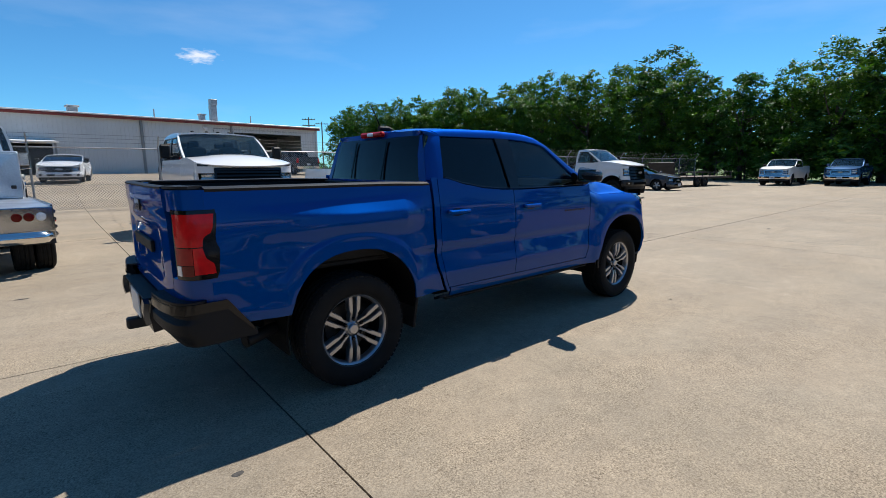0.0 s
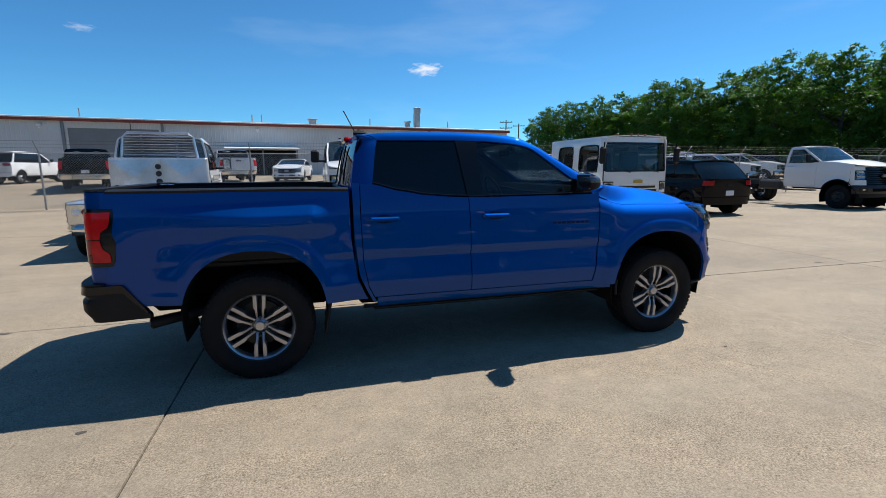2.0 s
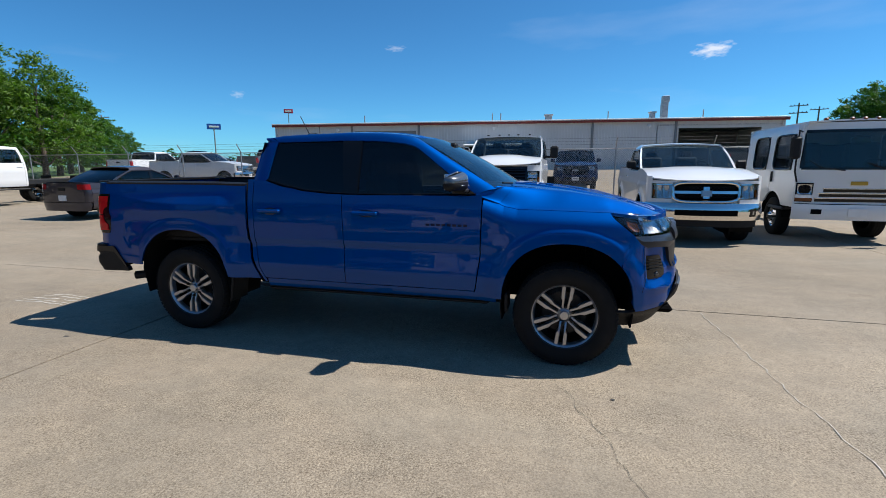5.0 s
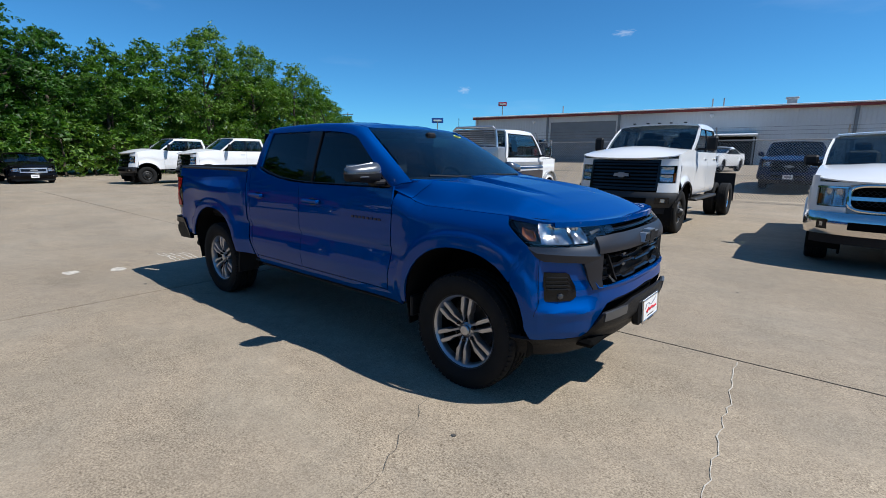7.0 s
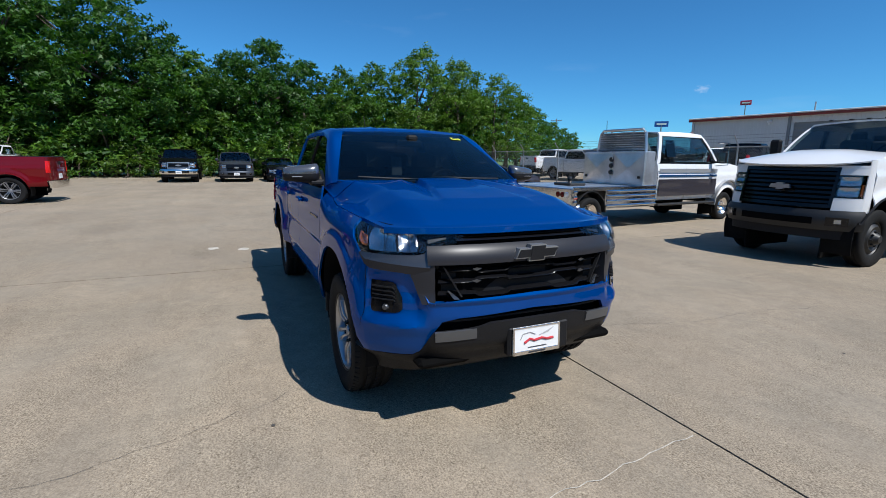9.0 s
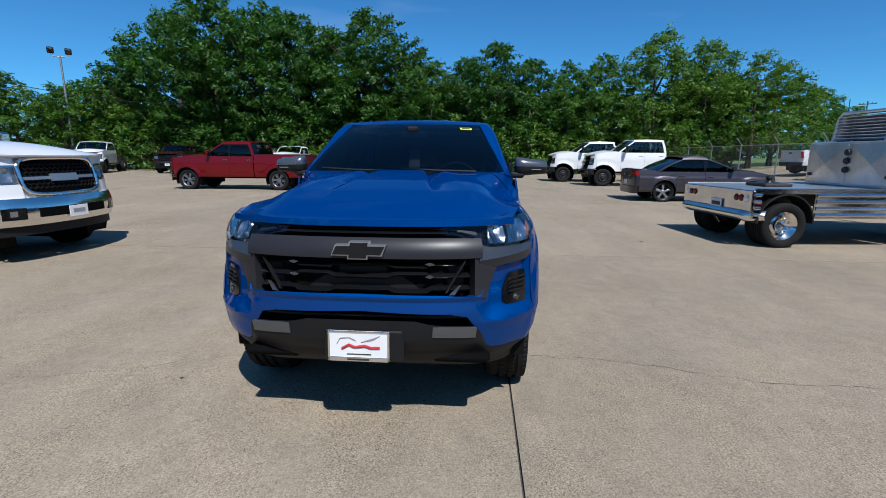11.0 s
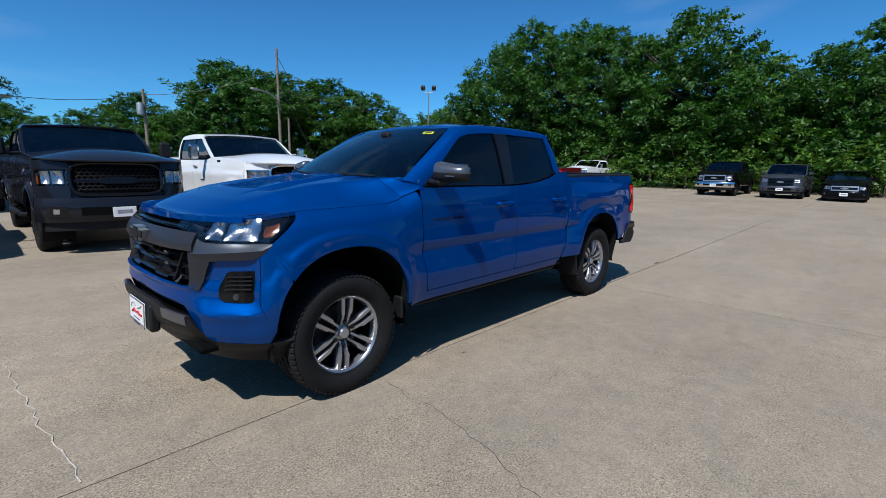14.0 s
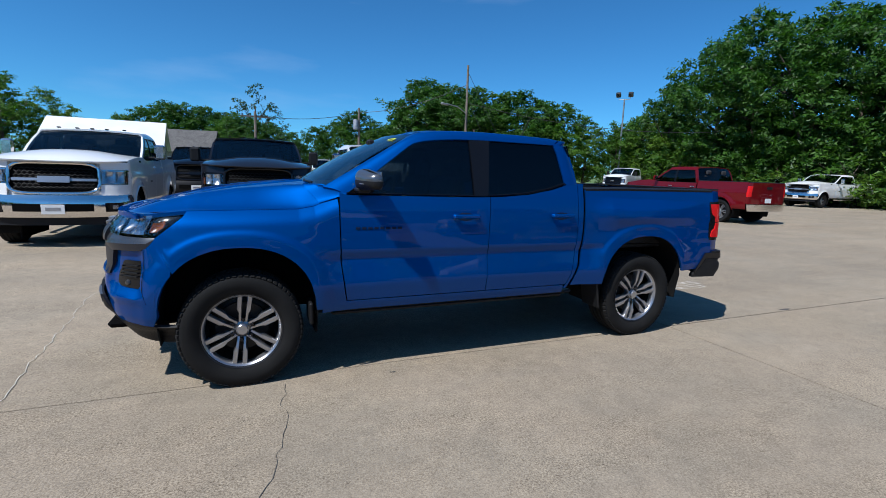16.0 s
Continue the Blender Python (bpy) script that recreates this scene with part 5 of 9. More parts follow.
def flank(x, z):
    """Half width of the body at a place along it and a height."""
    y = sharp_table(HWT, z)
    # doors and bed take up the sculpted waist, the fenders are fuller
    full = max(smooth01((x - 1.0) / 0.25), smooth01((-x - 1.05) / 0.25))
    y = lerp(y, max(y, 0.897 - 0.04 * (z - 0.75) if z < 1.09 else y), full * smooth01((z - 0.6) / 0.1))
    if x > 1.04:
        zt = fender_top(min(x, 1.955))
        k = max(0.0, (z - (zt - 0.10)) / 0.10)
        y -= 0.065 * k * k
    for xc in (AXF, AXR):
        d = (abs(x - xc) ** 2.3 + max(0.0, z - AZ) ** 2.3) ** (1 / 2.3)
        lip = 0.046 * (1 - smooth01((d - 0.545) / 0.035)) * 0.28 + 0.046 * 0.62 * (1 - smooth01((d - 0.46) / 0.3))
        y += lip * smooth01((z - 0.36) / 0.1)
    if x > 1.9:
        a = sharp_table(ANOSE, z)
        y *= max(0.0, 1 - ((x - 1.9) / a) ** NP) ** (1 / NP)
    if x < -1.07:
        # chamfered shoulder along the bed, running out to a point
        w = max(0.0, min(1.0, (x + 2.39) / 0.7)) * min(1.0, (-1.07 - x) / 0.2)
        zt, zb = lerp(1.235, 1.264, (x + 2.39) / 1.1), sharp_table([(-2.39, 1.232), (-2.05, 1.178), (-1.7, 1.160)], x)
        y += 0.052 * w * max(0.0, min(1.0, (zt - z) / (zt - zb))) * (1 - 0.9 * smooth01((1.12 - z) / 0.14))
    if x < -2.52:
        k = min(1.0, (-x - 2.52) / 0.18)
        y *= (1 - k ** TAIL) ** (1 / TAIL)
    return y


def nose(th, z, d=0.0):
    """The wrapped front end: angle from straight ahead, height, and how far it stands proud."""
    a = radians(th)
    A = sharp_table(ANOSE, z)
    reach = max(0.0, 1 - abs(math.sin(a)) ** NP) ** (1 / NP)
    x = 1.9 + (A + d) * reach
    for zc in (z,):
        full = sharp_table(HWT, zc)
        xx = 1.9 + A * reach
        dd = ((xx - AXF) ** 2.3 + max(0.0, zc - AZ) ** 2.3) ** (1 / 2.3)
        side = max(full, 0.897 - 0.04 * (zc - 0.75) if 0.62 < zc < 1.09 else full) + (0.046 * (1 - smooth01((dd - 0.545) / 0.035)) * 0.28 + 0.046 * 0.62 * (1 - smooth01((dd - 0.46) / 0.3))) * smooth01((zc - 0.36) / 0.1)
        side -= 0.065 * max(0.0, (zc - 1.05) / 0.10) ** 2
    return (x, (side + d) * math.sin(a), z)


def th_of(y):
    q = min(1.0, abs(y) / 0.905)
    back = min(1.0, max(0.0, 1 - q ** 2.3) ** (1 / 2.3) / 0.91)
    q = lerp(q, (1 - back ** NP) ** (1 / NP), smooth01((q - 0.80) / 0.13))
    return math.degrees(math.copysign(math.asin(q), y))


hero = thing("pickup_truck", Matrix(), "bright blue metallic crew cab pickup truck with dark grey grille", "pickup truck")
BLUE = M["blue"]


def both(name, build, mat, label="", parent=None, sub=None, sharp=38):
    """A part on the right-hand side and its mirror image on the left."""
    made = []
    for s in (-1, 1):
        g = build()
        made.append(part(name, g.mirrored() if s > 0 else g, mat, parent[0 if s < 0 else 1] if isinstance(parent, list) else (parent or hero), label, sharp=sharp))
    return made


def side_grid(a, b, low, top, rows, th=0.014, cols=None, extra=0.0):
    """A body panel on the right-hand side between two places, by columns."""
    xs = {lerp(a, b, i / 24) for i in range(25)}
    for xc in (AXF, AXR):
        for k in range(33):
            x = xc - AR * 0.99995 * math.cos(math.pi * k / 32)
            if a < x < b:
                xs.add(x)
        for e in (-1.0003, 1.0003):
            if a < xc + e * AR < b:
                xs.add(xc + e * AR)
    for c in cols or ():
        if a < c < b:
            xs.add(c)
    xs = sorted(xs)
    us = [(x - a) / (b - a) for x in xs]
    def fn(u, v):
        x = lerp(a, b, u)
        z = lerp(low(x), top(x), v)
        if a > 1.0:
            x += (front_edge(z) - 1.038) * max(0.0, 1 - (x - a) / 0.16)
        if b < -1.0:
            x += (sharp_table([(0.45, -0.83), (0.55, -0.89), (0.7, -0.955), (1.0, -0.985), (1.4, -0.988)], z) + 0.988) * max(0.0, 1 - (b - x) / 0.14)
        return (x, -(flank(x, z) + extra), z)
    return Geo().patch(fn, 1, rows, th, us=us)


def curved_panel(xl, xr_, low, top, nu, nv, th=0.014):
    """A door-like panel whose front and rear edges are curves in height."""
    def fn(u, v):
        z0 = lerp(low(xl(0.8)), low(xr_(0.8)), u)
        x = lerp(xl(0.8), xr_(0.8), u)
        z = lerp(low(x), top(x), v)
        x = lerp(xl(z), xr_(z), u)
        return (x, -flank(x, z), z)
    return Geo().patch(fn, nu, nv, th)


WIN = [(-0.84, 1.372), (-0.62, 1.318), (-0.42, 1.285), (-0.2, 1.268), (0.0, 1.262), (0.97, 1.268), (1.04, 1.29)]
WTOP = [(-0.78, 1.688), (-0.17, 1.693), (0.1, 1.688), (0.25, 1.678), (0.38, 1.662), (0.481, 1.636), (0.985, 1.266)]
belt = lambda x: table(WIN, x) - 0.006
rear_edge = lambda z: sharp_table([(0.45, -0.80), (0.52, -0.845), (0.62, -0.893), (0.8, -0.925), (1.1, -0.935), (1.35, -0.932)], z)
mid_edge = lambda z: sharp_table([(0.5, -0.088), (1.0, -0.098), (1.27, -0.11)], z)
front_edge = lambda z: sharp_table([(0.5, 0.985), (0.6, 1.005), (0.8, 1.03), (1.1, 1.038), (1.3, 1.04)], z)

rear_doors = both("rear_door", lambda: curved_panel(lambda z: rear_edge(z) + 0.003, lambda z: mid_edge(z) - 0.003, lambda x: 0.535, belt, 20, 34), BLUE)
front_doors = both("front_door", lambda: curved_panel(lambda z: mid_edge(z) + 0.003, lambda z: front_edge(z) - 0.003, lambda x: 0.535, belt, 24, 34), BLUE)
both("cab_corner", lambda: curved_panel(lambda z: sharp_table([(0.45, -0.83), (0.55, -0.89), (0.7, -0.955), (1.0, -0.985), (1.4, -0.988)], z), lambda z: rear_edge(z) - 0.003, lambda x: 0.50, lambda x: 1.375, 5, 24), BLUE)
both("rocker_panel", lambda: side_grid(-0.83, 1.16, lambda x: 0.462, lambda x: 0.529, 4), BLUE)
both("rocker_shield", lambda: Geo().patch(lambda u, v: (lerp(-0.93, 1.2, u), -lerp(0.80, 0.865, v), lerp(0.43, 0.46, v)), 8, 2, 0.02), M["plastic"])
both("side_step", lambda: Geo().box((0.12, -0.815, 0.437), (1.95, 0.06, 0.03), 0.012), M["plastic"])
both("bed_side", lambda: side_grid(-2.53, -1.013, lambda x: arch_low(x, 0.525 if x > -1.6 else 0.595), lambda x: 1.338 - 0.008 * smooth01((x + 1.4) / 0.4), 48), BLUE)


def fender():
    low = lambda x: arch_low(x, 0.49) if x < 2.045 else sharp_table([(2.045, 0.80), (2.09, 0.90), (2.128, 0.985)], x)
    top = lambda x: fender_top(x) if x < 1.955 else sharp_table([(1.955, 1.150), (1.975, 1.118), (2.128, 0.992)], x)
    return side_grid(1.044, 2.128, low, top, 24, cols=[1.955, 1.975, 2.045, 2.09, 1.12, 1.2, 1.3])


both("fender", fender, BLUE)

# hood: a raised middle with a fold on each side
def hood_mid(x):
    return sharp_table([(1.02, 1.332), (1.10, 1.332), (1.40, 1.312), (1.69, 1.284), (1.95, 1.246), (2.16, 1.196), (2.30, 1.150), (2.40, 1.112), (2.46, 1.085)], x)


def hood(u, v):
    t = 2 * v - 1
    a = abs(t)
    w = 0.80
    xfront = 1.9 + 0.512 * max(0.0, 1 - (a * 0.795 / 0.905) ** 2.6) ** (1 / 2.6) - 0.004
    xback = lerp(1.046, 1.12 + 0.045 * (1 - a * a), smooth01((1 - a) / 0.15))
    x = lerp(xback, xfront, u)
    ye = (flank(x, fender_top(min(x, 1.955))) - 0.004) if x < 1.955 else (0.805 - 0.10 * ((x - 1.955) / 0.5))
    y = t * ye
    ze = fender_top(x) + 0.003 if x < 1.955 else lerp(1.153, 1.128, min(1.0, (x - 1.955) / 0.2))
    zm = hood_mid(lerp(1.165, 2.412, max(0.0, (x - 1.165) / (xfront - 1.165))))
    k = smooth01((1 - a) / lerp(0.12, 0.36, smooth01((x - 1.08) / 0.5)))
    z = lerp(ze, max(zm, ze), k)
    # two wedge-shaped hollows that open towards the windscreen, with crisp creases
    fade = max(0.0, min(1.0, (2.06 - x) / 0.75))
    ya, yb = lerp(0.165, 0.29, (x - 1.2) / 0.8), lerp(0.305, 0.53, (x - 1.2) / 0.8)
    q = abs(y)
    if q < ya:
        z += 0.016 * fade
    elif q < yb:
        t2 = (q - ya) / (yb - ya)
        z += fade * lerp(0.016, -0.024, t2 / 0.16) if t2 < 0.16 else fade * lerp(-0.024, 0.010, (t2 - 0.16) / 0.84)
    else:
        z += 0.010 * fade * max(0.0, 1 - (q - yb) / 0.12)
    return (x, y, z)


part("hood", Geo().patch(hood, 44, 110, 0.022), BLUE, hero, sharp=24)
part("hood_edge", Geo().patch(lambda u, v: (lambda p: (p[0] + 0.003 * v, p[1], p[2] - 0.03 * v + 0.001))(hood(1.0, 1 - u)), 40, 2, 0.02, flip=True), BLUE, hero)


def wrap(yl, yr, lo, hi, d=0.0, n=16, k=3, th=0.02, bulge=0.0, cols=()):
    """A piece of the front end between two half-widths, heights given as functions of the half-width."""
    ys = sorted({lerp(yl, yr, i / n) for i in range(n + 1)} | {c for c in cols if yl < c < yr} | {-c for c in cols if yl < -c < yr})
    us = [(y - yl) / (yr - yl) for y in ys]
    def fn(u, v):
        y = lerp(yl, yr, u)
        z = lerp(lo(abs(y)), hi(abs(y)), v)
        dd = d(y, v) if callable(d) else d + bulge * math.sin(math.pi * v)
        return nose(th_of(y), z, dd)
    return Geo().patch(fn, 1, k, th, us=us)


# heights by half width; 0.905 is the full width, 0.877 is beside the wheel arch
def lower_edge(y):
    return sharp_table([(0, 0.690), (0.45, 0.672), (0.532, 0.655), (0.57, 0.605), (0.65, 0.488), (0.69, 0.465), (0.86, 0.452), (0.905, 0.445)], y)
def upper_edge(y):
    return sharp_table([(0, 0.778), (0.41, 0.772), (0.57, 0.757), (0.60, 0.760), (0.615, 0.80), (0.64, 0.88), (0.665, 0.925), (0.73, 0.93), (0.836, 0.920), (0.856, 0.947), (0.8695, 0.987), (0.882, 0.90), (0.8926, 0.80), (0.905, 0.7)], y)


def bumper_skin():
    ys = sorted({i * 0.8 / 22 for i in range(23)} | {0.0, 0.41, 0.45, 0.532, 0.57, 0.60, 0.615, 0.628, 0.64, 0.652, 0.665, 0.69, 0.71, 0.73, 0.812, 0.826, 0.836, 0.84, 0.855, 0.868, 0.8695, 0.875, 0.882, 0.888, 0.8922})
    ys = [-y for y in ys[:0:-1]] + ys
    a, b = ys[0], ys[-1]
    def fn(u, v):
        y = lerp(a, b, u)
        lo, hi = lower_edge(abs(y)), upper_edge(abs(y))
        if abs(y) > 0.8:
            # beside the wheel the skin ends at the arch
            x = 1.9 + 0.665 * max(0.0, 1 - (abs(y) / 0.905) ** 2.3) ** (1 / 2.3)
            lo = max(lo, arch_low(x, 0.0) + 0.002)
            hi = max(hi, lo + 0.002)
        z = lerp(lo, hi, v)
        q = abs(y)
        fold = 0.014 * max(0.0, min(1.0, (z - 0.735) / 0.025)) * max(0.0, min(1.0, (0.66 - q) / 0.06))
        # the recess round the fog lamp, its sill and the crease below it
        side = max(0.0, min(1.0, (q - 0.585) / 0.08)) * max(0.0, min(1.0, (0.842 - q) / 0.022))
        fold += side * (-0.024 * max(0.0, min(1.0, (z - 0.625) / 0.075)) * max(0.0, min(1.0, (0.940 - z) / 0.02)) + 0.010 * max(0.0, 1 - abs(z - 0.62) / 0.05))
        return nose(th_of(y), z, fold)
    return Geo().patch(fn, 1, 30, 0.02, us=[(y - a) / (b - a) for y in ys])


bumper = part("front_bumper", bumper_skin(), BLUE, hero, sharp=30)
# grey surround: crossbar, pillars beside the grille, wings under the lamps
grille = part("grille_surround", wrap(-0.60, 0.60, lambda y: 0.955, lambda y: 1.052 - 0.004 * smooth01((y - 0.4) / 0.2), lambda y, v: 0.016 - 0.012 * max(0.0, (v - 0.55) / 0.45), 26, 6, 0.05, 0.0), M["grey_plastic"], hero, "dark grey satin grille surround", sharp=20)
def wing(lower):
    def fn(u, v):
        y = -lerp(0.588, 0.8695, u)
        q = -y
        hi = sharp_table([(0.588, 1.050), (0.612, 1.010), (0.66, 1.000), (0.858, 0.994)], q)
        mid = sharp_table([(0.588, 0.940), (0.70, 0.948), (0.858, 0.962), (0.8695, 0.988)], q)
        lo = sharp_table([(0.588, 0.90), (0.68, 0.902), (0.73, 0.909), (0.836, 0.917), (0.856, 0.945), (0.8695, 0.985)], q)
        if lower:
            return nose(-th_of(q), lerp(lo, mid, v), lerp(0.0, 0.012 - 0.012 * u, v))
        return nose(-th_of(q), lerp(mid, hi, v), lerp(0.012 - 0.012 * u, -0.010, v))
    return Geo().patch(fn, 14, 4, 0.05, flip=True)
# lighter satin on the upper facet paints in the sheen it catches
both("surround_wing", lambda: wing(False), M["satin_dark"], sharp=20)
both("surround_wing_edge", lambda: wing(True), M["grey_plastic"], sharp=20)
def pillar():
    def fn(u, v):
        z = lerp(0.748, 0.965, v)
        y = -lerp(0.566, sharp_table([(0.748, 0.632), (0.82, 0.656), (0.88, 0.676), (0.905, 0.69), (0.965, 0.60)], z), u)
        return nose(th_of(y), z, 0.010 - 0.012 * u)
    return Geo().patch(fn, 5, 12, 0.06, flip=True)
both("surround_pillar", pillar, M["grey_plastic"])
both("shut_line", lambda: Geo().tube([nose(-th_of(sharp_table([(0.60, 0.848), (0.68, 0.838), (0.95, 0.842)], z)), z, 0.0005) for z in [0.60 + 0.036 * i for i in range(10)]], 0.0014, 5), M["shade_black"])
part("grille_backing", wrap(-0.56, 0.56, lambda y: 0.755, lambda y: 0.985, -0.075, 20, 2, 0.01), M["shade_black"], hero)
part("grille_mesh", wrap(-0.545, 0.545, lambda y: 0.77, lambda y: 0.975, -0.055, 20, 2, 0.006), M["plastic"], hero)
for i, z in enumerate((0.792, 0.856, 0.920)):
    wv = lambda y, z=z: z + 0.014 * (smooth01((abs(y) - 0.14) / 0.03) - smooth01((abs(y) - 0.33) / 0.03)) * (1 if i % 2 else -1)
    part("grille_slat", wrap(-0.555, 0.555, lambda y, wv=wv: wv(y) - 0.015, lambda y, wv=wv: wv(y) + 0.016, lambda y, v: -0.034 + 0.026 * v * (1 - v) * 4, 56, 4, 0.012), M["gloss_black"], hero)
    for y0 in (0.345,) if i else ():
        for s in (-1, 1):
            part("slat_accent", Geo().patch(lambda u, v: nose(th_of(s * (y0 + lerp(-0.022, 0.026, u))), z + 0.006 + 0.010 * (v - 0.5) * 2 * (1 - abs(2 * u - 1)), 0.001), 6, 2, 0.006, flip=s < 0), M["satin_dark"], hero)
# slanted brackets at the grille's lower corners: a bright edge and a bright foot
def bracket():
    def fn(u, v):
        z = lerp(0.782, 0.940, v)
        y = -(lerp(0.423, 0.514, (z - 0.782) / 0.153) + 0.009 * u)
        return nose(th_of(y), z, 0.004)
    return Geo().patch(fn, 2, 14, 0.02, flip=True)
both("grille_bracket", bracket, M["plastic"])
both("bracket_foot", lambda: Geo().patch(lambda u, v: nose(th_of(-lerp(lerp(0.440, 0.492, v), lerp(0.470, 0.502, v), u)), lerp(0.770, 0.815, v), 0.002), 4, 3, 0.012, flip=True), M["satin_dark"], "grey satin bracket foot")
# upper slot under the hood
part("upper_slot", wrap(-0.45, 0.45, lambda y: 1.046, lambda y: 1.100, -0.045, 18, 2, 0.01), M["shade_black"], hero)
part("upper_slat", wrap(-0.44, 0.44, lambda y: 1.064, lambda y: 1.076, -0.014, 18, 3, 0.02, 0.008), M["gloss_black"], hero)
part("upper_slat", wrap(-0.44, 0.44, lambda y: 1.086, lambda y: 1.094, -0.014, 18, 2, 0.02), M["gloss_black"], hero)
# emblem: plain crossed bars with a bright edge
def emblem(grow, d, mat, name):
    g = Geo()
    k = 0.02
    for pts in ([(-0.130 - grow, -0.021 - grow), (0.108 + grow, -0.021 - grow), (0.130 + grow, 0.021 + grow), (-0.108 - grow, 0.021 + grow)], [(-0.048 - grow, -0.038 - grow), (0.038 + grow, -0.038 - grow), (0.048 + grow, 0.038 + grow), (-0.038 - grow, 0.038 + grow)]):
        g.prism([(y, 0.998 + z) for y, z in pts], 2.49, 2.509 + d, "x")
        d += 0.002
    return part(name, g, mat, hero)
emblem(0.006, 0.022, M["satin"], "emblem_edge")
emblem(0.0, 0.027, M["plastic"], "emblem")
# headlights
def lamp_edges(y):
    lo = sharp_table([(0.40, 1.066), (0.52, 1.052), (0.60, 1.016), (0.66, 1.006), (0.855, 0.996), (0.8695, 1.002), (0.892, 1.075), (0.9015, 1.128)], y)
    hi = sharp_table([(0.40, 1.096), (0.55, 1.104), (0.70, 1.122), (0.80, 1.134), (0.86, 1.142), (0.9015, 1.140)], y)
    return lo, hi
def lamp(d, th, inset=0.0, y0=0.40, y1=0.9, f0=0.0, f1=1.0, n=26):
    def fn(u, v):
        y = lerp(y0, y1, u)
        lo, hi = lamp_edges(y)
        return nose(-th_of(y), lerp(lo, hi, lerp(f0, f1, v)), d)
    return Geo().patch(fn, n, 4, th, flip=True)
heads = both("headlight", lambda: lamp(-0.06, 0.01), M["gloss_black"], "clear headlight with a black housing")
both("lens", lambda: lamp(0.004, 0.004), M["lens"], parent=heads)
def bowl(y0, y1, f0, f1, d0, deep):
    def fn(u, v):
        y = lerp(y0, y1, u)
        lo, hi = lamp_edges(y)
        return nose(-th_of(y), lerp(lo, hi, lerp(f0, f1, v)), d0 - deep * math.sin(math.pi * v) * math.sin(math.pi * u) ** 0.7)
    return Geo().patch(fn, 10, 8, 0.006, flip=True)
both("reflector", lambda: bowl(0.655, 0.738, 0.10, 0.88, -0.016, 0.035), M["reflector"], parent=heads)
both("reflector", lambda: bowl(0.742, 0.838, 0.10, 0.88, -0.012, 0.035), M["reflector"], parent=heads)
for q in (0.690, 0.788):
    both("lamp_rib", lambda: Geo().tube([nose(-th_of(q), lerp(*lamp_edges(q), 0.16), -0.012), nose(-th_of(q + 0.006), lerp(*lamp_edges(q), 0.5), -0.034), nose(-th_of(q + 0.004), lerp(*lamp_edges(q), 0.84), -0.014)], 0.0022, 5), M["gloss_black"], parent=heads)
both("lamp_divider", lambda: lamp(-0.004, 0.02, 0, 0.736, 0.744, 0.05, 0.92, 2), M["gloss_black"], parent=heads)
both("turn_signal", lambda: bowl(0.852, 0.880, 0.20, 0.58, -0.018, 0.012), M["lens_amber"], parent=heads)
both("running_light", lambda: lamp(-0.03, 0.010, 0, 0.50, 0.60, 0.40, 0.58, 8), M["alloy_dark"], parent=heads)
# fog lamp pockets
def fog_edges(y):
    return sharp_table([(0.728, 0.712), (0.75, 0.692), (0.828, 0.686)], y), sharp_table([(0.728, 0.775), (0.757, 0.852), (0.828, 0.854)], y)
def fog(d, th, y0, y1, f0, f1, n=8):
    def fn(u, v):
        y = lerp(y0, y1, u)
        lo, hi = fog_edges(y)
        return nose(-th_of(y), lerp(lo, hi, lerp(f0, f1, v)), d)
    return Geo().patch(fn, n, 2, th, flip=True)
fogs = both("fog_pocket", lambda: fog(-0.016, 0.02, 0.728, 0.828, 0, 1), M["gloss_black"])
for i in range(4):
    both("fog_slat", lambda: fog(-0.004, 0.02, 0.752, 0.820, 0.42 + 0.13 * i, 0.46 + 0.13 * i), M["plastic"], parent=fogs)
def foglamp():
    c = Vector(nose(-th_of(0.785), 0.717, -0.016))
    return Geo().lathe([(0.0, 0.012), (0.014, 0.009), (0.019, 0.0), (0.022, -0.01)], 20, (0, 0, 0), "x").moved(Matrix.Translation(c) @ Matrix.Rotation(radians(-50), 4, "Z"))
both("fog_lamp", foglamp, M["satin_dark"], parent=fogs)
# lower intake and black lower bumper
part("lower_intake", wrap(-0.60, 0.60, lambda y: 0.56, lambda y: 0.715, -0.05, 20, 2, 0.01), M["shade_black"], hero)
part("intake_bar", wrap(-0.53, 0.53, lambda y: 0.656 - 0.02 * y, lambda y: 0.667 - 0.02 * y, -0.02, 16, 2, 0.015), M["plastic"], hero)
def skirt_hi(y):
    return sharp_table([(0, 0.645), (0.268, 0.643), (0.346, 0.622), (0.56, 0.607), (0.58, 0.598), (0.65, 0.484), (0.69, 0.461), (0.86, 0.448), (0.90, 0.441)], y)
def skirt_lo(y):
    return sharp_table([(0, 0.392), (0.35, 0.378), (0.6, 0.345), (0.85, 0.322), (0.90, 0.322)], y)
def skirt_d(y, v):
    z = lerp(skirt_lo(abs(y)), skirt_hi(abs(y)), v)
    return 0.030 * max(0.0, min(1.0, (z - 0.47) / 0.06)) * max(0.0, min(1.0, (0.64 - abs(y)) / 0.05)) - 0.02 * max(0.0, (0.44 - z) / 0.12)
part("lower_bumper", wrap(-0.8985, 0.8985, skirt_lo, skirt_hi, skirt_d, 44, 14, 0.02, cols=(0.27, 0.33, 0.55, 0.6, 0.88)), M["plastic"], hero, "textured black lower bumper", sharp=30)
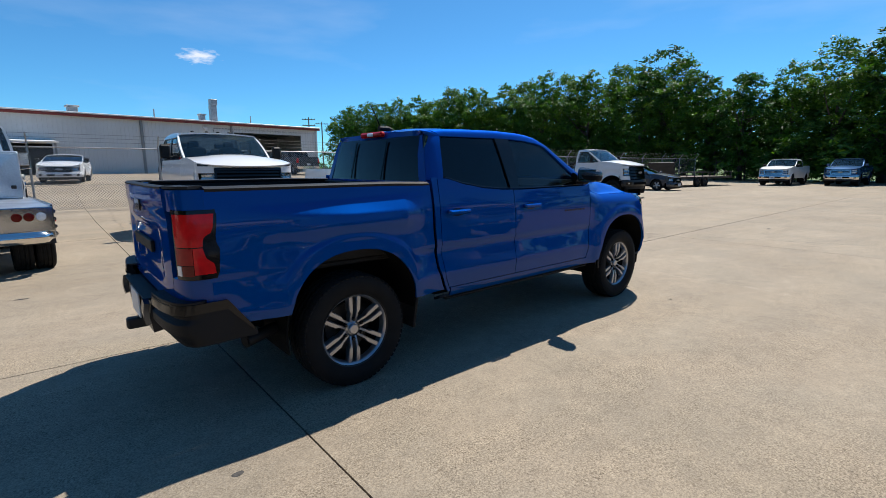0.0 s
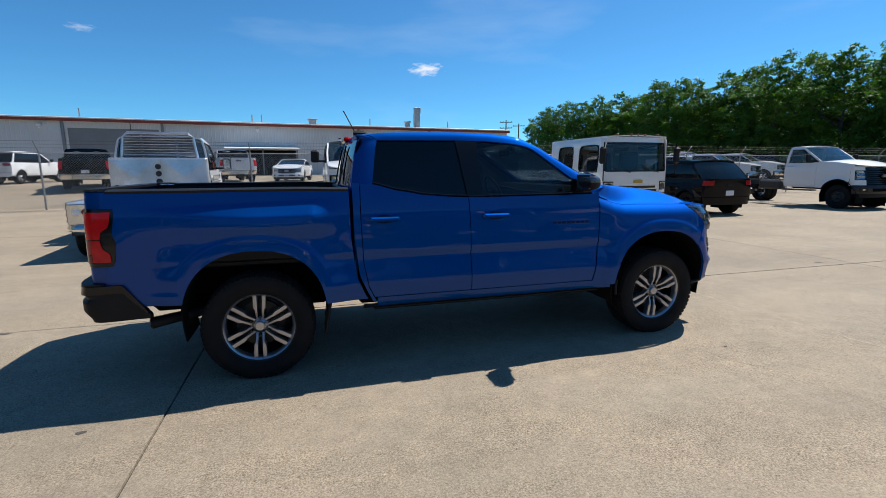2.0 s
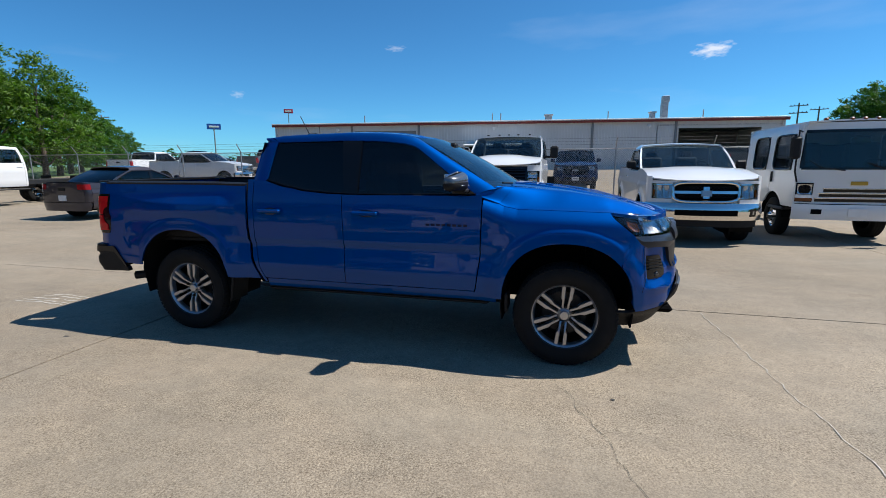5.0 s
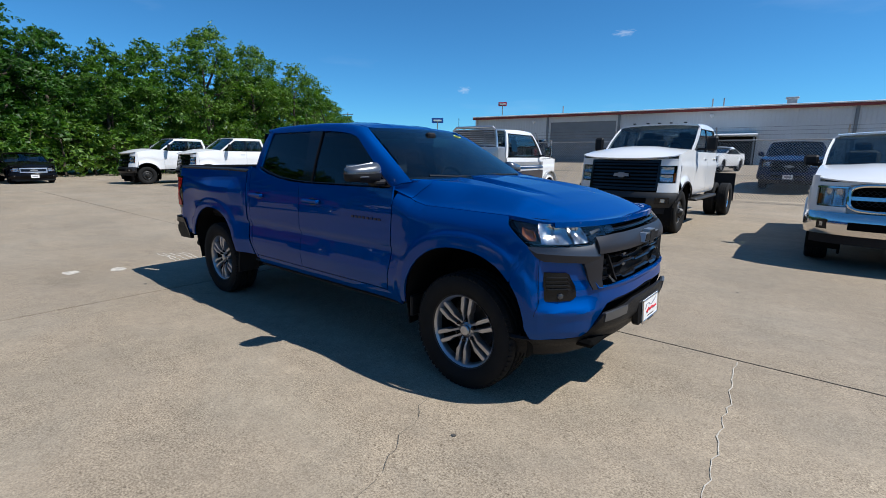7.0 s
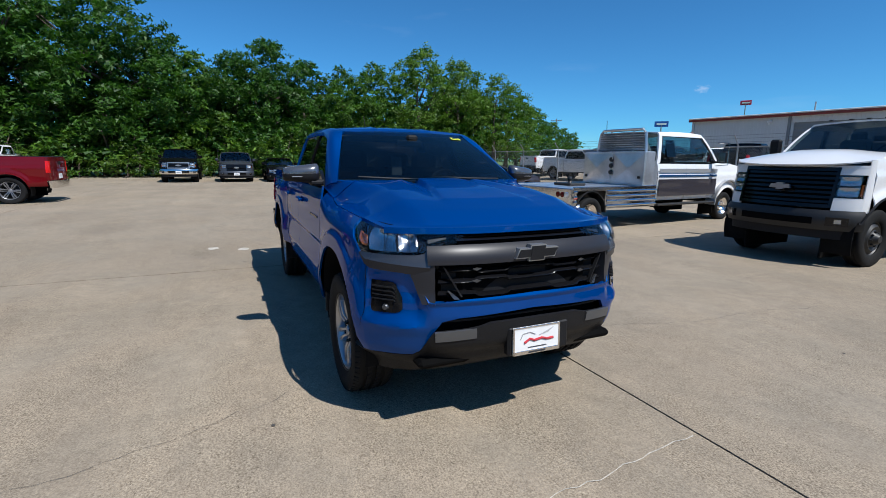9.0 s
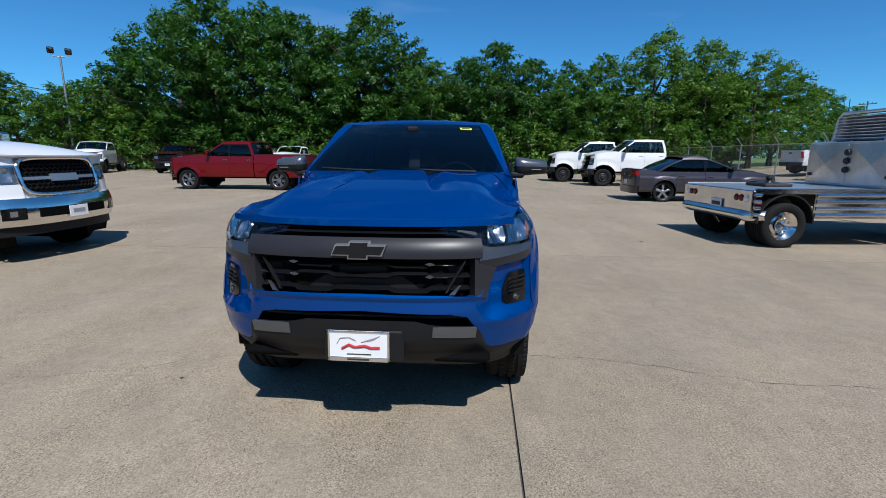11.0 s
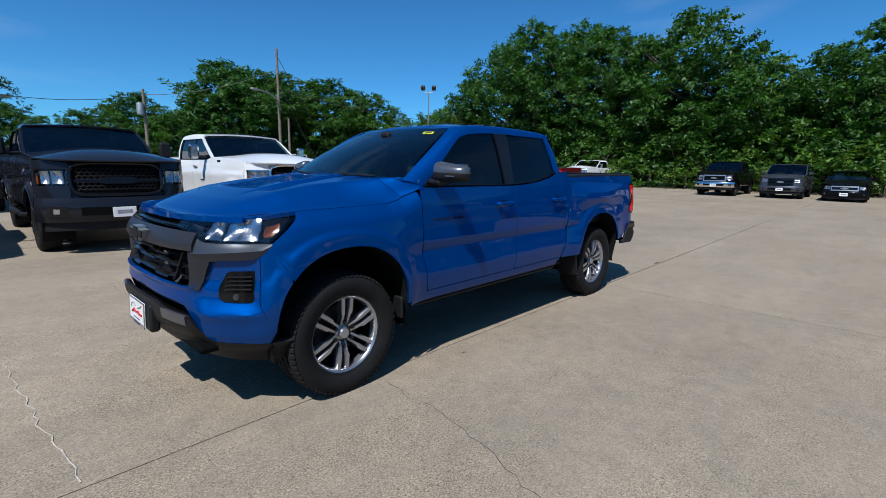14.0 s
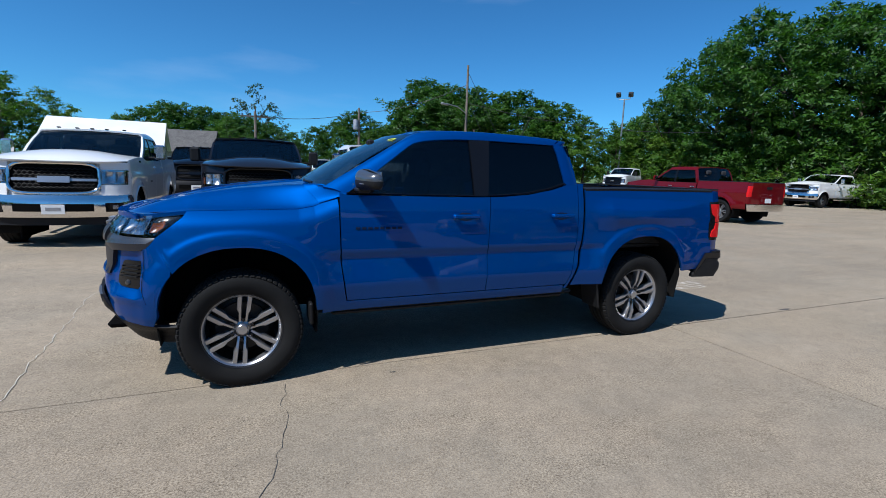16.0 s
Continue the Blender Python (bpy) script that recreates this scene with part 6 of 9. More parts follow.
both("skid_insert", lambda: Geo().patch(lambda u, v: nose(th_of(-lerp(0.352, 0.562, u)), lerp(lerp(0.566, 0.555, u), lerp(0.621, 0.608, u), v), 0.036), 8, 3, 0.014, flip=True), M["skid"], "grey satin skid insert")
# plate and its holder
tilt = pose(2.53, 0, 0.52, 0, -2.5, 0)
holder = part("plate_holder", Geo().box((0.0, 0.02, 0.0), (0.055, 0.40, 0.165), 0.012).moved(tilt), M["plastic"], hero)
plate = part("dealer_plate", Geo().box((0.034, -0.003, 0.0), (0.008, 0.308, 0.156), 0.003).moved(tilt), M["plate_white"], hero, "white dealer plate with a red script bar")
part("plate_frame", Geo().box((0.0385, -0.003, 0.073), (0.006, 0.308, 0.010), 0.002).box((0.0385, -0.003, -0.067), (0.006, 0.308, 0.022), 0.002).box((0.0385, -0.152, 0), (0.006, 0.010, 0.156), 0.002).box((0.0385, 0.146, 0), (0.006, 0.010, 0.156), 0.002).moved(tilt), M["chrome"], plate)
g = Geo()
g.tube([(0.0395, -0.085, -0.012), (0.0395, -0.05, 0.008), (0.0395, -0.02, -0.004), (0.0395, 0.03, 0.004), (0.0395, 0.06, -0.006), (0.0395, 0.105, -0.004)], 0.007, 6)
part("script_bar", g.moved(tilt), M["ink_red"], plate)
for k in range(6):
    part("drawn_line", Geo().tube([(0.0395, 0.01 + 0.012 * k, 0.022 + 0.004 * k), (0.0395, 0.075 + 0.006 * k, 0.036 + 0.004 * k)], 0.0022, 4).moved(tilt), M["ink_grey"], plate)
part("drawn_line", Geo().tube([(0.0395, -0.11, 0.012), (0.0395, -0.095, 0.04), (0.0395, -0.05, 0.046), (0.0395, -0.015, 0.03)], 0.0028, 5).moved(tilt), M["ink_grey"], plate)
part("small_print", Geo().box((0.0395, 0.0, -0.04), (0.003, 0.12, 0.004)).moved(tilt), M["ink"], plate)
part("small_print", Geo().box((0.042, -0.003, -0.067), (0.003, 0.11, 0.009)).moved(tilt), M["ink"], plate)

# ---- cab ----
def gy(z):
    return sharp_table([(1.24, 0.838), (1.30, 0.822), (1.36, 0.803), (1.50, 0.757), (1.64, 0.706), (1.69, 0.682), (1.74, 0.63)], z)
def roof_line(x):
    return sharp_table([(-0.93, 1.715), (-0.80, 1.742), (-0.5, 1.756), (-0.1, 1.762), (0.2, 1.752), (0.36, 1.735), (0.46, 1.712)], x)
crear = lambda z: sharp_table([(1.30, -0.988), (1.45, -0.962), (1.62, -0.925), (1.70, -0.895)], z)
wrear = lambda z: sharp_table([(1.36, -0.838), (1.40, -0.830), (1.62, -0.795), (1.69, -0.775)], z)
wmid0 = lambda z: sharp_table([(1.26, -0.105), (1.69, -0.165)], z)
wmid1 = lambda z: sharp_table([(1.26, 0.012), (1.69, 0.012)], z)


def window(xa, xb, inset, th, n=14):
    def fn(u, v):
        x0 = lerp(xa(1.45), xb(1.45), u)
        z = lerp(table(WIN, x0), sharp_table(WTOP, x0), v)
        x = lerp(xa(z), xb(z), u) if xb(1.4) < 0.5 else x0
        return (x, -(gy(z) - inset), z)
    return Geo().patch(fn, n, 8, th)


both("rear_side_window", lambda: window(wrear, wmid0, 0.014, 0.005), M["glass_dark"], parent=rear_doors)
both("front_side_window", lambda: window(wmid1, lambda z: 0.982, 0.014, 0.005, 26), M["glass_front"], parent=front_doors)
both("centre_pillar", lambda: Geo().patch(lambda u, v: (lambda z: (lerp(wmid0(z), wmid1(z), u), -(gy(z) + 0.001), z))(lerp(1.258, 1.695, v)), 4, 8, 0.03), M["gloss_black"])
both("rear_pillar", lambda: Geo().patch(lambda u, v: (lambda z: (lerp(crear(z), wrear(z), u), -(gy(z) - 0.03 * (1 - u) ** 3), z))(lerp(1.355, 1.692, v)), 8, 10, 0.03), BLUE)


def roof_side():
    """Roof rail and windscreen pillar in one sweep."""
    n = 40
    def lower(u):
        x = lerp(-0.775, 0.99, u)
        z = sharp_table(WTOP, x)
        return Vector((x, -gy(z), z))
    def upper(u):
        k = u * 1.0
        if k < 0.62:
            x = lerp(-0.90, 0.44, k / 0.62)
            return Vector((x, -lerp(0.585, 0.565, k / 0.62), roof_line(x) - 0.002))
        t = (k - 0.62) / 0.38
        return Vector((lerp(0.44, 1.135, t), -lerp(0.565, 0.775, t), lerp(roof_line(0.44), 1.312, t)))
    def fn(u, v):
        a, b = lower(u), upper(u)
        p = a.lerp(b, v)
        bulge = 0.030 * math.sin(math.pi * min(1, v)) * (1 if u < 0.62 else lerp(1, 0.45, (u - 0.62) / 0.38))
        return p + Vector((0.25 * bulge if u > 0.62 else 0, -bulge * 0.6, bulge * 0.8))
    return Geo().patch(fn, n, 8, 0.03, flip=False)


both("roof_rail", roof_side, BLUE)
both("roof_corner", lambda: Geo().patch(lambda u, v: (lambda a, b: a.lerp(b, v) + Vector((-0.02, -0.02, 0.02)) * math.sin(math.pi * v))(Vector((lerp(-0.893, -0.775, u), -(gy(1.69) - 0.03 * (1 - u) ** 3), 1.69)), Vector((lerp(-0.91, -0.90, u), -0.585, 1.722))), 5, 6, 0.03), BLUE)
both("window_trim", lambda: Geo().tube([(x, -(gy(table(WIN, x)) + 0.002), table(WIN, x) + 0.004) for x in [lerp(-0.83, 0.985, i / 30) for i in range(31)]], 0.006, 6), M["gloss_black"])
both("bright_trim", lambda: Geo().tube([(x, -(gy(table(WIN, x)) + 0.006), table(WIN, x) - 0.004) for x in [lerp(-0.84, -0.32, i / 14) for i in range(15)]], 0.0035, 5), M["gloss_black"])


def roof_skin(u, v):
    t = 2 * v - 1
    x = lerp(-0.905 + 0.0 * t, 0.445 + 0.045 * (1 - t * t), u)
    w = lerp(0.588, 0.567, u)
    return (x, t * w, roof_line(min(x, 0.46)) + 0.028 * (1 - t * t) * math.sin(math.pi * min(1.0, 0.25 + 0.6 * u)) - (0.012 * (1 - t * t) if u > 0.95 else 0) + 0.006 * smooth01((0.04 - abs(abs(t) - 0.45)) / 0.03))


part("roof", Geo().patch(roof_skin, 30, 40, 0.025), BLUE, hero)


def windscreen(u, v):
    t = 2 * u - 1
    yb, yt = 0.765, 0.557
    xb, xt = 1.125 + 0.115 * (1 - t * t), 0.45 + 0.045 * (1 - t * t)
    zb, zt = 1.308 + 0.014 * (1 - t * t), 1.706 + 0.018 * (1 - t * t)
    k = v
    return (lerp(xb, xt, k), t * lerp(yb, yt, k), lerp(zb, zt, k) + 0.022 * math.sin(math.pi * k))


part("windscreen", Geo().patch(windscreen, 20, 12, 0.006), M["glass_hero_ws"] if "glass_hero_ws" in M else M["glass_ws"], hero)
part("cowl", Geo().patch(lambda u, v: (lerp(1.02, 1.20, v), lerp(-0.68, 0.68, u), 1.288), 12, 2, 0.02, flip=False), M["plastic"], hero)
for y0, y1 in ((0.55, -0.02), (-0.1, -0.62)):
    part("wiper", Geo().tube([(1.18, y0, 1.335), (1.205, (y0 + y1) / 2, 1.340), (1.16, y1, 1.352)], 0.008, 6), M["plastic"], hero)
part("windscreen_sticker", Geo().patch(lambda u, v: Vector(windscreen(lerp(0.845, 0.93, u), lerp(0.845, 0.895, v))) + Vector((0.004, 0, 0.004)), 3, 2, 0.001), M["yellow"], hero, "yellow stock sticker with dark print")
part("sticker_print", Geo().patch(lambda u, v: Vector(windscreen(lerp(0.858, 0.918, u), lerp(0.862, 0.880, v))) + Vector((0.0065, 0, 0.0065)), 3, 2, 0.001), M["ink"], hero)
part("mirror_mount", Geo().box((0.62, 0.0, 1.665), (0.06, 0.10, 0.05), 0.015), M["plastic"], hero)
part("inner_mirror", Geo().box((0.55, 0.0, 1.62), (0.03, 0.24, 0.065), 0.02), M["plastic"], hero)
part("window_paper", Geo().box((0.30, -0.03, 1.42), (0.004, 0.10, 0.17), 0.001, pose(0, 0, 0, 0, -8, 0)), M["interior_grey"], hero)
# back of the cab with its window
def back_skin(za, zb, ya, yb, d, nv=4):
    def fn(u, v):
        z = lerp(za, zb, v)
        y = lerp(ya, yb, u)
        return (crear(z) - d - 0.05 * (1 - (y / 0.8) ** 2), y, z)
    return Geo().patch(fn, 12, nv, 0.02, flip=True)
part("cab_back", back_skin(0.55, 1.345, -0.83, 0.83, 0.0, 6), BLUE, hero)
part("cab_back_header", Geo().patch(lambda u, v: (lerp(crear(1.685) - 0.0, -0.915, v) - 0.05 * (1 - (2 * u - 1) ** 2) * (1 - 0.6 * v), (2 * u - 1) * lerp(0.655, 0.588, v), lerp(1.685, 1.73, v)), 14, 3, 0.02, flip=True), BLUE, hero)
part("cab_back_pillar", Geo().patch(lambda u, v: (lambda z: (crear(z) - 0.004 - 0.05 * (1 - (lerp(0.70, gy(z) - 0.03, u) / 0.8) ** 2), -lerp(0.70 - (z - 1.35) * 0.3, gy(z) - 0.032, u), z))(lerp(1.345, 1.69, v)), 3, 6, 0.02), BLUE, hero)
part("cab_back_pillar", Geo().patch(lambda u, v: (lambda z: (crear(z) - 0.004 - 0.05 * (1 - (lerp(0.70, gy(z) - 0.03, u) / 0.8) ** 2), lerp(0.70 - (z - 1.35) * 0.3, gy(z) - 0.032, u), z))(lerp(1.345, 1.69, v)), 3, 6, 0.02, flip=True), BLUE, hero)
part("rear_window", back_skin(1.345, 1.69, -0.69, 0.69, -0.002, 6), M["glass_dark"], hero)
for y in (-0.24, 0.24):
    part("window_divider", Geo().box((-1.005, y, 1.51), (0.012, 0.018, 0.32), 0.004, pose(0, 0, 0, 0, 13)), M["gloss_black"], hero)
brake = part("high_brake_light", Geo().box((-0.955, 0.0, 1.722), (0.05, 0.34, 0.045), 0.014), M["lens_red"], hero, "red high brake light")
part("cargo_lamp", Geo().box((-0.972, 0.0, 1.722), (0.024, 0.10, 0.03), 0.008), M["lamp_white"], brake)
part("antenna", Geo().tube([(-0.74, 0.0, 1.772), (-0.80, 0.0, 1.784), (-0.885, 0.0, 1.784)], [0.012, 0.024, 0.020], 8).tube([(-0.868, 0.0, 1.790), (-0.962, 0.0, 1.972)], 0.0045, 6), M["plastic"], hero)

# handles, badges, mirrors
def handle(x):
    g = Geo()
    y = -flank(x, 1.115)
    g.box((x, y - 0.034, 1.115), (0.215, 0.022, 0.034), 0.010)
    g.box((x + 0.085, y - 0.014, 1.115), (0.045, 0.030, 0.032), 0.008)
    g.box((x - 0.085, y - 0.014, 1.115), (0.045, 0.030, 0.032), 0.008)
    return g
# flat darker patch on the door paints the shade of the handle recess
def cup(x):
    return Geo().patch(lambda u, v: (x + lerp(-0.075, 0.075, u), -(flank(x, 1.112) + 0.003), 1.112 + lerp(-0.030, 0.030, v) * math.sqrt(max(0.05, 1 - (2 * u - 1) ** 2))), 10, 2, 0.004)
both("handle_cup", lambda: cup(-0.765), M["navy"], parent=rear_doors)
both("handle_cup", lambda: cup(0.105), M["navy"], parent=front_doors)
both("door_handle", lambda: handle(-0.765), BLUE, parent=rear_doors)
both("door_handle", lambda: handle(0.105), BLUE, parent=front_doors)
for k in range(8):
    xk = 0.62 + k * 0.0425
    both("badge_bar", lambda: Geo().box((xk, -(flank(xk, 1.038) + 0.003), 1.038), (0.030, 0.004, 0.017), 0.001), M["navy"], parent=front_doors)
part("fuel_door", Geo().patch(lambda u, v: (lambda x, z: (x, flank(x, z) + 0.003, z))(lerp(-1.33, -1.14, u), lerp(0.985, 1.175, v)), 4, 4, 0.004, flip=True), BLUE, hero)


def mirror_shell(lo, hi, grow=0.0):
    """A wedge that tapers to a blunt point outwards, between two fractions of its height."""
    def fn(u, v):
        a = 2 * math.pi * u
        c, d = math.cos(a), math.sin(a)
        t = lerp(lo, hi, v)
        cy = -0.985 - 0.125 * math.copysign(abs(c) ** 0.62, c)
        out = max(0.0, min(1.0, (-cy - 0.86) / 0.25))
        fat = (1 - abs(2 * t - 1) ** 3.2) ** 0.42
        depth = lerp(0.088, 0.062, out) * max(0.08, fat)
        x = 0.868 + depth * (abs(d) ** 0.7 if d > 0 else -0.62 * abs(d) ** 0.5) - 0.035 * out - grow * 0
        z = lerp(1.294, lerp(1.440, 1.406, out), t) + 0.022 * out * (1 - t)
        return (x, -0.985 + (cy + 0.985) * lerp(0.86, 1.0, fat), z)
    return Geo().patch(fn, 36, 7, 0.006, flip=True)
mirrors = both("door_mirror", lambda: mirror_shell(0.52, 0.985), M["mirror_cap"], "grey satin door mirror on a black foot")
both("mirror_base", lambda: mirror_shell(0.02, 0.515), M["plastic"], parent=mirrors)
both("mirror_foot", lambda: Geo().box((0.885, -0.872, 1.300), (0.10, 0.12, 0.045), 0.016), M["plastic"], parent=mirrors)
both("mirror_sail", lambda: Geo().prism([(0.80, 1.272), (0.985, 1.272), (0.83, 1.385), (0.80, 1.39)], -0.838, -0.815, "y"), M["gloss_black"], parent=mirrors)
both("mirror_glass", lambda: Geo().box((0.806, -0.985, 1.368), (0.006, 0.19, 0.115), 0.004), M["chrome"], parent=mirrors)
both("mirror_signal", lambda: Geo().box((0.925, -0.99, 1.345), (0.012, 0.14, 0.006), 0.002), M["satin"], parent=mirrors)

# ---- bed and tail ----
def tail(t, z, d=0.0):
    """Rear end: t from -1 (right) to 1 (left)."""
    w_ = flank(-2.52, z) + d * 0.4
    a = abs(t)
    return (-2.52 - (0.18 + d) * max(0.0, 1 - a ** TAIL) ** (1 / TAIL), t * w_, z)
def tband(t0, t1, za, zb, d, n=12, k=6, th=0.02):
    zl = za if callable(za) else (lambda t: za)
    zh = zb if callable(zb) else (lambda t: zb)
    return Geo().patch(lambda u, v: (lambda t: tail(t, lerp(zl(t), zh(t), v), d))(lerp(t0, t1, u)), n, k, th, flip=True)
gate = part("tailgate", Geo().patch(lambda u, v: (lambda t, z: tail(t, z, 0.012 * smooth01((z - 1.18) / 0.08) - 0.012 * smooth01((z - 0.80) / 0.04) * (1 - smooth01((z - 1.10) / 0.04)) * smooth01((0.62 - abs(t)) / 0.05)))(lerp(-0.80, 0.80, u), lerp(0.72, 1.345, v)), 24, 24, 0.04, flip=True), BLUE, hero)
part("gate_cap", Geo().patch(lambda u, v: (lambda t: (tail(t, 1.34)[0] - 0.014 + 0.075 * v, tail(t, 1.34)[1], 1.352 + 0.006 * math.sin(math.pi * v)))(lerp(0.80, -0.80, u)), 14, 3, 0.02, flip=False), M["plastic"], gate)
part("gate_handle", tband(-0.10, 0.10, 1.19, 1.26, 0.020, 4, 2, 0.01), M["gloss_black"], gate)
part("gate_letters", Geo().box((-2.7, 0.0, 0.99), (0.02, 0.62, 0.07), 0.004), M["plastic"], gate, "dark bar of stamped lettering")
def corner(phi, z, d=0.0):
    """The rear corner on the right-hand side: phi from 0 at the side to 90 straight behind."""
    a = radians(max(0.0, phi))
    back = -min(0.0, phi) * 0.006
    return (-2.52 + back - (0.18 + d) * math.sin(a) ** (2 / TAIL), -(flank(-2.52, z) + d * (0.4 + 0.6 * math.cos(a))) * math.cos(a) ** (2 / TAIL), z)
def lamp_edge(z):
    return sharp_table([(0.88, -3), (0.90, -5), (1.03, -7), (1.06, -4.5), (1.10, -4.5), (1.15, -6), (1.20, -7), (1.24, -6)], z)
def tail_piece(pa, pb, za, zb, d, n=10, k=10, th=0.012):
    fa = pa if callable(pa) else (lambda z: pa)
    fb = pb if callable(pb) else (lambda z: pb)
    return Geo().patch(lambda u, v: (lambda z: corner(lerp(fa(z), fb(z), u), z, d))(lerp(za, zb, v)), n, k, th, flip=True)
rearlamps = both("tail_light", lambda: tail_piece(lamp_edge, 41, 0.872, 1.236, 0.004, 12, 24, 0.03), M["gloss_black"], "red tail light with a black notched housing")
def red_edge(z):
    return sharp_table([(0.89, -2), (0.94, -1.5), (0.985, 1.0), (1.04, 2.2), (1.09, 1.5), (1.14, -2.5), (1.215, -4.5)], z)
both("red_lens", lambda: tail_piece(red_edge, 38, 1.045, 1.215, 0.009, 10, 12), M["lens_red"], parent=rearlamps)
both("red_lens", lambda: tail_piece(12, 38, 0.95, 1.040, 0.009, 8, 6), M["lens_mid_red"], parent=rearlamps)
both("red_lens", lambda: tail_piece(12, 30, 0.893, 0.946, 0.009, 8, 4), M["lens_dark_red"], parent=rearlamps)
both("red_lens", lambda: tail_piece(red_edge, 11, 0.900, 1.040, 0.012, 8, 10), M["lens_red"], parent=rearlamps)
both("reverse_lens", lambda: tail_piece(31, 38, 0.893, 0.945, 0.009, 4, 4), M["lamp_white"], parent=rearlamps)
both("tail_corner_top", lambda: tband(-1.0, -0.805, 1.225, 1.338, 0.0, 10, 4), BLUE)
both("tail_corner_low", lambda: tband(-1.0, -0.805, 0.70, 0.868, 0.0, 10, 4), BLUE)
part("bumper_gap", tband(-0.99, 0.99, 0.50, 0.74, -0.03, 20, 2), M["shade_black"], hero)
# rear bumper: black corner steps joined by a black beam
def bump_path(u, d):
    """Round the corner: along the side at first, then across the back."""
    if u < 0.25:
        x = lerp(-2.32, -2.52, u / 0.25)
        return (x, -(flank(max(x, -2.51), 0.66) + lerp(0.004, 0.010, u / 0.25)))
    a = radians(74 * (u - 0.25) / 0.75)
    g = d * smooth01((u - 0.25) / 0.2)
    return (-2.52 - (0.18 + g) * math.sin(a) ** (2 / TAIL), -(flank(-2.51, 0.66) + 0.010 + 0.25 * g) * math.cos(a) ** (2 / TAIL))
def corner_top(u):
    return lerp(0.545, 0.748, min(1.0, u / 0.18))
def corner_low(u):
    return lerp(0.518, 0.512, min(1.0, u / 0.3)) + 0.03 * max(0.0, (u - 0.6) / 0.4)
def bump_corner():
    def fn(u, v):
        d = 0.072 * (0.30 + 0.70 * smooth01(v / 0.35)) - 0.030 * smooth01((v - 0.55) / 0.12) + 0.026 * smooth01((v - 0.70) / 0.08)
        x, y = bump_path(u, d)
        return (x, y, lerp(corner_low(u), corner_top(u) - 0.004, v))
    return Geo().patch(fn, 44, 18, 0.04, flip=True)
bcorners = both("rear_bumper_corner", bump_corner, M["plastic"], "black rear bumper corner step", sharp=24)
def corner_lip():
    def fn(u, v):
        k = lerp(0.02, 1.0, u)
        x, y = bump_path(k, 0.076 - 0.012 * v)
        return (x, y - 0.004, corner_top(k) - lerp(0.052, 0.0, v) * min(1.0, (k + 0.05) / 0.2))
    return Geo().patch(fn, 36, 3, 0.02, flip=True)
both("corner_lip", corner_lip, M["gloss_black"], parent=bcorners)
def step_top():
    def fn(u, v):
        k = lerp(0.30, 1.0, u)
        xo, yo = bump_path(k, 0.066)
        xi, yi = bump_path(k, -0.03)
        return (lerp(xo, xi + 0.02, v), lerp(yo, yi + 0.03, v), corner_top(k) + 0.001)
    return Geo().patch(fn, 24, 2, 0.012)
both("corner_step", step_top, M["plastic"], parent=bcorners)
both("corner_chamfer", lambda: Geo().patch(lambda u, v: (-2.768 - 0.008 * math.sin(math.pi * v), -lerp(0.40, 0.46, u), lerp(0.58, 0.70, v) - 0.02 * u), 3, 5, 0.03, flip=True), M["satin_dark"], "grey satin bumper chamfer", parent=bcorners)
part("rear_bumper", Geo().patch(lambda u, v: (lambda p: (p[0], p[1], lerp(0.50, 0.69, v)))(tail(lerp(-0.48, 0.48, u), 0.62, 0.062 + 0.01 * math.sin(math.pi * v))), 14, 5, 0.05, flip=True), M["grey_plastic"], hero)
part("bumper_top", Geo().box((-2.74, 0, 0.694), (0.10, 0.8, 0.012), 0.004), M["plastic"], hero)
part("rear_plate", Geo().box((-2.785, 0.0, 0.60), (0.01, 0.31, 0.155), 0.003), M["plate_white"], hero)
part("hitch", Geo().box((-2.74, 0, 0.46), (0.22, 0.07, 0.07), 0.01), M["frame_black"], hero)
part("exhaust_pipe", Geo().tube([(-1.4, -0.60, 0.50), (-2.0, -0.66, 0.48), (-2.2, -0.74, 0.465), (-2.36, -0.80, 0.45)], [0.032, 0.032, 0.036, 0.04], 14).tube([(-2.36, -0.80, 0.45), (-2.365, -0.802, 0.45)], [0.03, 0.03], 10), M["plastic"], hero)
# bed
zf = 0.84
both("bed_wall", lambda: Geo().box((-1.82, -0.765, (zf + 1.33) / 2), (1.62, 0.04, 1.33 - zf), 0.01), M["plastic"])
part("bed_floor", Geo().box((-1.82, 0, zf - 0.02), (1.62, 1.5, 0.04), 0.01), M["plastic"], hero)
for i in range(7):
    part("bed_rib", Geo().box((-1.82, -0.6 + 0.2 * i, zf + 0.008), (1.55, 0.07, 0.016), 0.006), M["plastic"], hero)
part("bed_front", Geo().box((-1.035, 0, 1.08), (0.03, 1.66, 0.5), 0.01), M["plastic"], hero)
both("bed_rail_cap", lambda: Geo().patch(lambda u, v: (lambda x: (x, -lerp(0.745, flank(max(x, -2.51), 1.33) + 0.006, v), 1.342 + 0.012 * math.sin(math.pi * (0.2 + 0.8 * v)) - 0.008 * smooth01((x + 1.4) / 0.4)))(lerp(-2.52, -1.015, u)), 20, 5, 0.016, flip=True), M["plastic"])
both("bed_corner_cap", lambda: Geo().patch(lambda u, v: (lambda p: (p[0] + 0.09 * (1 - v), p[1] * lerp(0.9, 1.0, v), 1.344))(tail(lerp(-0.995, -0.80, u), 1.335, 0.006)), 8, 3, 0.014, flip=True), M["plastic"])
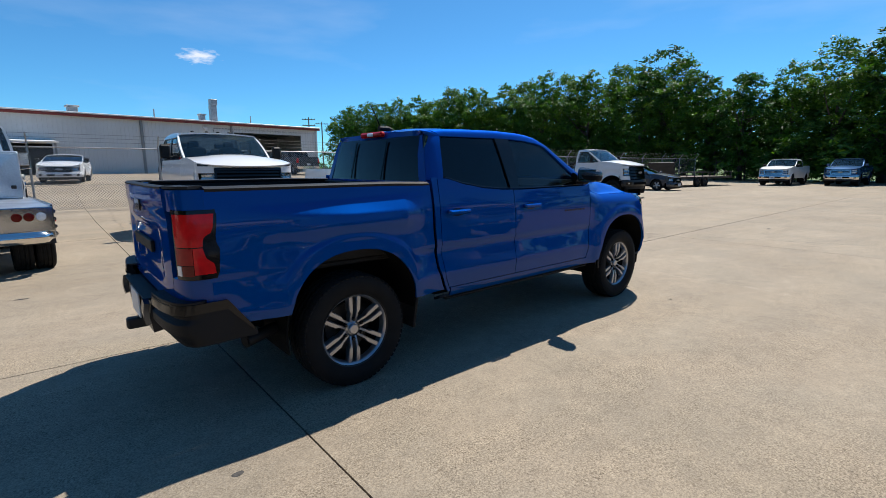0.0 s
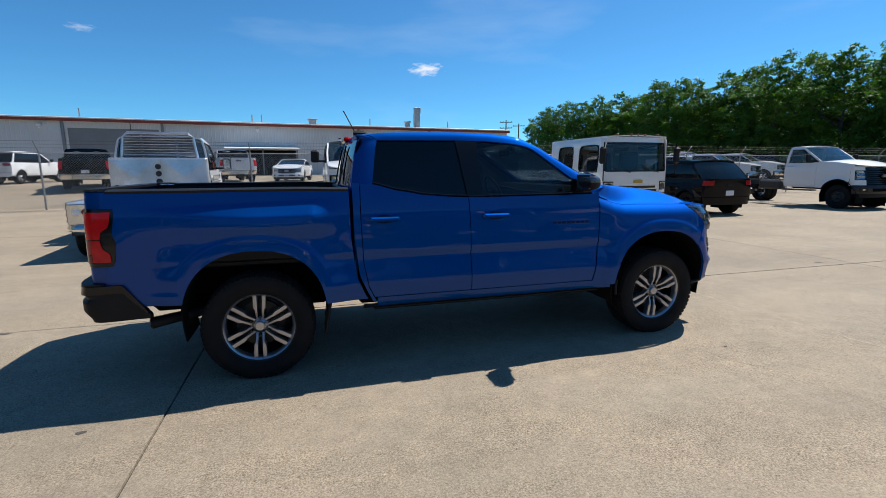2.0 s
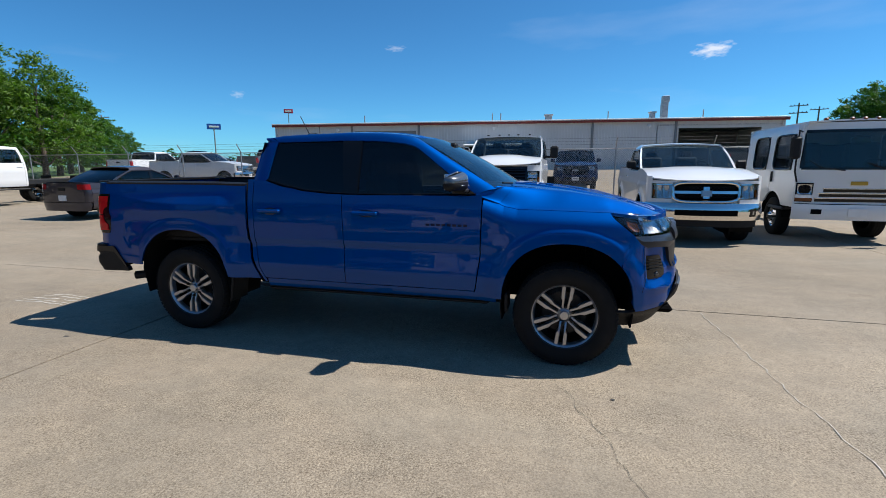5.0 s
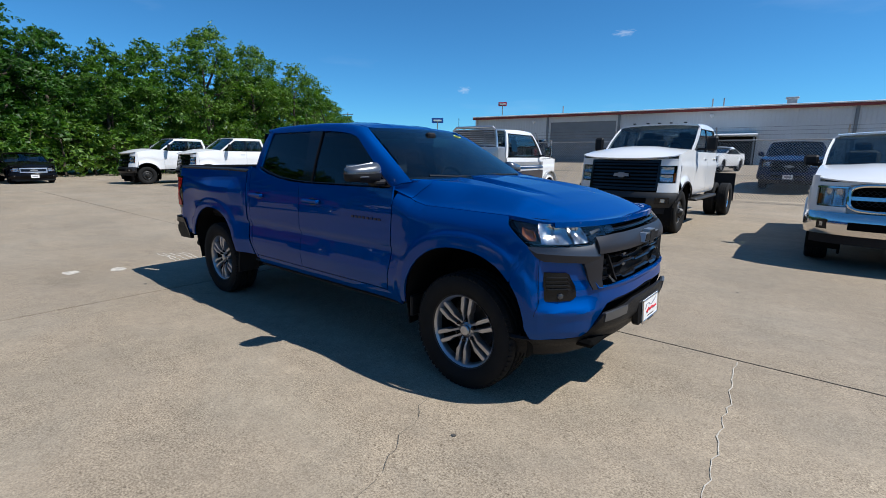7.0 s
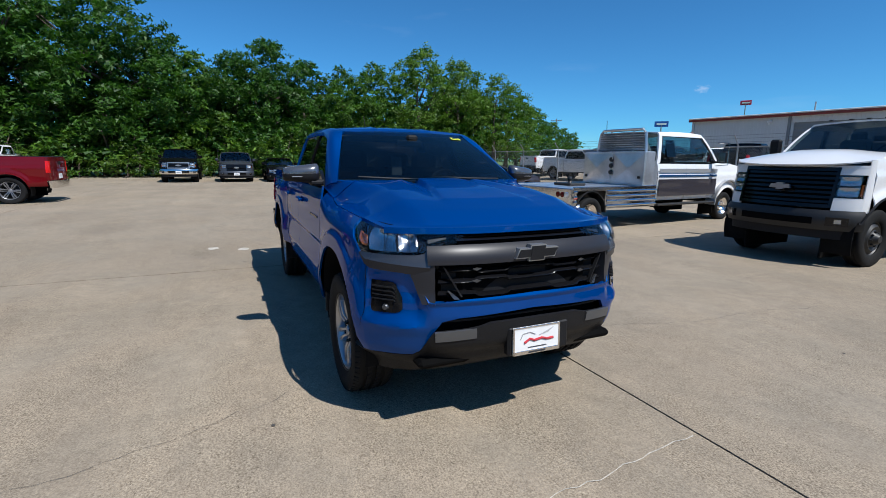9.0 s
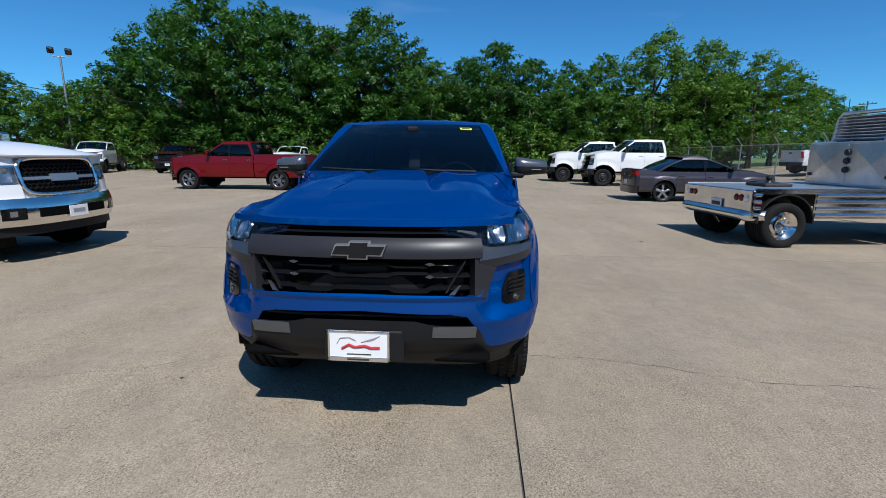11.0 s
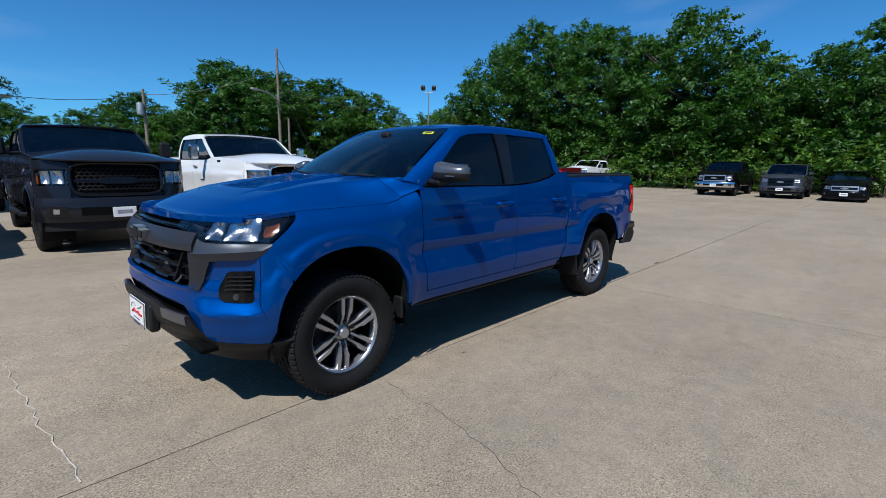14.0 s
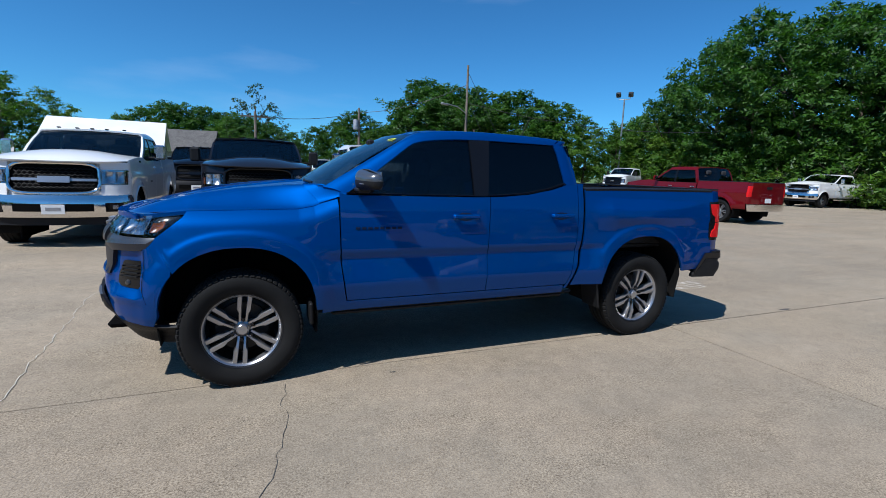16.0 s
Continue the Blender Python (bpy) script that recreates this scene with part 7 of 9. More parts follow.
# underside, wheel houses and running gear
# near-black boxes added to block light and stand for the dark inside
part("underbody", Geo().box((-0.2, 0, 0.52), (4.5, 1.02, 0.16), 0.05), M["shade_black"], hero)
part("floor_pan", Geo().box((0.03, 0, 0.50), (1.98, 1.66, 0.05), 0.02), M["shade_black"], hero)
part("firewall", Geo().box((1.12, 0, 0.88), (0.06, 1.5, 0.75), 0.02), M["shade_black"], hero)
# added filler: stops sunlight leaking between hood and bumper
part("front_core", Geo().box((2.06, 0, 0.72), (0.50, 1.24, 0.60), 0.05).box((2.24, 0, 0.70), (0.40, 0.9, 0.60), 0.05).box((2.0, 0, 0.42), (0.9, 1.3, 0.05), 0.02), M["shade_black"], hero)
def pillar_base():
    """Smooth corner from the windscreen pillar's foot down to the hood and the fender."""
    def fn(u, v):
        foot = Vector((0.985, -0.839, 1.267)).lerp(Vector((1.140, -0.768, 1.322)), v)
        return foot.lerp(Vector(hood(0.10, 0.10 * v)) + Vector((0, -0.002, 0.005)), u)
    return Geo().patch(fn, 12, 12, 0.012)
both("pillar_base", pillar_base, BLUE)
part("engine_bay", Geo().box((1.70, 0, 0.80), (1.0, 0.96, 0.5), 0.08), M["shade_black"], hero)
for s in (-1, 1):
    part("door_backing", Geo().box((0.03, s * 0.79, 0.90), (1.95, 0.05, 0.62), 0.02), M["shade_black"], hero)
def well(xc):
    def fn(u, v):
        a = math.pi * lerp(-0.08, 1.08, u)
        x = xc + (AR + 0.012) * math.copysign(abs(math.cos(a)) ** (2 / 2.3), math.cos(a))
        z = AZ + (AR + 0.012) * math.copysign(abs(math.sin(a)) ** (2 / 2.3), math.sin(a))
        out = min(flank(xc, 0.93), flank(x, max(0.45, z)) + 0.01) - 0.03
        return (x, -lerp(0.50, out, v), z)
    return Geo().patch(fn, 28, 2, 0.008, flip=False)
both("wheel_liner", lambda: well(AXF), M["liner"])
both("wheel_liner", lambda: well(AXR), M["liner"])
for xc in (AXF, AXR):
    part("inner_wall", Geo().box((xc, 0, 0.66), (0.98, 1.0, 0.5), 0.03), M["shade_black"], hero)
    part("axle", Geo().tube([(xc, -0.7, 0.37), (xc, 0.7, 0.37)], 0.045, 10), M["frame_black"], hero)
both("mud_flap", lambda: Geo().box((-1.185, -0.80, 0.46), (0.02, 0.22, 0.33), 0.006, pose(0, 0, 0, 0, 10)), M["plastic"])
both("mud_flap", lambda: Geo().box((1.235, -0.80, 0.46), (0.025, 0.20, 0.15), 0.008), M["plastic"])
both("brake_disc", lambda: Geo().lathe([(0.06, -0.012), (0.165, -0.012), (0.165, 0.012), (0.06, 0.012)][::-1], 32, (AXF, -0.74, 0.375)), M["alloy_dark"])
both("brake_disc", lambda: Geo().lathe([(0.06, -0.012), (0.165, -0.012), (0.165, 0.012), (0.06, 0.012)][::-1], 32, (AXR, -0.74, 0.375)), M["alloy_dark"])
for xc, y, sp in ((AXF, -0.768, 0.10), (AXR, -0.768, 0.04), (AXF, 0.768, 0.10), (AXR, 0.768, 0.25)):
    add_wheel(hero, xc, y, "split_fine", 0.383, 0.255, 0.243, sp)
# inside
part("dashboard", Geo().box((0.93, 0, 1.22), (0.42, 1.5, 0.20), 0.07), M["interior"], hero)
part("dash_top", Geo().patch(lambda u, v: (lerp(0.72, 1.16, u), lerp(-0.75, 0.75, v), 1.315 - 0.05 * (1 - u) ** 2 + 0.02 * math.exp(-((lerp(-0.75, 0.75, v) - 0.37) / 0.16) ** 2) * (1 - u)), 8, 16, 0.02), M["interior"], hero)
part("cab_floor", Geo().box((0.0, 0, 0.62), (1.95, 1.6, 0.05), 0.02), M["interior"], hero)
part("steering_wheel", Geo().lathe([(0.178 + 0.015 * math.cos(k), 0.015 * math.sin(k)) for k in [j * math.pi / 4 for j in range(8)]], 28, (0, 0, 0), "x", True).box((0.01, 0, 0), (0.04, 0.12, 0.10), 0.02).box((0.0, 0, -0.0), (0.015, 0.34, 0.03), 0.006).moved(pose(0.60, 0.37, 1.225, 0, -24)), M["plastic"], hero)
for x in (0.10, -0.72):
    for y in (-0.37, 0.37):
        st = part("seat", Geo().box((x, y, 1.08), (0.15, 0.50, 0.66), 0.06, pose(0, 0, 0, 0, -13)), M["interior"], hero)
        part("cushion", Geo().box((x + 0.27, y, 0.80), (0.52, 0.50, 0.15), 0.05), M["interior"], st)
        part("headrest", Geo().box((x - 0.10, y, 1.46), (0.09, 0.27, 0.19), 0.045), M["interior"], st)
part("headliner", Geo().patch(lambda u, v: (lerp(-0.86, 0.44, u), lerp(-0.6, 0.6, v), 1.70 - 0.02 * (2 * v - 1) ** 2), 6, 6, 0.01), M["interior_grey"], hero)

# ---- parked vehicles, row by row ----
def at(x, y, heading):
    """Stands a vehicle with its middle of the wheelbase at x, y; heading in degrees, 0 along +x."""
    return pose(x, y, ground_z(x, y), 0, 0, heading)


MD = dict(wb=4.3, fo=0.36, af=0.46, ro=1.3, W=0.99, R=0.43, tw=0.25, rim=0.25, wheel="disc_black", rocker=0.72, belt=1.62, cowl=1.66, nose=1.47, roof=2.24, cab0=-0.75, cab1=1.5,
          r0=-0.62, r1=0.85, doors=(-0.68, 0.25, 1.35), bed="chassis", bumper="frame_black", grille="black", bars=7, z0=0.55, z1=0.84, zl=1.02, zh=1.34, plate=False, tg=42, th=75, tow=True, archR=0.60,
          marker="black", glass="glass", flare=0.05, inset=0.15, crown=0.09, lean=0.17)
RAMHD = dict(wb=3.80, fo=0.52, af=0.40, ro=1.15, W=1.02, R=0.43, tw=0.28, rim=0.23, rocker=0.60, belt=1.46, cowl=1.52, nose=1.40, roof=2.04, cab0=-1.0, cab1=1.15, r0=-0.86, r1=0.50,
             doors=(-0.95, 0.05, 1.02), rail=1.52, z0=0.50, z1=0.86, zl=1.04, zh=1.28, tg=37, th=78, tow=True, archR=0.57, bars=0, marker="black", glass="glass_dark", emb=12, ring="mesh", lean=0.15, crown=0.11)
LIGHT = dict(wb=3.7, W=0.99, rocker=0.52, belt=1.34, cowl=1.40, nose=1.18, roof=1.93, rail=1.42)

# row beyond the blue truck
vehicle(at(0.1, 9.25, -90), "white medium-duty crew cab truck with a bare chassis", "truck", "white chassis trucks", **MD)
vehicle(at(4.1, 7.85, -90), "white pickup truck with a chrome bumper and grille", "pickup truck", **{**LIGHT, "ring": "cross", "zh": 1.13, "emb": 5, "doors": (-0.75, -0.75, 1.05), "cab0": -0.75, "r0": -0.62, "wb": 3.6, "rail": 1.40, "plate": False, "glass": "glass"})
vehicle(at(11.1, 9.3, 90), "black sport utility vehicle with a tinted rear window", "suv", wb=2.75, fo=0.45, af=0.4, ro=0.62, ar=0.14, W=0.95, R=0.36, rim=0.23, tw=0.23, rocker=0.40, belt=1.12,
        cowl=1.15, nose=0.95, roof=1.70, cab0=-1.95, cab1=0.95, r0=-1.48, r1=0.30, doors=(-1.0, -0.05, 0.95), bed="suv", rail=1.12, paint="black", bumper="black", rbumper="black", grille="black", archR=0.42,
        z0=0.34, z1=0.6, zl=0.72, wheel="star_dark")
vehicle(at(17.7, 6.0 + 4.1, -90), "white medium-duty regular cab truck with a bare chassis", "truck", "white chassis trucks", **{**MD, "doors": (0.2, 0.2, 1.35), "cab0": 0.15, "r0": 0.22})
vehicle(at(25.7, 11.1, -90), "dark grey sedan parked nose out", "car", wb=2.7, fo=0.5, af=0.4, ro=0.7, ar=0.16, W=0.9, R=0.33, rim=0.22, tw=0.21, rocker=0.30, belt=0.92, cowl=0.98, nose=0.76, roof=1.42,
        cab0=-1.55, cab1=0.95, r0=-0.80, r1=0.05, arc=0.08, doors=(-0.95, -0.1, 0.9), bed="sedan", rail=1.0, paint="darkgrey", bumper="darkgrey", rbumper="darkgrey", grille="black", archR=0.38, z0=0.25, z1=0.48, zl=0.56)
CAR = dict(arc=0.09, wb=2.7, fo=0.5, af=0.38, ro=0.7, ar=0.16, W=0.9, R=0.335, rim=0.22, tw=0.21, rocker=0.32, belt=0.97, cowl=1.02, nose=0.78, roof=1.47, cab0=-1.6, cab1=0.95, r0=-0.85, r1=0.05,
           doors=(-0.98, -0.1, 0.9), bed="sedan", rail=1.04, archR=0.385, z0=0.27, z1=0.5, zl=0.58, grille="black")
vehicle(at(-11.9, 7.9, 90), "dark grey metallic sedan on five-spoke alloy wheels", "car", **{**CAR, "fo": 0.58, "ro": 0.8, "rim": 0.25, "paint": "greyviolet", "bumper": "greyviolet", "rbumper": "greyviolet", "plate": False})
vehicle(at(-19.85, 6.6 + 2.15, -90), "white medium-duty crew cab truck with a bare chassis", "truck", "white chassis trucks", **MD)
vehicle(at(-23.5, 5.3 + 2.15, -90), "white medium-duty crew cab truck with a bare chassis", "truck", "white chassis trucks", **MD)
# under the trees at the back
SUVD = dict(wb=2.95, fo=0.48, af=0.36, ro=0.62, ar=0.12, W=0.97, R=0.38, rim=0.23, tw=0.25, rocker=0.45, belt=1.18, cowl=1.24, nose=1.06, roof=1.80, cab0=-2.0, cab1=0.95, r0=-1.75, r1=0.28,
            doors=(-1.0, -0.02, 0.95), bed="suv", rail=1.18, archR=0.43, z0=0.38, z1=0.66, zl=0.84, grille="black")
vehicle(at(-28.6, 1.65, 0), "black luxury sedan parked nose out under the trees", "car", **{**CAR, "wb": 2.85, "paint": "black", "bumper": "black", "rbumper": "black", "grille": "satin", "bars": 4})
vehicle(at(-28.9, -0.95, 0), "dark grey sport utility vehicle parked nose out", "suv", **{**SUVD, "paint": "darkgrey", "bumper": "darkgrey", "rbumper": "darkgrey"})
vehicle(at(-29.2, -4.0, 0), "black pickup truck with a chrome bumper and grille", "pickup truck", **{**LIGHT, "paint": "black", "bars": 2, "grille": "satin"})
# lot to the rear
vehicle(at(-14.7, -9.4, -90), "red metallic crew cab pickup with chrome bumpers", "pickup truck", **{**LIGHT, "paint": "red", "wheel": "split", "rim": 0.27, "wb": 3.8})
vehicle(at(-29.0, -28.0, 25), "white medium-duty crew cab truck with a bare chassis", "truck", "white chassis trucks", **MD)
vehicle(at(-30.5, -22.5, 15), "dark maroon pickup truck with a heavy black grille guard", "pickup truck", **{**RAMHD, "paint": "maroon", "bumper": "plastic", "grille": "black", "bars": 3})
service = vehicle(at(-32.75, -14.45, 0), "white service truck with side tool boxes", "pickup truck", **{**RAMHD, "rail": 1.55, "wb": 4.2, "ro": 1.0, "glass": "glass"})
for sgn in (-1, 1):
    for x0, w_, z_, h_ in ((-1.28, 0.42, 1.12, 0.78), (-2.1, 1.05, 1.33, 0.36), (-2.85, 0.36, 1.12, 0.78)):
        box_door = part("tool_box_door", Geo().box((x0, sgn * 1.045, z_), (w_, 0.03, h_), 0.01), M["white"], service)
        part("latch", Geo().box((x0 + w_ * 0.3, sgn * 1.064, z_), (0.07, 0.012, 0.09), 0.004), M["chrome"], box_door)
vehicle(at(-36.0, -18.4, 5), "white crew cab pickup truck", "pickup truck", **{**LIGHT})
# row behind the camera's start
vehicle(at(-1.62, -6.2 - 2.15, 90), "white heavy-duty crew cab pickup with chrome bumper", "pickup truck", "heavy-duty pickups", **{**RAMHD, "wheel": "disc", "wb": 4.3})
vehicle(at(1.4, -6.4 - 1.9, 90), "dark grey heavy-duty crew cab pickup with black grille", "pickup truck", "heavy-duty pickups", **{**RAMHD, "paint": "graphite", "bumper": "graphite", "grille": "black"})
vehicle(at(4.5, -6.25 - 1.9, 90), "white heavy-duty crew cab pickup with chrome bumper", "pickup truck", "heavy-duty pickups", **RAMHD)
vehicle(at(3.2, -16.6, 90), "black pickup truck parked behind the white one", "pickup truck", **{**RAMHD, "paint": "black", "bumper": "plastic", "grille": "black", "bars": 3})
vehicle(at(2.6, -33.0, 90), "white crew cab pickup with a black grille", "pickup truck", **{**LIGHT, "grille": "black", "bars": 2, "bumper": "white", "glass": "glass"})
# beyond the fence
vehicle(at(-2.2, 28.0, -99), "white sports coupe with a black grille", "car", **{**CAR, "paint": "white", "bumper": "white", "rbumper": "white", "roof": 1.38, "doors": (-0.75, -0.75, 0.9), "r0": -0.7})
vehicle(at(2.0, 20.2, -90), "dark navy sport utility vehicle parked nose out", "suv", **{**SUVD, "paint": "navy", "bumper": "navy", "rbumper": "navy"})
vehicle(at(-19.4, 19.5, 8), "white crew cab pickup truck beyond the fence", "pickup truck", **{**LIGHT, "wheel": "split"})
vehicle(at(-19.3, 26.6, 83), "grey metallic crew cab pickup truck", "pickup truck", **{**LIGHT, "paint": "midgrey", "wheel": "split"})
vehicle(at(-17.5, 29.6, 79), "white minivan with a roof rack", "minivan", **{**SUVD, "paint": "white", "bumper": "white", "rbumper": "white", "wb": 3.1})
vehicle(at(-12.1, 24.2, 107), "black crew cab pickup truck with a chrome rear bumper", "pickup truck", **{**LIGHT, "paint": "black"})
vehicle(at(13.5, 36.0, 90), "dark grey pickup truck by the workshop", "pickup truck", **{**LIGHT, "paint": "darkgrey"})
vehicle(at(40.5, 7.3, 180), "white pickup truck parked nose out by the trees", "pickup truck", **{**LIGHT, "glass": "glass"})
vehicle(at(42.5, 3.8, 180), "blue pickup truck in the shade of the trees", "pickup truck", **{**LIGHT, "paint": "midblue"})

# ---- flatbed truck: two-tone cab with a bright aluminium bed ----
FB = (-4.45, 8.15)
flatbed = vehicle(at(FB[0], FB[1], 95.9), "white and grey extended cab truck with aluminium flatbed", "truck", wb=4.8, fo=0.45, af=0.38, ro=0.50, W=0.98, R=0.37, tw=0.22, rim=0.235, wheel="dish", rocker=0.60, belt=1.46,
                  cowl=1.50, nose=1.36, roof=2.22, cab0=-0.55, cab1=1.98, r0=-0.45, r1=1.35, doors=(0.55, 0.55, 1.85), bed="flat", paint="white", bumper="chrome", grille="chrome", z0=0.5, z1=0.8, zl=0.95, tg=40,
                  th=70, tow=True, archR=0.50, glass="glass", marker="amber")
XR, XF, DZ = -3.32, -0.62, 0.94
RX = -2.76
for ob in flatbed.children:
    if "wheel" in ob.name and ob.matrix_basis.translation.x < -2.0:
        ob.location.x += RX + 2.4
        ob.location.y *= 0.9
part("deck", Geo().box(((XR + XF) / 2, 0, DZ - 0.03), (XF - XR, 2.0, 0.06), 0.012), M["tread_plate"], flatbed, "worn aluminium tread plate deck")
for s in (-1, 1):
    # side skirt in ribbed steps, open over the wheels
    for xa, xb in ((XR, RX - 0.44), (RX + 0.44, XF)):
        skirt = part("side_skirt", Geo().box(((xa + xb) / 2, s * 0.985, 0.70), (xb - xa, 0.05, 0.44), 0.012), M["polished"], flatbed)
        for k in range(4):
            part("skirt_rib", Geo().tube([(xa + 0.01, s * 1.008, 0.545 + 0.105 * k), (xb - 0.01, s * 1.008, 0.545 + 0.105 * k)], 0.030, 12), M["polished"], skirt)
    part("wheel_fender", Geo().patch(lambda u, v: (RX + 0.45 * math.cos(math.pi * u), s * lerp(0.66, 1.01, v), 0.40 + 0.46 * math.sin(math.pi * u)), 16, 2, 0.02, flip=s < 0), M["frame_black"], flatbed)
    part("deck_edge", Geo().box(((XR + XF) / 2, s * 1.0, DZ - 0.02), (XF - XR, 0.03, 0.09), 0.01), M["chrome"], flatbed)
    part("marker_light", Geo().box((XR + 0.07, s * 1.02, 0.74), (0.11, 0.02, 0.05), 0.01), M["lens_red"], flatbed)
    part("marker_light", Geo().box((-0.75, s * 1.02, 0.74), (0.11, 0.02, 0.05), 0.01), M["lens_amber"], flatbed)
tailb = part("tail_board", Geo().box((XR - 0.01, 0, 0.76), (0.05, 2.02, 0.34), 0.012), M["polished"], flatbed)
for s in (-1, 1):
    for k, c in enumerate(("lens_dark_red", "lens_dark_red", "lamp_white")):
        part("round_lamp", Geo().lathe([(0.0, -0.015), (0.048, -0.012), (0.058, 0.0), (0.058, 0.02)], 18, (XR - 0.04, s * (0.62 + 0.125 * k), 0.80), "x"), M[c], tailb)
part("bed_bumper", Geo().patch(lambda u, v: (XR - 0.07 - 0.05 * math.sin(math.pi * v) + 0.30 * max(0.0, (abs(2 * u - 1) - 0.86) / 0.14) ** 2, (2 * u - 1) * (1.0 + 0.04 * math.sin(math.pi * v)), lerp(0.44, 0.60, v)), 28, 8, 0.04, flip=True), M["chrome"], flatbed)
pl = part("rear_plate", Geo().box((XR - 0.06, -0.12, 0.66), (0.012, 0.31, 0.155), 0.003), M["plate_white"], flatbed)
part("plate_bar", Geo().box((XR - 0.067, -0.12, 0.655), (0.004, 0.24, 0.06), 0.001), M["ink"], pl)
part("hitch_plate", Geo().box((-2.35, 0.05, DZ + 0.03), (0.5, 0.55, 0.06), 0.02), M["frame_black"], flatbed)
part("hitch_ball", Geo().lathe([(0, 0.16), (0.05, 0.13), (0.055, 0.09), (0.03, 0.05), (0.06, 0.0)], 14, (-2.35, 0.05, DZ + 0.05), "z"), M["frame_black"], flatbed)
tool = part("tool_box", Geo().box((-0.80, 0, 1.34), (0.36, 1.84, 0.80), 0.02), M["tread_plate"], flatbed, "polished aluminium tool box")
for s in (-1, 1):
    part("box_door", Geo().box((-0.987, s * 0.47, 1.34), (0.014, 0.88, 0.72), 0.006), M["tread_plate"], tool)
    part("box_door_fold", Geo().add([(-0.996, s * 0.47 - 0.42, 1.0), (-0.996, s * 0.47 + 0.42, 1.0), (-1.020, s * 0.47, 1.34), (-0.996, s * 0.47 + 0.42, 1.68), (-0.996, s * 0.47 - 0.42, 1.68)], [(0, 2, 1), (1, 2, 3), (3, 2, 4), (4, 2, 0)]), M["tread_plate"], tool, smooth=False)
    part("box_latch", Geo().box((-1.02, s * 0.80, 1.14), (0.03, 0.07, 0.06), 0.01), M["frame_black"], tool)
for z in (1.24, 1.40, 1.55):
    part("box_latch", Geo().lathe([(0, -0.02), (0.05, -0.015), (0.06, 0.01)], 14, (-1.02, 0.02, z), "x"), M["frame_black"], tool)
# louvred rack behind the cab
# black panel added behind the rack to darken the louvre gaps
part("rack_backing", Geo().box((-0.655, 0, 1.97), (0.012, 1.22, 0.44), 0.004), M["gloss_black"], flatbed)
rack = part("headache_rack", Geo().tube([(-0.72, -0.72, 1.74), (-0.70, -0.66, 2.18), (-0.70, -0.58, 2.26), (-0.70, 0.58, 2.26), (-0.70, 0.66, 2.18), (-0.72, 0.72, 1.74)], 0.035, 8), M["tread_plate"], flatbed, "bright aluminium louvred rack")
for k in range(8):
    part("louvre", Geo().box((-0.72, 0, 1.79 + 0.055 * k), (0.07, 1.36 - 0.012 * k, 0.018), 0.005, pose(0, 0, 0, 0, 35)), M["tread_plate"], rack)
for y in (-0.33, 0.33):
    part("rack_upright", Geo().box((-0.70, y, 2.0), (0.03, 0.04, 0.5), 0.006), M["tread_plate"], rack)
part("whip_antenna", Geo().tube([(-0.70, 0.50, 2.20), (-0.71, 0.50, 2.52)], 0.007, 5), M["frame_black"], flatbed)
for s in (-1, 1):
    for z, h_, mt in ((1.30, 0.10, "silver"), (1.18, 0.05, "midblue"), (0.90, 0.40, "greyviolet")):
        part("stripe", Geo().box((0.66, s * 0.992, z), (2.36, 0.012, h_), 0.004), M[mt], flatbed)
    part("cab_corner_window", Geo().box((-0.05, s * 0.885, 1.82), (0.34, 0.012, 0.42), 0.03, pose(0, 0, 0, s * 13)), M["glass_dark"], flatbed)
    part("mirror_bracket", Geo().tube([(1.75, s * 0.98, 2.0), (1.70, s * 1.30, 1.98), (1.70, s * 1.30, 1.45), (1.75, s * 0.98, 1.42)], 0.014, 6), M["chrome"], flatbed)
    part("front_fender", Geo().patch(lambda u, v: (2.4 + 0.60 * math.cos(math.pi * u), s * lerp(0.80, 1.06, v), 0.42 + 0.62 * math.sin(math.pi * u)), 16, 3, 0.03, flip=s < 0), M["silver"], flatbed)

# ---- white cab-over crew truck ----
cabover = thing("cab_over_truck", at(6.85, 6.0, -90), "white crew cab-over truck with amber roof markers", "truck")
CW = 0.97
def co(y, z, d=0.0):
    """Front face of the cab: half-width and height."""
    t = y / CW
    return (-0.02 - 0.10 * max(0.0, z - 1.35) * 1.0 + 0.0 - 0.16 * abs(t) ** 4 + d, y, z)
part("front_panel", Geo().patch(lambda u, v: co(lerp(-CW, CW, u), lerp(0.74, 1.38, v)), 20, 8, 0.03), M["white"], cabover)
part("front_header", Geo().patch(lambda u, v: co(lerp(-CW, CW, u), lerp(2.10, 2.24, v)), 20, 3, 0.03), M["white"], cabover)
for s in (-1, 1):
    part("screen_pillar", Geo().patch(lambda u, v: co(s * lerp(0.90, CW, u), lerp(1.38, 2.10, v)), 3, 6, 0.04, flip=s < 0), M["white"], cabover)
part("windscreen", Geo().patch(lambda u, v: co(lerp(-0.905, 0.905, u), lerp(1.385, 2.10, v), -0.006), 16, 8, 0.006), M["glass_hero_ws"], cabover)
for s in (-1, 1):
    part("screen_border", Geo().patch(lambda u, v: co(s * lerp(0.86, 0.925, u), lerp(1.40, 2.09, v), 0.006), 2, 6, 0.008, flip=s < 0), M["gloss_black"], cabover)
part("screen_border", Geo().patch(lambda u, v: co(lerp(-0.90, 0.90, u), lerp(2.06, 2.11, v), 0.006), 16, 2, 0.008), M["gloss_black"], cabover)
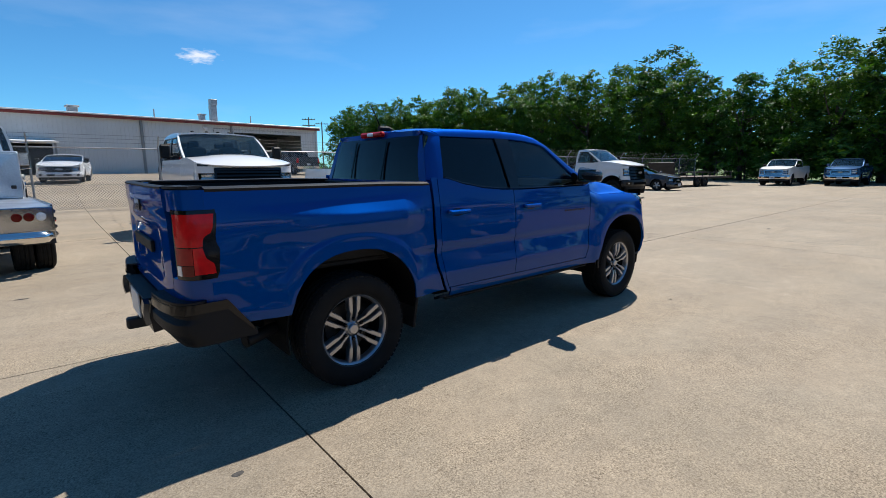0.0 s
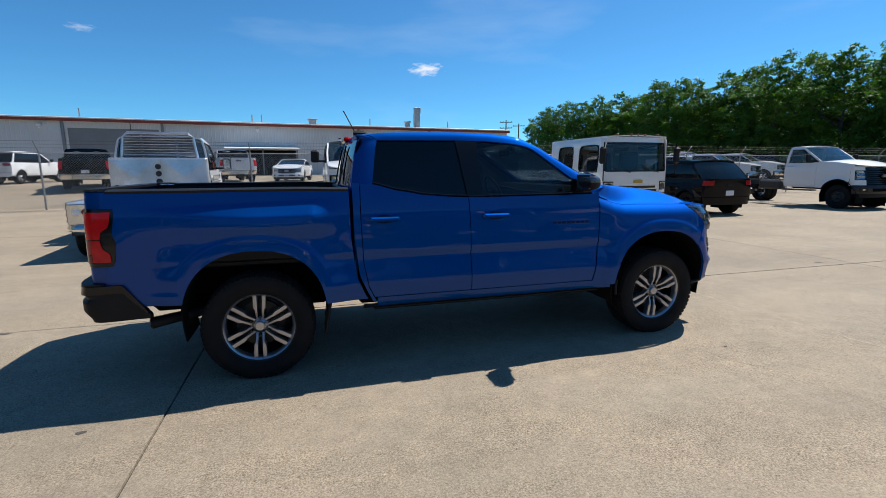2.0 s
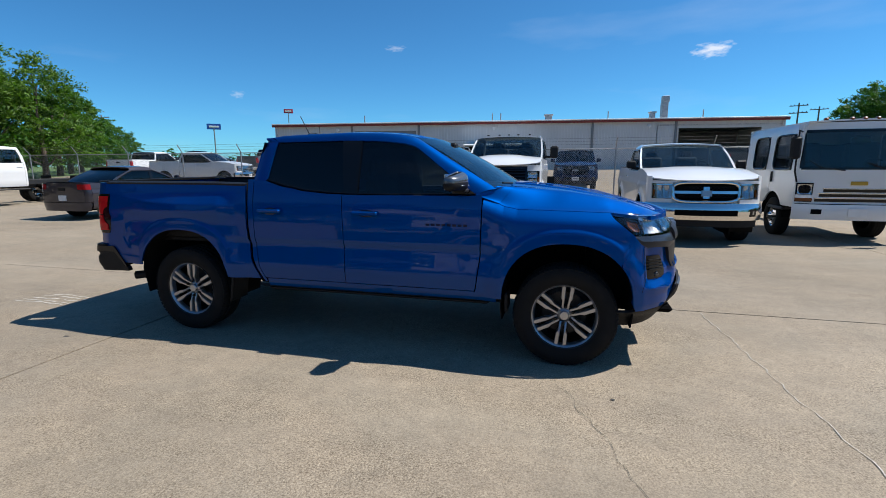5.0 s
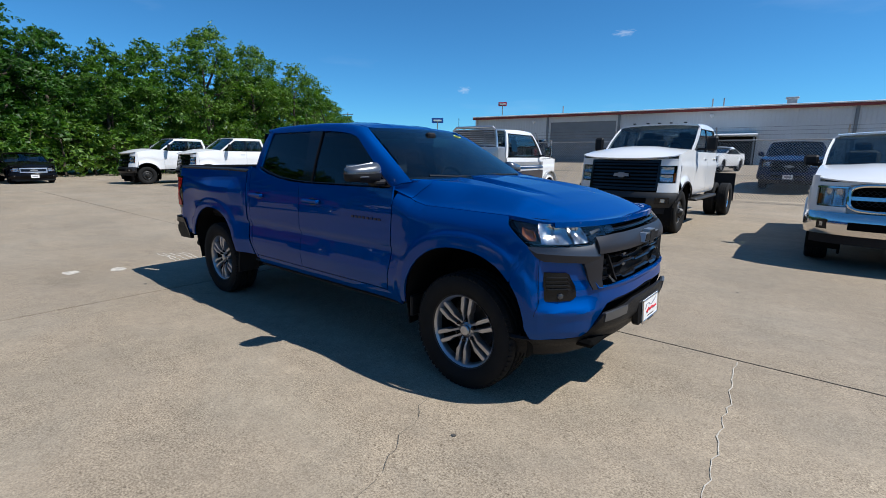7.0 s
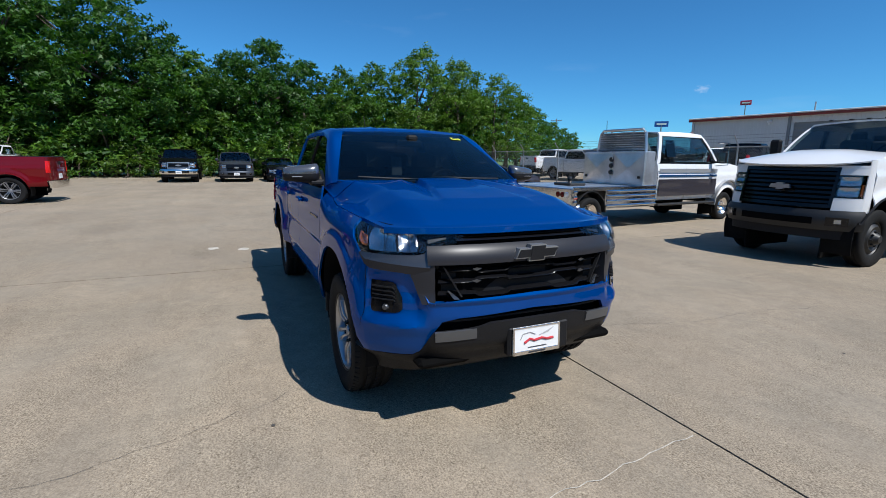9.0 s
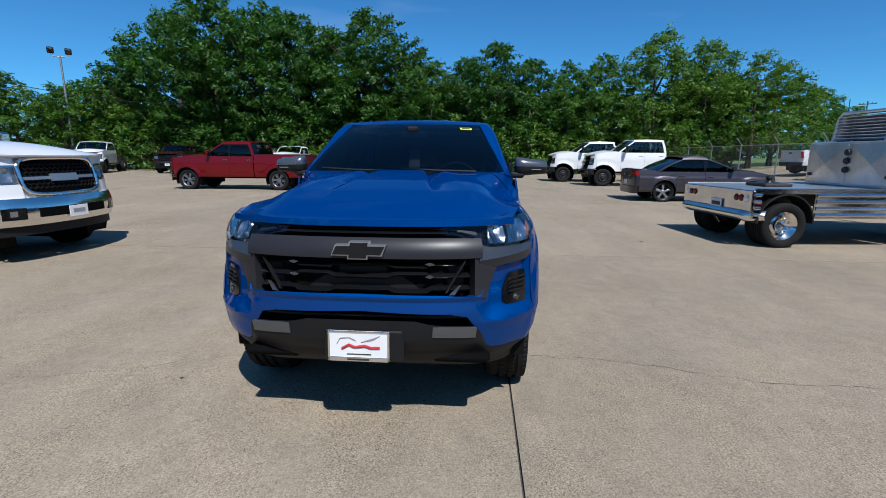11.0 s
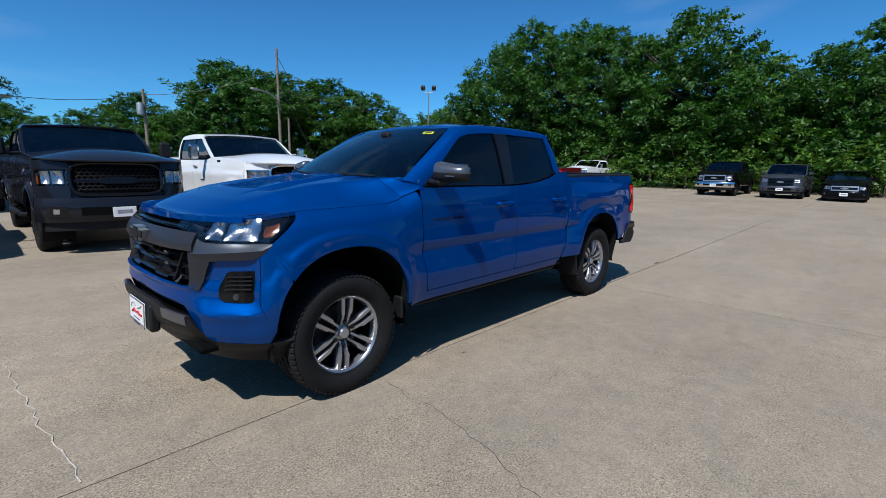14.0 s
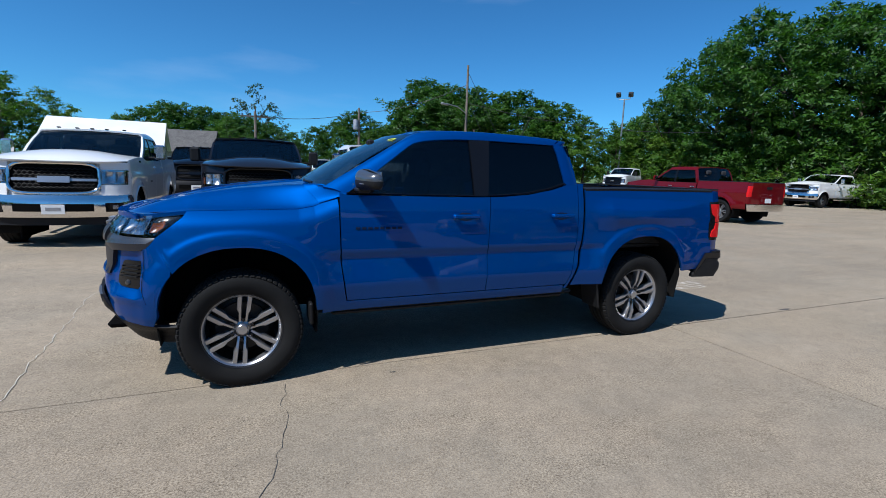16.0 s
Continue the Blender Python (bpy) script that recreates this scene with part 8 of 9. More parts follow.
part("screen_border", Geo().patch(lambda u, v: co(lerp(-0.90, 0.90, u), lerp(1.375, 1.42, v), 0.006), 16, 2, 0.008), M["gloss_black"], cabover)
bp_ = part("front_bumper", Geo().patch(lambda u, v: co(lerp(-CW - 0.02, CW + 0.02, u), lerp(0.44, 0.73, v), 0.06 + 0.02 * math.sin(math.pi * v)), 20, 6, 0.06), M["white"], cabover)
# near-black patches laid on the bumper paint the shade of the slots
for y0, y1 in ((-0.72, -0.56), (0.56, 0.72)):
    part("fog_slot", Geo().patch(lambda u, v: co(lerp(y0, y1, u), lerp(0.55, 0.64, v), 0.086), 3, 2, 0.02), M["shade_black"], bp_)
part("plate", Geo().patch(lambda u, v: co(lerp(-0.15, 0.15, u), lerp(0.51, 0.66, v), 0.095), 3, 2, 0.01), M["plate_white"], bp_)
part("wiper", Geo().tube([co(-0.25, 1.36, 0.02), co(-0.62, 1.42, 0.02), co(-0.80, 1.55, 0.02)], 0.012, 5), M["plastic"], cabover)
part("wiper", Geo().tube([co(0.62, 1.36, 0.02), co(0.30, 1.42, 0.02), co(0.10, 1.50, 0.02)], 0.012, 5), M["plastic"], cabover)
for k in range(3):
    part("grille_trim", Geo().patch(lambda u, v: co(lerp(-0.68 + 0.06 * k, 0.68 - 0.06 * k, u), lerp(0.838 + 0.09 * k, 0.852 + 0.09 * k, v), 0.016), 12, 2, 0.02), M["chrome"], cabover)
    part("grille_slot", Geo().patch(lambda u, v: co(lerp(-0.66 + 0.06 * k, 0.66 - 0.06 * k, u), lerp(0.78 + 0.09 * k, 0.835 + 0.09 * k, v), 0.010), 12, 2, 0.02), M["gloss_black"], cabover)
part("emblem", Geo().patch(lambda u, v: co(lerp(-0.13, 0.13, u), lerp(1.09, 1.16, v) + 0.0, 0.02), 4, 2, 0.02), M["brass"], cabover, "plain gold emblem")
for s in (-1, 1):
    a, b = sorted((s * 0.70, s * 0.945))
    hl = part("headlight", Geo().patch(lambda u, v: co(lerp(a, b, u), lerp(0.77, 1.13, v), 0.012), 4, 4, 0.03), M["gloss_black"], cabover)
    part("reflector", Geo().patch(lambda u, v: co(lerp(a + 0.02, b - 0.02, u), lerp(0.915, 1.10, v), 0.018 - 0.03 * math.sin(math.pi * u) * math.sin(math.pi * v)), 8, 8, 0.01), M["lamp_grey"], hl)
    part("lamp_mask", Geo().patch(lambda u, v: co(lerp(a, b, u), lerp(0.845, 0.905, v), 0.018), 4, 2, 0.01), M["lamp_white"], hl)
    part("turn_signal", Geo().patch(lambda u, v: co(lerp(a, b, u), lerp(0.79, 0.84, v), 0.02), 4, 2, 0.01), M["lens_amber"], hl)
    # side of the cab: lower skin, doors, windows
    def sy(z):
        return s * (CW - 0.05 * max(0.0, z - 1.35) - 0.01)
    for xa, xb, nm in ((-1.36, -0.20, "front_door"), (-2.55, -1.38, "rear_door"), (-2.85, -2.56, "rear_corner")):
        arch = (lambda x: max(0.66, 0.42 + math.sqrt(max(0.0, 0.50 ** 2 - (x + 1.15) ** 2)))) if nm != "rear_corner" else (lambda x: 0.66)
        part(nm, Geo().patch(lambda u, v: (lambda x: (lambda z: (x, sy(z), z))(lerp(arch(x), 1.36, v)))(lerp(xa, xb, u)), 20, 5, 0.03, flip=s > 0), M["white"], cabover)
    part("front_corner", Geo().patch(lambda u, v: (lerp(-0.21, -0.16, u), sy(lerp(0.72, 2.2, v)), lerp(0.72, 2.2, v)), 2, 4, 0.03, flip=s > 0), M["white"], cabover)
    for xa, xb in ((-0.40, -0.2), (-1.62, -1.28), (-2.85, -2.38)):
        part("pillar", Geo().patch(lambda u, v: (lerp(xa, xb, u), sy(lerp(1.36, 2.06, v)), lerp(1.36, 2.06, v)), 2, 3, 0.03, flip=s > 0), M["white"], cabover)
    for xa, xb in ((-1.28, -0.40), (-2.38, -1.62)):
        part("side_window", Geo().patch(lambda u, v: (lerp(xa, xb, u), sy(lerp(1.36, 2.06, v)) - s * 0.01, lerp(1.36, 2.06, v)), 2, 3, 0.006, flip=s > 0), M["glass"], cabover)
    part("roof_side", Geo().patch(lambda u, v: (lerp(-2.85, -0.14, u), sy(2.1) - s * 0.08 * v * v, lerp(2.06, 2.27, v)), 4, 4, 0.03, flip=s > 0), M["white"], cabover)
    for xa, xb in ((-1.28, -0.40), (-2.38, -1.62)):
        loop = [(lerp(xa, xb, 0.5 + 0.5 * math.copysign(abs(math.cos(k)) ** 0.35, math.cos(k))), lerp(1.37, 2.05, 0.5 + 0.5 * math.copysign(abs(math.sin(k)) ** 0.35, math.sin(k)))) for k in [2 * math.pi * i / 32 for i in range(33)]]
        part("window_seal", Geo().tube([(x, sy(z) + s * 0.002, z) for x, z in loop], 0.022, 6), M["gloss_black"], cabover)
    part("sill_step", Geo().box((-0.9, s * (CW - 0.06), 0.60), (0.7, 0.16, 0.05), 0.015), M["frame_black"], cabover)
    part("door_handle", Geo().box((-1.25, sy(1.25) + s * 0.02, 1.22), (0.05, 0.03, 0.22), 0.01), M["plastic"], cabover)
    mr = part("mirror", Geo().box((0.02, s * (CW + 0.13), 1.78), (0.10, 0.18, 0.42), 0.04), M["plastic"], cabover)
    part("mirror_arm", Geo().tube([(-0.14, s * (CW - 0.02), 2.08), (0.03, s * (CW + 0.1), 2.10), (0.03, s * (CW + 0.1), 1.35), (-0.14, s * (CW - 0.02), 1.15)], 0.016, 6), M["plastic"], mr)
    add_wheel(cabover, -1.15, s * 0.83, "disc", 0.40, 0.23, 0.22)
    add_wheel(cabover, -4.9, s * 0.90, "dish", 0.40, 0.23, 0.22)
    part("frame_rail", Geo().box((-3.6, s * 0.42, 0.68), (5.6, 0.08, 0.2), 0.01), M["frame_black"], cabover)
    part("wheel_arch", Geo().patch(lambda u, v: (-1.15 + 0.51 * math.cos(math.pi * u), s * lerp(0.45, 0.95, v), 0.42 + 0.51 * math.sin(math.pi * u)), 14, 1, 0.02, flip=s < 0), M["liner"], cabover)
part("roof", Geo().patch(lambda u, v: (lerp(-2.85, -0.11, u), lerp(-0.86, 0.86, v), 2.265 + 0.03 * math.sin(math.pi * v)), 6, 8, 0.03), M["white"], cabover)
part("cab_back", Geo().box((-2.84, 0, 1.45), (0.04, 1.86, 1.6), 0.01), M["white"], cabover)
part("cab_floor", Geo().box((-1.5, 0, 0.95), (2.6, 1.8, 0.5), 0.03), M["shade_black"], cabover)
part("dashboard", Geo().box((-0.35, 0, 1.36), (0.3, 1.75, 0.12), 0.04), M["interior"], cabover)
for y in (-0.5, 0.5):
    for x in (-1.1, -2.3):
        part("seat", Geo().box((x, y, 1.5), (0.16, 0.6, 0.8), 0.05), M["interior"], cabover)
part("steering_wheel", Geo().lathe([(0.2 + 0.014 * math.cos(k), 0.014 * math.sin(k)) for k in [j * math.pi / 4 for j in range(8)]], 20, (0, 0, 0), "x", True).moved(pose(-0.55, 0.5, 1.45, 0, -50)), M["plastic"], cabover)
for y in (-0.6, -0.2, 0.0, 0.2, 0.6):
    part("roof_marker", Geo().box((-0.14, y, 2.30), (0.10, 0.07, 0.05), 0.02), M["lens_amber"], cabover)

# ---- a low black trailer by the east trees ----
trailer = thing("flat_trailer", at(33.5, 11.2, -8), "low black steel flatbed trailer", "trailer")
for s in (-1, 1):
    part("side_rail", Geo().box((0, s * 1.0, 0.62), (7.0, 0.1, 0.16), 0.01), M["frame_black"], trailer)
    for x in (0.5, 1.4):
        add_wheel(trailer, -x, s * 1.16, "disc_black", 0.36, 0.2, 0.2)
    part("top_rail", Geo().box((0, s * 1.0, 1.0), (7.0, 0.05, 0.05), 0.01), M["frame_black"], trailer)
for k in range(8):
    part("stake", Geo().box((-3.4 + k * 0.97, -1.0, 0.82), (0.06, 0.05, 0.4), 0.01), M["frame_black"], trailer)
    part("cross_beam", Geo().box((-3.4 + k * 0.97, 0, 0.6), (0.08, 2.0, 0.1), 0.01), M["frame_black"], trailer)
part("deck", Geo().box((0, 0, 0.68), (7.0, 1.95, 0.04), 0.01), M["pole_wood"], trailer)
part("tongue", Geo().tube([(3.4, 0.8, 0.6), (5.0, 0, 0.55), (3.4, -0.8, 0.6)], 0.06, 6), M["frame_black"], trailer)
part("ramp", Geo().box((-3.9, 0, 1.1), (0.08, 1.9, 1.2), 0.01, pose(0, 0, 0, 0, -12)), M["frame_black"], trailer)

# ---- poles, lamps, wires, signs ----
lampost = thing("flood_light_pole", pose(-33.5, -34.0, 0, 0, 0, 40), "tall grey pole with two flood lights", "lamp post")
part("pole", Geo().tube([(0, 0, 0), (0, 0, 9.2)], [0.11, 0.07], 10), M["steel"], lampost)
part("crossarm", Geo().tube([(0, -0.55, 9.3), (0, -0.5, 9.15), (0, 0.5, 9.15), (0, 0.55, 9.3)], 0.04, 6), M["steel"], lampost)
for s in (-1, 1):
    fl = part("flood_light", Geo().box((0.05, s * 0.58, 9.6), (0.28, 0.46, 0.50), 0.06, pose(0, 0, 0, 0, 35)), M["frame_black"], lampost)
    part("light_glass", Geo().box((0.16, s * 0.58, 9.50), (0.03, 0.38, 0.42), 0.01, pose(0, 0, 0, 0, 35)), M["lens"], fl)


def pole(x, y, h, label, arms=0, light=False, can=False, turn=0.0, r=0.14):
    p = thing("utility_pole", pose(x, y, ground_z(x, y), 0, 0, turn), label, "utility pole", "utility poles")
    part("shaft", Geo().tube([(0, 0, -0.2), (0, 0, h)], [r, r * 0.65], 10), M["pole_wood"], p)
    for k in range(arms):
        a = part("crossarm", Geo().box((0, 0, h - 0.4 - 1.0 * k), (2.2, 0.1, 0.12), 0.02), M["pole_wood"], p)
        for s in (-0.95, -0.5, 0.5, 0.95):
            part("insulator", Geo().lathe([(0, 0.16), (0.05, 0.12), (0.04, 0.06), (0.06, 0.0)], 8, (s, 0, h - 0.34 - 1.0 * k), "z"), M["frame_black"], a)
    if light:
        l = part("lamp_arm", Geo().tube([(0, 0, h * 0.62), (1.2, 0, h * 0.66), (2.6, 0, h * 0.665)], 0.05, 6), M["steel"], p)
        part("lamp_head", Geo().box((2.9, 0, h * 0.66), (0.8, 0.3, 0.14), 0.05), M["steel"], l)
    if can:
        part("transformer", Geo().lathe([(0, 0.9), (0.22, 0.86), (0.25, 0.8), (0.25, 0.05), (0, 0)], 14, (0.32, 0, h - 1.9), "z"), M["steel"], p)
    return p


pole(-15.0, -31.6, 9.9, "tall weathered wooden pole with a street lamp arm", light=True, turn=30, r=0.13)
pole(-15.6, -31.3, 4.9, "short weathered wooden stub pole", r=0.11)
pole(-7.6, -38.0, 6.7, "wooden utility pole with a transformer", can=True, turn=20)
pole(0.9, -37.5, 5.7, "wooden utility pole with a crossarm", arms=1, turn=10)
pole(33.2, 75.5, 9.0, "wooden utility pole with crossarms", arms=2, turn=-25)
pole(36.6, 77.5, 8.6, "wooden utility pole with crossarms", arms=1, turn=-25)
pole(-75.0, 60.0, 9.0, "wooden utility pole with a crossarm", arms=1, turn=40)


def wire(a, b, sag, label="thin black overhead wire between poles"):
    pts = [(lerp(a[0], b[0], t), lerp(a[1], b[1], t), lerp(a[2], b[2], t) - sag * 4 * t * (1 - t)) for t in [i / 12 for i in range(13)]]
    tagged(part("overhead_wire", Geo().tube(pts, 0.02, 4), M["frame_black"]), label, "wire", "overhead wires")


wire((-15.0, -31.6, 8.4), (-7.6, -38.0, 6.3), 0.5)
wire((-7.6, -38.0, 6.3), (0.9, -37.5, 5.4), 0.4)
wire((-15.0, -31.6, 9.4), (-19.5, -29.5, 0.1), 0.0, "taut guy wire from the wooden pole")
wire((-15.0, -31.6, 7.6), (-18.0, -30.2, 0.1), 0.0, "taut guy wire from the wooden pole")
wire((-15.0, -31.6, 7.0), (-34.5, -23.5, 5.4), 0.8)


def sign(x, y, z, w_, h_, mats, turn, label):
    s_ = thing("pole_sign", pose(x, y, ground_z(x, y), 0, 0, turn), label, "sign")
    part("pole", Geo().tube([(0, 0, 0), (0, 0, z)], w_ * 0.05, 8), M["steel"], s_)
    b = part("panel", Geo().box((0, 0, z), (w_, w_ * 0.08, h_), 0.05), M[mats[0]], s_)
    part("lettering_bar", Geo().box((0, -w_ * 0.045, z), (w_ * 0.7, w_ * 0.02, h_ * 0.3), 0.02), M[mats[1]], b)
    part("lettering_bar", Geo().box((0, w_ * 0.045, z), (w_ * 0.7, w_ * 0.02, h_ * 0.3), 0.02), M[mats[1]], b)


sign(-160, 187, 18.5, 6.0, 2.6, ("sign_blue", "roof_white"), 40, "blue pole sign with a white bar")
sign(-106, 165, 21.5, 3.4, 1.6, ("sign_red", "roof_white"), 32, "red pole sign with a white bar")
sign(-112, 77.4, 14.2, 2.2, 2.2, ("roof_white", "sign_blue"), 47, "white pole sign with a blue bar")


# ---- houses beyond the rear row ----
def house(x, y, w_, d_, eave, ridge, turn, roofm, wallm, label):
    hs = thing("house", pose(x, y, 0, 0, 0, turn), label, "house")
    for nm, c, s in (("wall", (0, -d_ / 2, eave / 2), (w_, 0.2, eave)), ("wall", (0, d_ / 2, eave / 2), (w_, 0.2, eave)), ("wall", (-w_ / 2, 0, eave / 2), (0.2, d_, eave)), ("wall", (w_ / 2, 0, eave / 2), (0.2, d_, eave))):
        part(nm, Geo().box(c, s, 0.01), M[wallm], hs)
    for s in (-1, 1):
        part("gable", Geo().prism([(-d_ / 2, eave), (d_ / 2, eave), (0, ridge)], s * w_ / 2 - 0.1, s * w_ / 2 + 0.1, "x"), M[wallm], hs)
        part("roof", Geo().patch(lambda u, v: (lerp(-w_ / 2 - 0.4, w_ / 2 + 0.4, u), s * lerp(d_ / 2 + 0.4, 0, v), lerp(eave - 0.12, ridge + 0.05, v)), 1, 1, 0.08, flip=s > 0), M[roofm], hs)
    for k in (-0.28, 0.28):
        for s in (-1, 1):
            wn = part("window", Geo().box((k * w_, s * (d_ / 2 + 0.11), eave * 0.55), (1.1, 0.06, 1.2), 0.02), M["roof_white"], hs)
            part("pane", Geo().box((k * w_, s * (d_ / 2 + 0.15), eave * 0.55), (0.9, 0.02, 1.0), 0.005), M["gloss_black"], wn)
    return hs


house(11.3, -40.0, 6.8, 7.0, 2.6, 4.5, 4, "roof_white", "brick", "low building with a white metal gable roof")
house(7.0, -50.5, 4.6, 6.0, 2.6, 4.7, -5, "shingle", "brick", "small house with a grey shingle roof")
# more vehicles far off
capped = vehicle(at(23.6, 20.4, -65), "white pickup truck with a bed cap beyond the fence", "pickup truck", **LIGHT)
cap = part("bed_cap", Geo().box((-1.88, 0, 1.63), (1.84, 1.74, 0.46), 0.09), M["white"], capped, "white bed cap with dark windows")
for s in (-1, 1):
    part("cap_window", Geo().box((-1.88, s * 0.866, 1.66), (1.45, 0.016, 0.24), 0.007), M["gloss_black"], cap)
vehicle(at(27.6, 22.0, -65), "white crew cab pickup truck beyond the fence", "pickup truck", **LIGHT)
vehicle(at(31.0, 22.6, -70), "black crew cab pickup truck beyond the fence", "pickup truck", **{**LIGHT, "paint": "black"})
vehicle(at(28.6, 28.0, -70), "white crew cab pickup truck beyond the fence", "pickup truck", **LIGHT)
vehicle(at(31.2, 30.5, -70), "white crew cab pickup truck beyond the fence", "pickup truck", **LIGHT)
vehicle(at(-5.9, 28.0, 106), "white crew cab pickup truck with a chrome rear bumper", "pickup truck", **{**LIGHT, "wheel": "split"})
vehicle(at(-25.9, 22.2, 95), "white crew cab pickup with a black rear bumper", "pickup truck", **{**LIGHT, "rbumper": "plastic"})
vehicle(at(-29.0, 30.0, 30), "black crew cab pickup truck beyond the fence", "pickup truck", **{**LIGHT, "paint": "black"})
vehicle(at(-13.5, -27.0, 60), "white crew cab pickup with a black grille", "pickup truck", **{**RAMHD, "grille": "black", "bars": 2})
vehicle(at(-20.0, -33.0, 50), "silver pickup truck by the far fence", "pickup truck", **{**LIGHT, "paint": "silver"})
vehicle(at(-3.0, -27.0, 90), "white crew cab pickup truck behind the dark one", "pickup truck", **{**LIGHT})
vehicle(at(2.2, -24.5, 90), "white crew cab pickup truck behind the dark one", "pickup truck", **{**LIGHT})
vehicle(at(7.5, -23.0, 90), "white pickup truck parked in the rear row", "pickup truck", **{**LIGHT})

# ---- trees and shrubs ----
def leaf_cloud(rng, clumps, per, size, squash=0.66, tufts=9):
    """Small pointed leaves in tufts at the ends of many twigs: verts and faces of one crown."""
    vs, fs = [], []
    for (cx, cy, cz, r) in clumps:
        n = int(per * (r ** 2) / tufts)
        for _ in range(tufts):
            d = Vector((rng.gauss(0, 1), rng.gauss(0, 1), rng.gauss(0.25, 1))).normalized()
            k = r * rng.uniform(0.45, 1.12)
            c = Vector((cx + d.x * k, cy + d.y * k, cz + d.z * k * squash))
            tr_ = r * rng.uniform(0.20, 0.42)
            lean = (d + Vector((0, 0, rng.uniform(-0.5, 0.4)))).normalized()
            for _ in range(n):
                o = Vector((rng.gauss(0, 0.5), rng.gauss(0, 0.5), rng.gauss(0, 0.34))) * tr_ + lean * (rng.uniform(-0.6, 0.9) * tr_)
                p = c + o
                nrm = (d * 0.6 + Vector((rng.gauss(0, 0.6), rng.gauss(0, 0.6), rng.gauss(0.45, 0.5)))).normalized()
                a = (nrm.cross(Vector((rng.gauss(0, 1), rng.gauss(0, 1), rng.gauss(0, 1)))).normalized() + lean * 0.4).normalized()
                b = nrm.cross(a).normalized()
                s = size * rng.uniform(0.6, 1.3)
                i = len(vs)
                vs += [p - a * s * 0.8 + b * s * 0.46, p - a * s * 0.8 - b * s * 0.46, p + a * s * 1.25 - nrm * s * 0.15]
                fs.append((i, i + 1, i + 2))
    return vs, fs


def tree_meshes(seed, H, spread, mat, trunk_r=0.2, base=0.22, per=400, size=0.118, clumps=64, shape=1.0, limbs=9):
    """Trunk with limbs, and an uneven crown, for a tree H metres high."""
    rng = random.Random(seed)
    tr = Geo()
    bend = [(0, 0)] + [(rng.uniform(-0.25, 0.25), rng.uniform(-0.25, 0.25)) for _ in range(4)]
    spine = [(bend[i][0] * i / 4, bend[i][1] * i / 4, H * 0.75 * i / 4) for i in range(5)]
    tr.tube([(x, y, z - 0.1) for x, y, z in spine], [trunk_r * (1.25 if i == 0 else 1 - i * 0.2) for i in range(5)], 9)
    cl = []
    for i in range(limbs):
        a = rng.uniform(0, 6.283)
        z0 = H * rng.uniform(base, 0.6)
        ln = spread * rng.uniform(0.45, 0.8)
        p0 = Vector((0, 0, z0))
        p2 = p0 + Vector((math.cos(a) * ln, math.sin(a) * ln, H * rng.uniform(0.1, 0.28)))
        p1 = (p0 + p2) / 2 + Vector((0, 0, -0.2))
        tr.tube([p0, p1, p2], [trunk_r * 0.42, trunk_r * 0.28, trunk_r * 0.1], 6)
    for i in range(clumps):
        t = (i + 0.5) / clumps
        z = lerp(base + 0.05, 0.97, t ** 0.9)
        w = spread * (math.sin(math.pi * min(1, max(0.04, (z - base + 0.10) / (1.08 - base))) ** shape) ** 0.75)
        a = i * 2.399 + rng.uniform(-0.5, 0.5)
        rr = w * math.sqrt(rng.uniform(0.12, 1.0)) * rng.uniform(0.78, 1.0)
        r = spread * rng.uniform(0.15, 0.32) * (1.0 if z < 0.8 else 0.75)
        cl.append((math.cos(a) * rr, math.sin(a) * rr, H * z + rng.uniform(-0.3, 0.3), r))
    vs, fs = leaf_cloud(rng, cl, per, size)
    crown = Geo().add(vs, fs)
    return tr.mesh("trunk", M["bark"]), crown.mesh("crown", mat, smooth=False)


KINDS = {
    "deep": [tree_meshes(11, 10.0, 3.6, M["leaf_a"], base=0.12), tree_meshes(12, 10.0, 3.2, M["leaf_a"], shape=0.9, base=0.12), tree_meshes(13, 10.0, 3.9, M["leaf_a"], base=0.1)],
    "mid": [tree_meshes(21, 10.0, 3.4, M["leaf_b"], base=0.06), tree_meshes(22, 10.0, 3.0, M["leaf_b"], base=0.08), tree_meshes(23, 10.0, 3.7, M["leaf_b"], base=0.05)],
    "light": [tree_meshes(31, 10.0, 3.3, M["leaf_c"], base=0.1, per=430, size=0.108, clumps=66), tree_meshes(32, 10.0, 3.0, M["leaf_c"], base=0.1, per=430, size=0.108, clumps=66)],
    "back": [tree_meshes(61, 10.0, 3.6, M["leaf_a"], base=0.02, per=95, size=0.25, clumps=52)],
    "pine": [tree_meshes(41, 10.0, 2.3, M["leaf_p"], base=0.36, clumps=30, per=330, size=0.11, limbs=12, trunk_r=0.16), tree_meshes(42, 10.0, 2.0, M["leaf_p"], base=0.42, clumps=26, per=330, size=0.11, limbs=12, trunk_r=0.16)],
    "shrub": [tree_meshes(51, 3.0, 1.7, M["leaf_b"], base=0.02, clumps=22, per=240, size=0.11, trunk_r=0.05, limbs=5), tree_meshes(52, 3.0, 1.9, M["leaf_c"], base=0.02, clumps=22, per=240, size=0.11, trunk_r=0.05, limbs=5),
              tree_meshes(53, 3.0, 2.0, M["leaf_a"], base=0.02, clumps=22, per=240, size=0.11, trunk_r=0.05, limbs=5)],
}
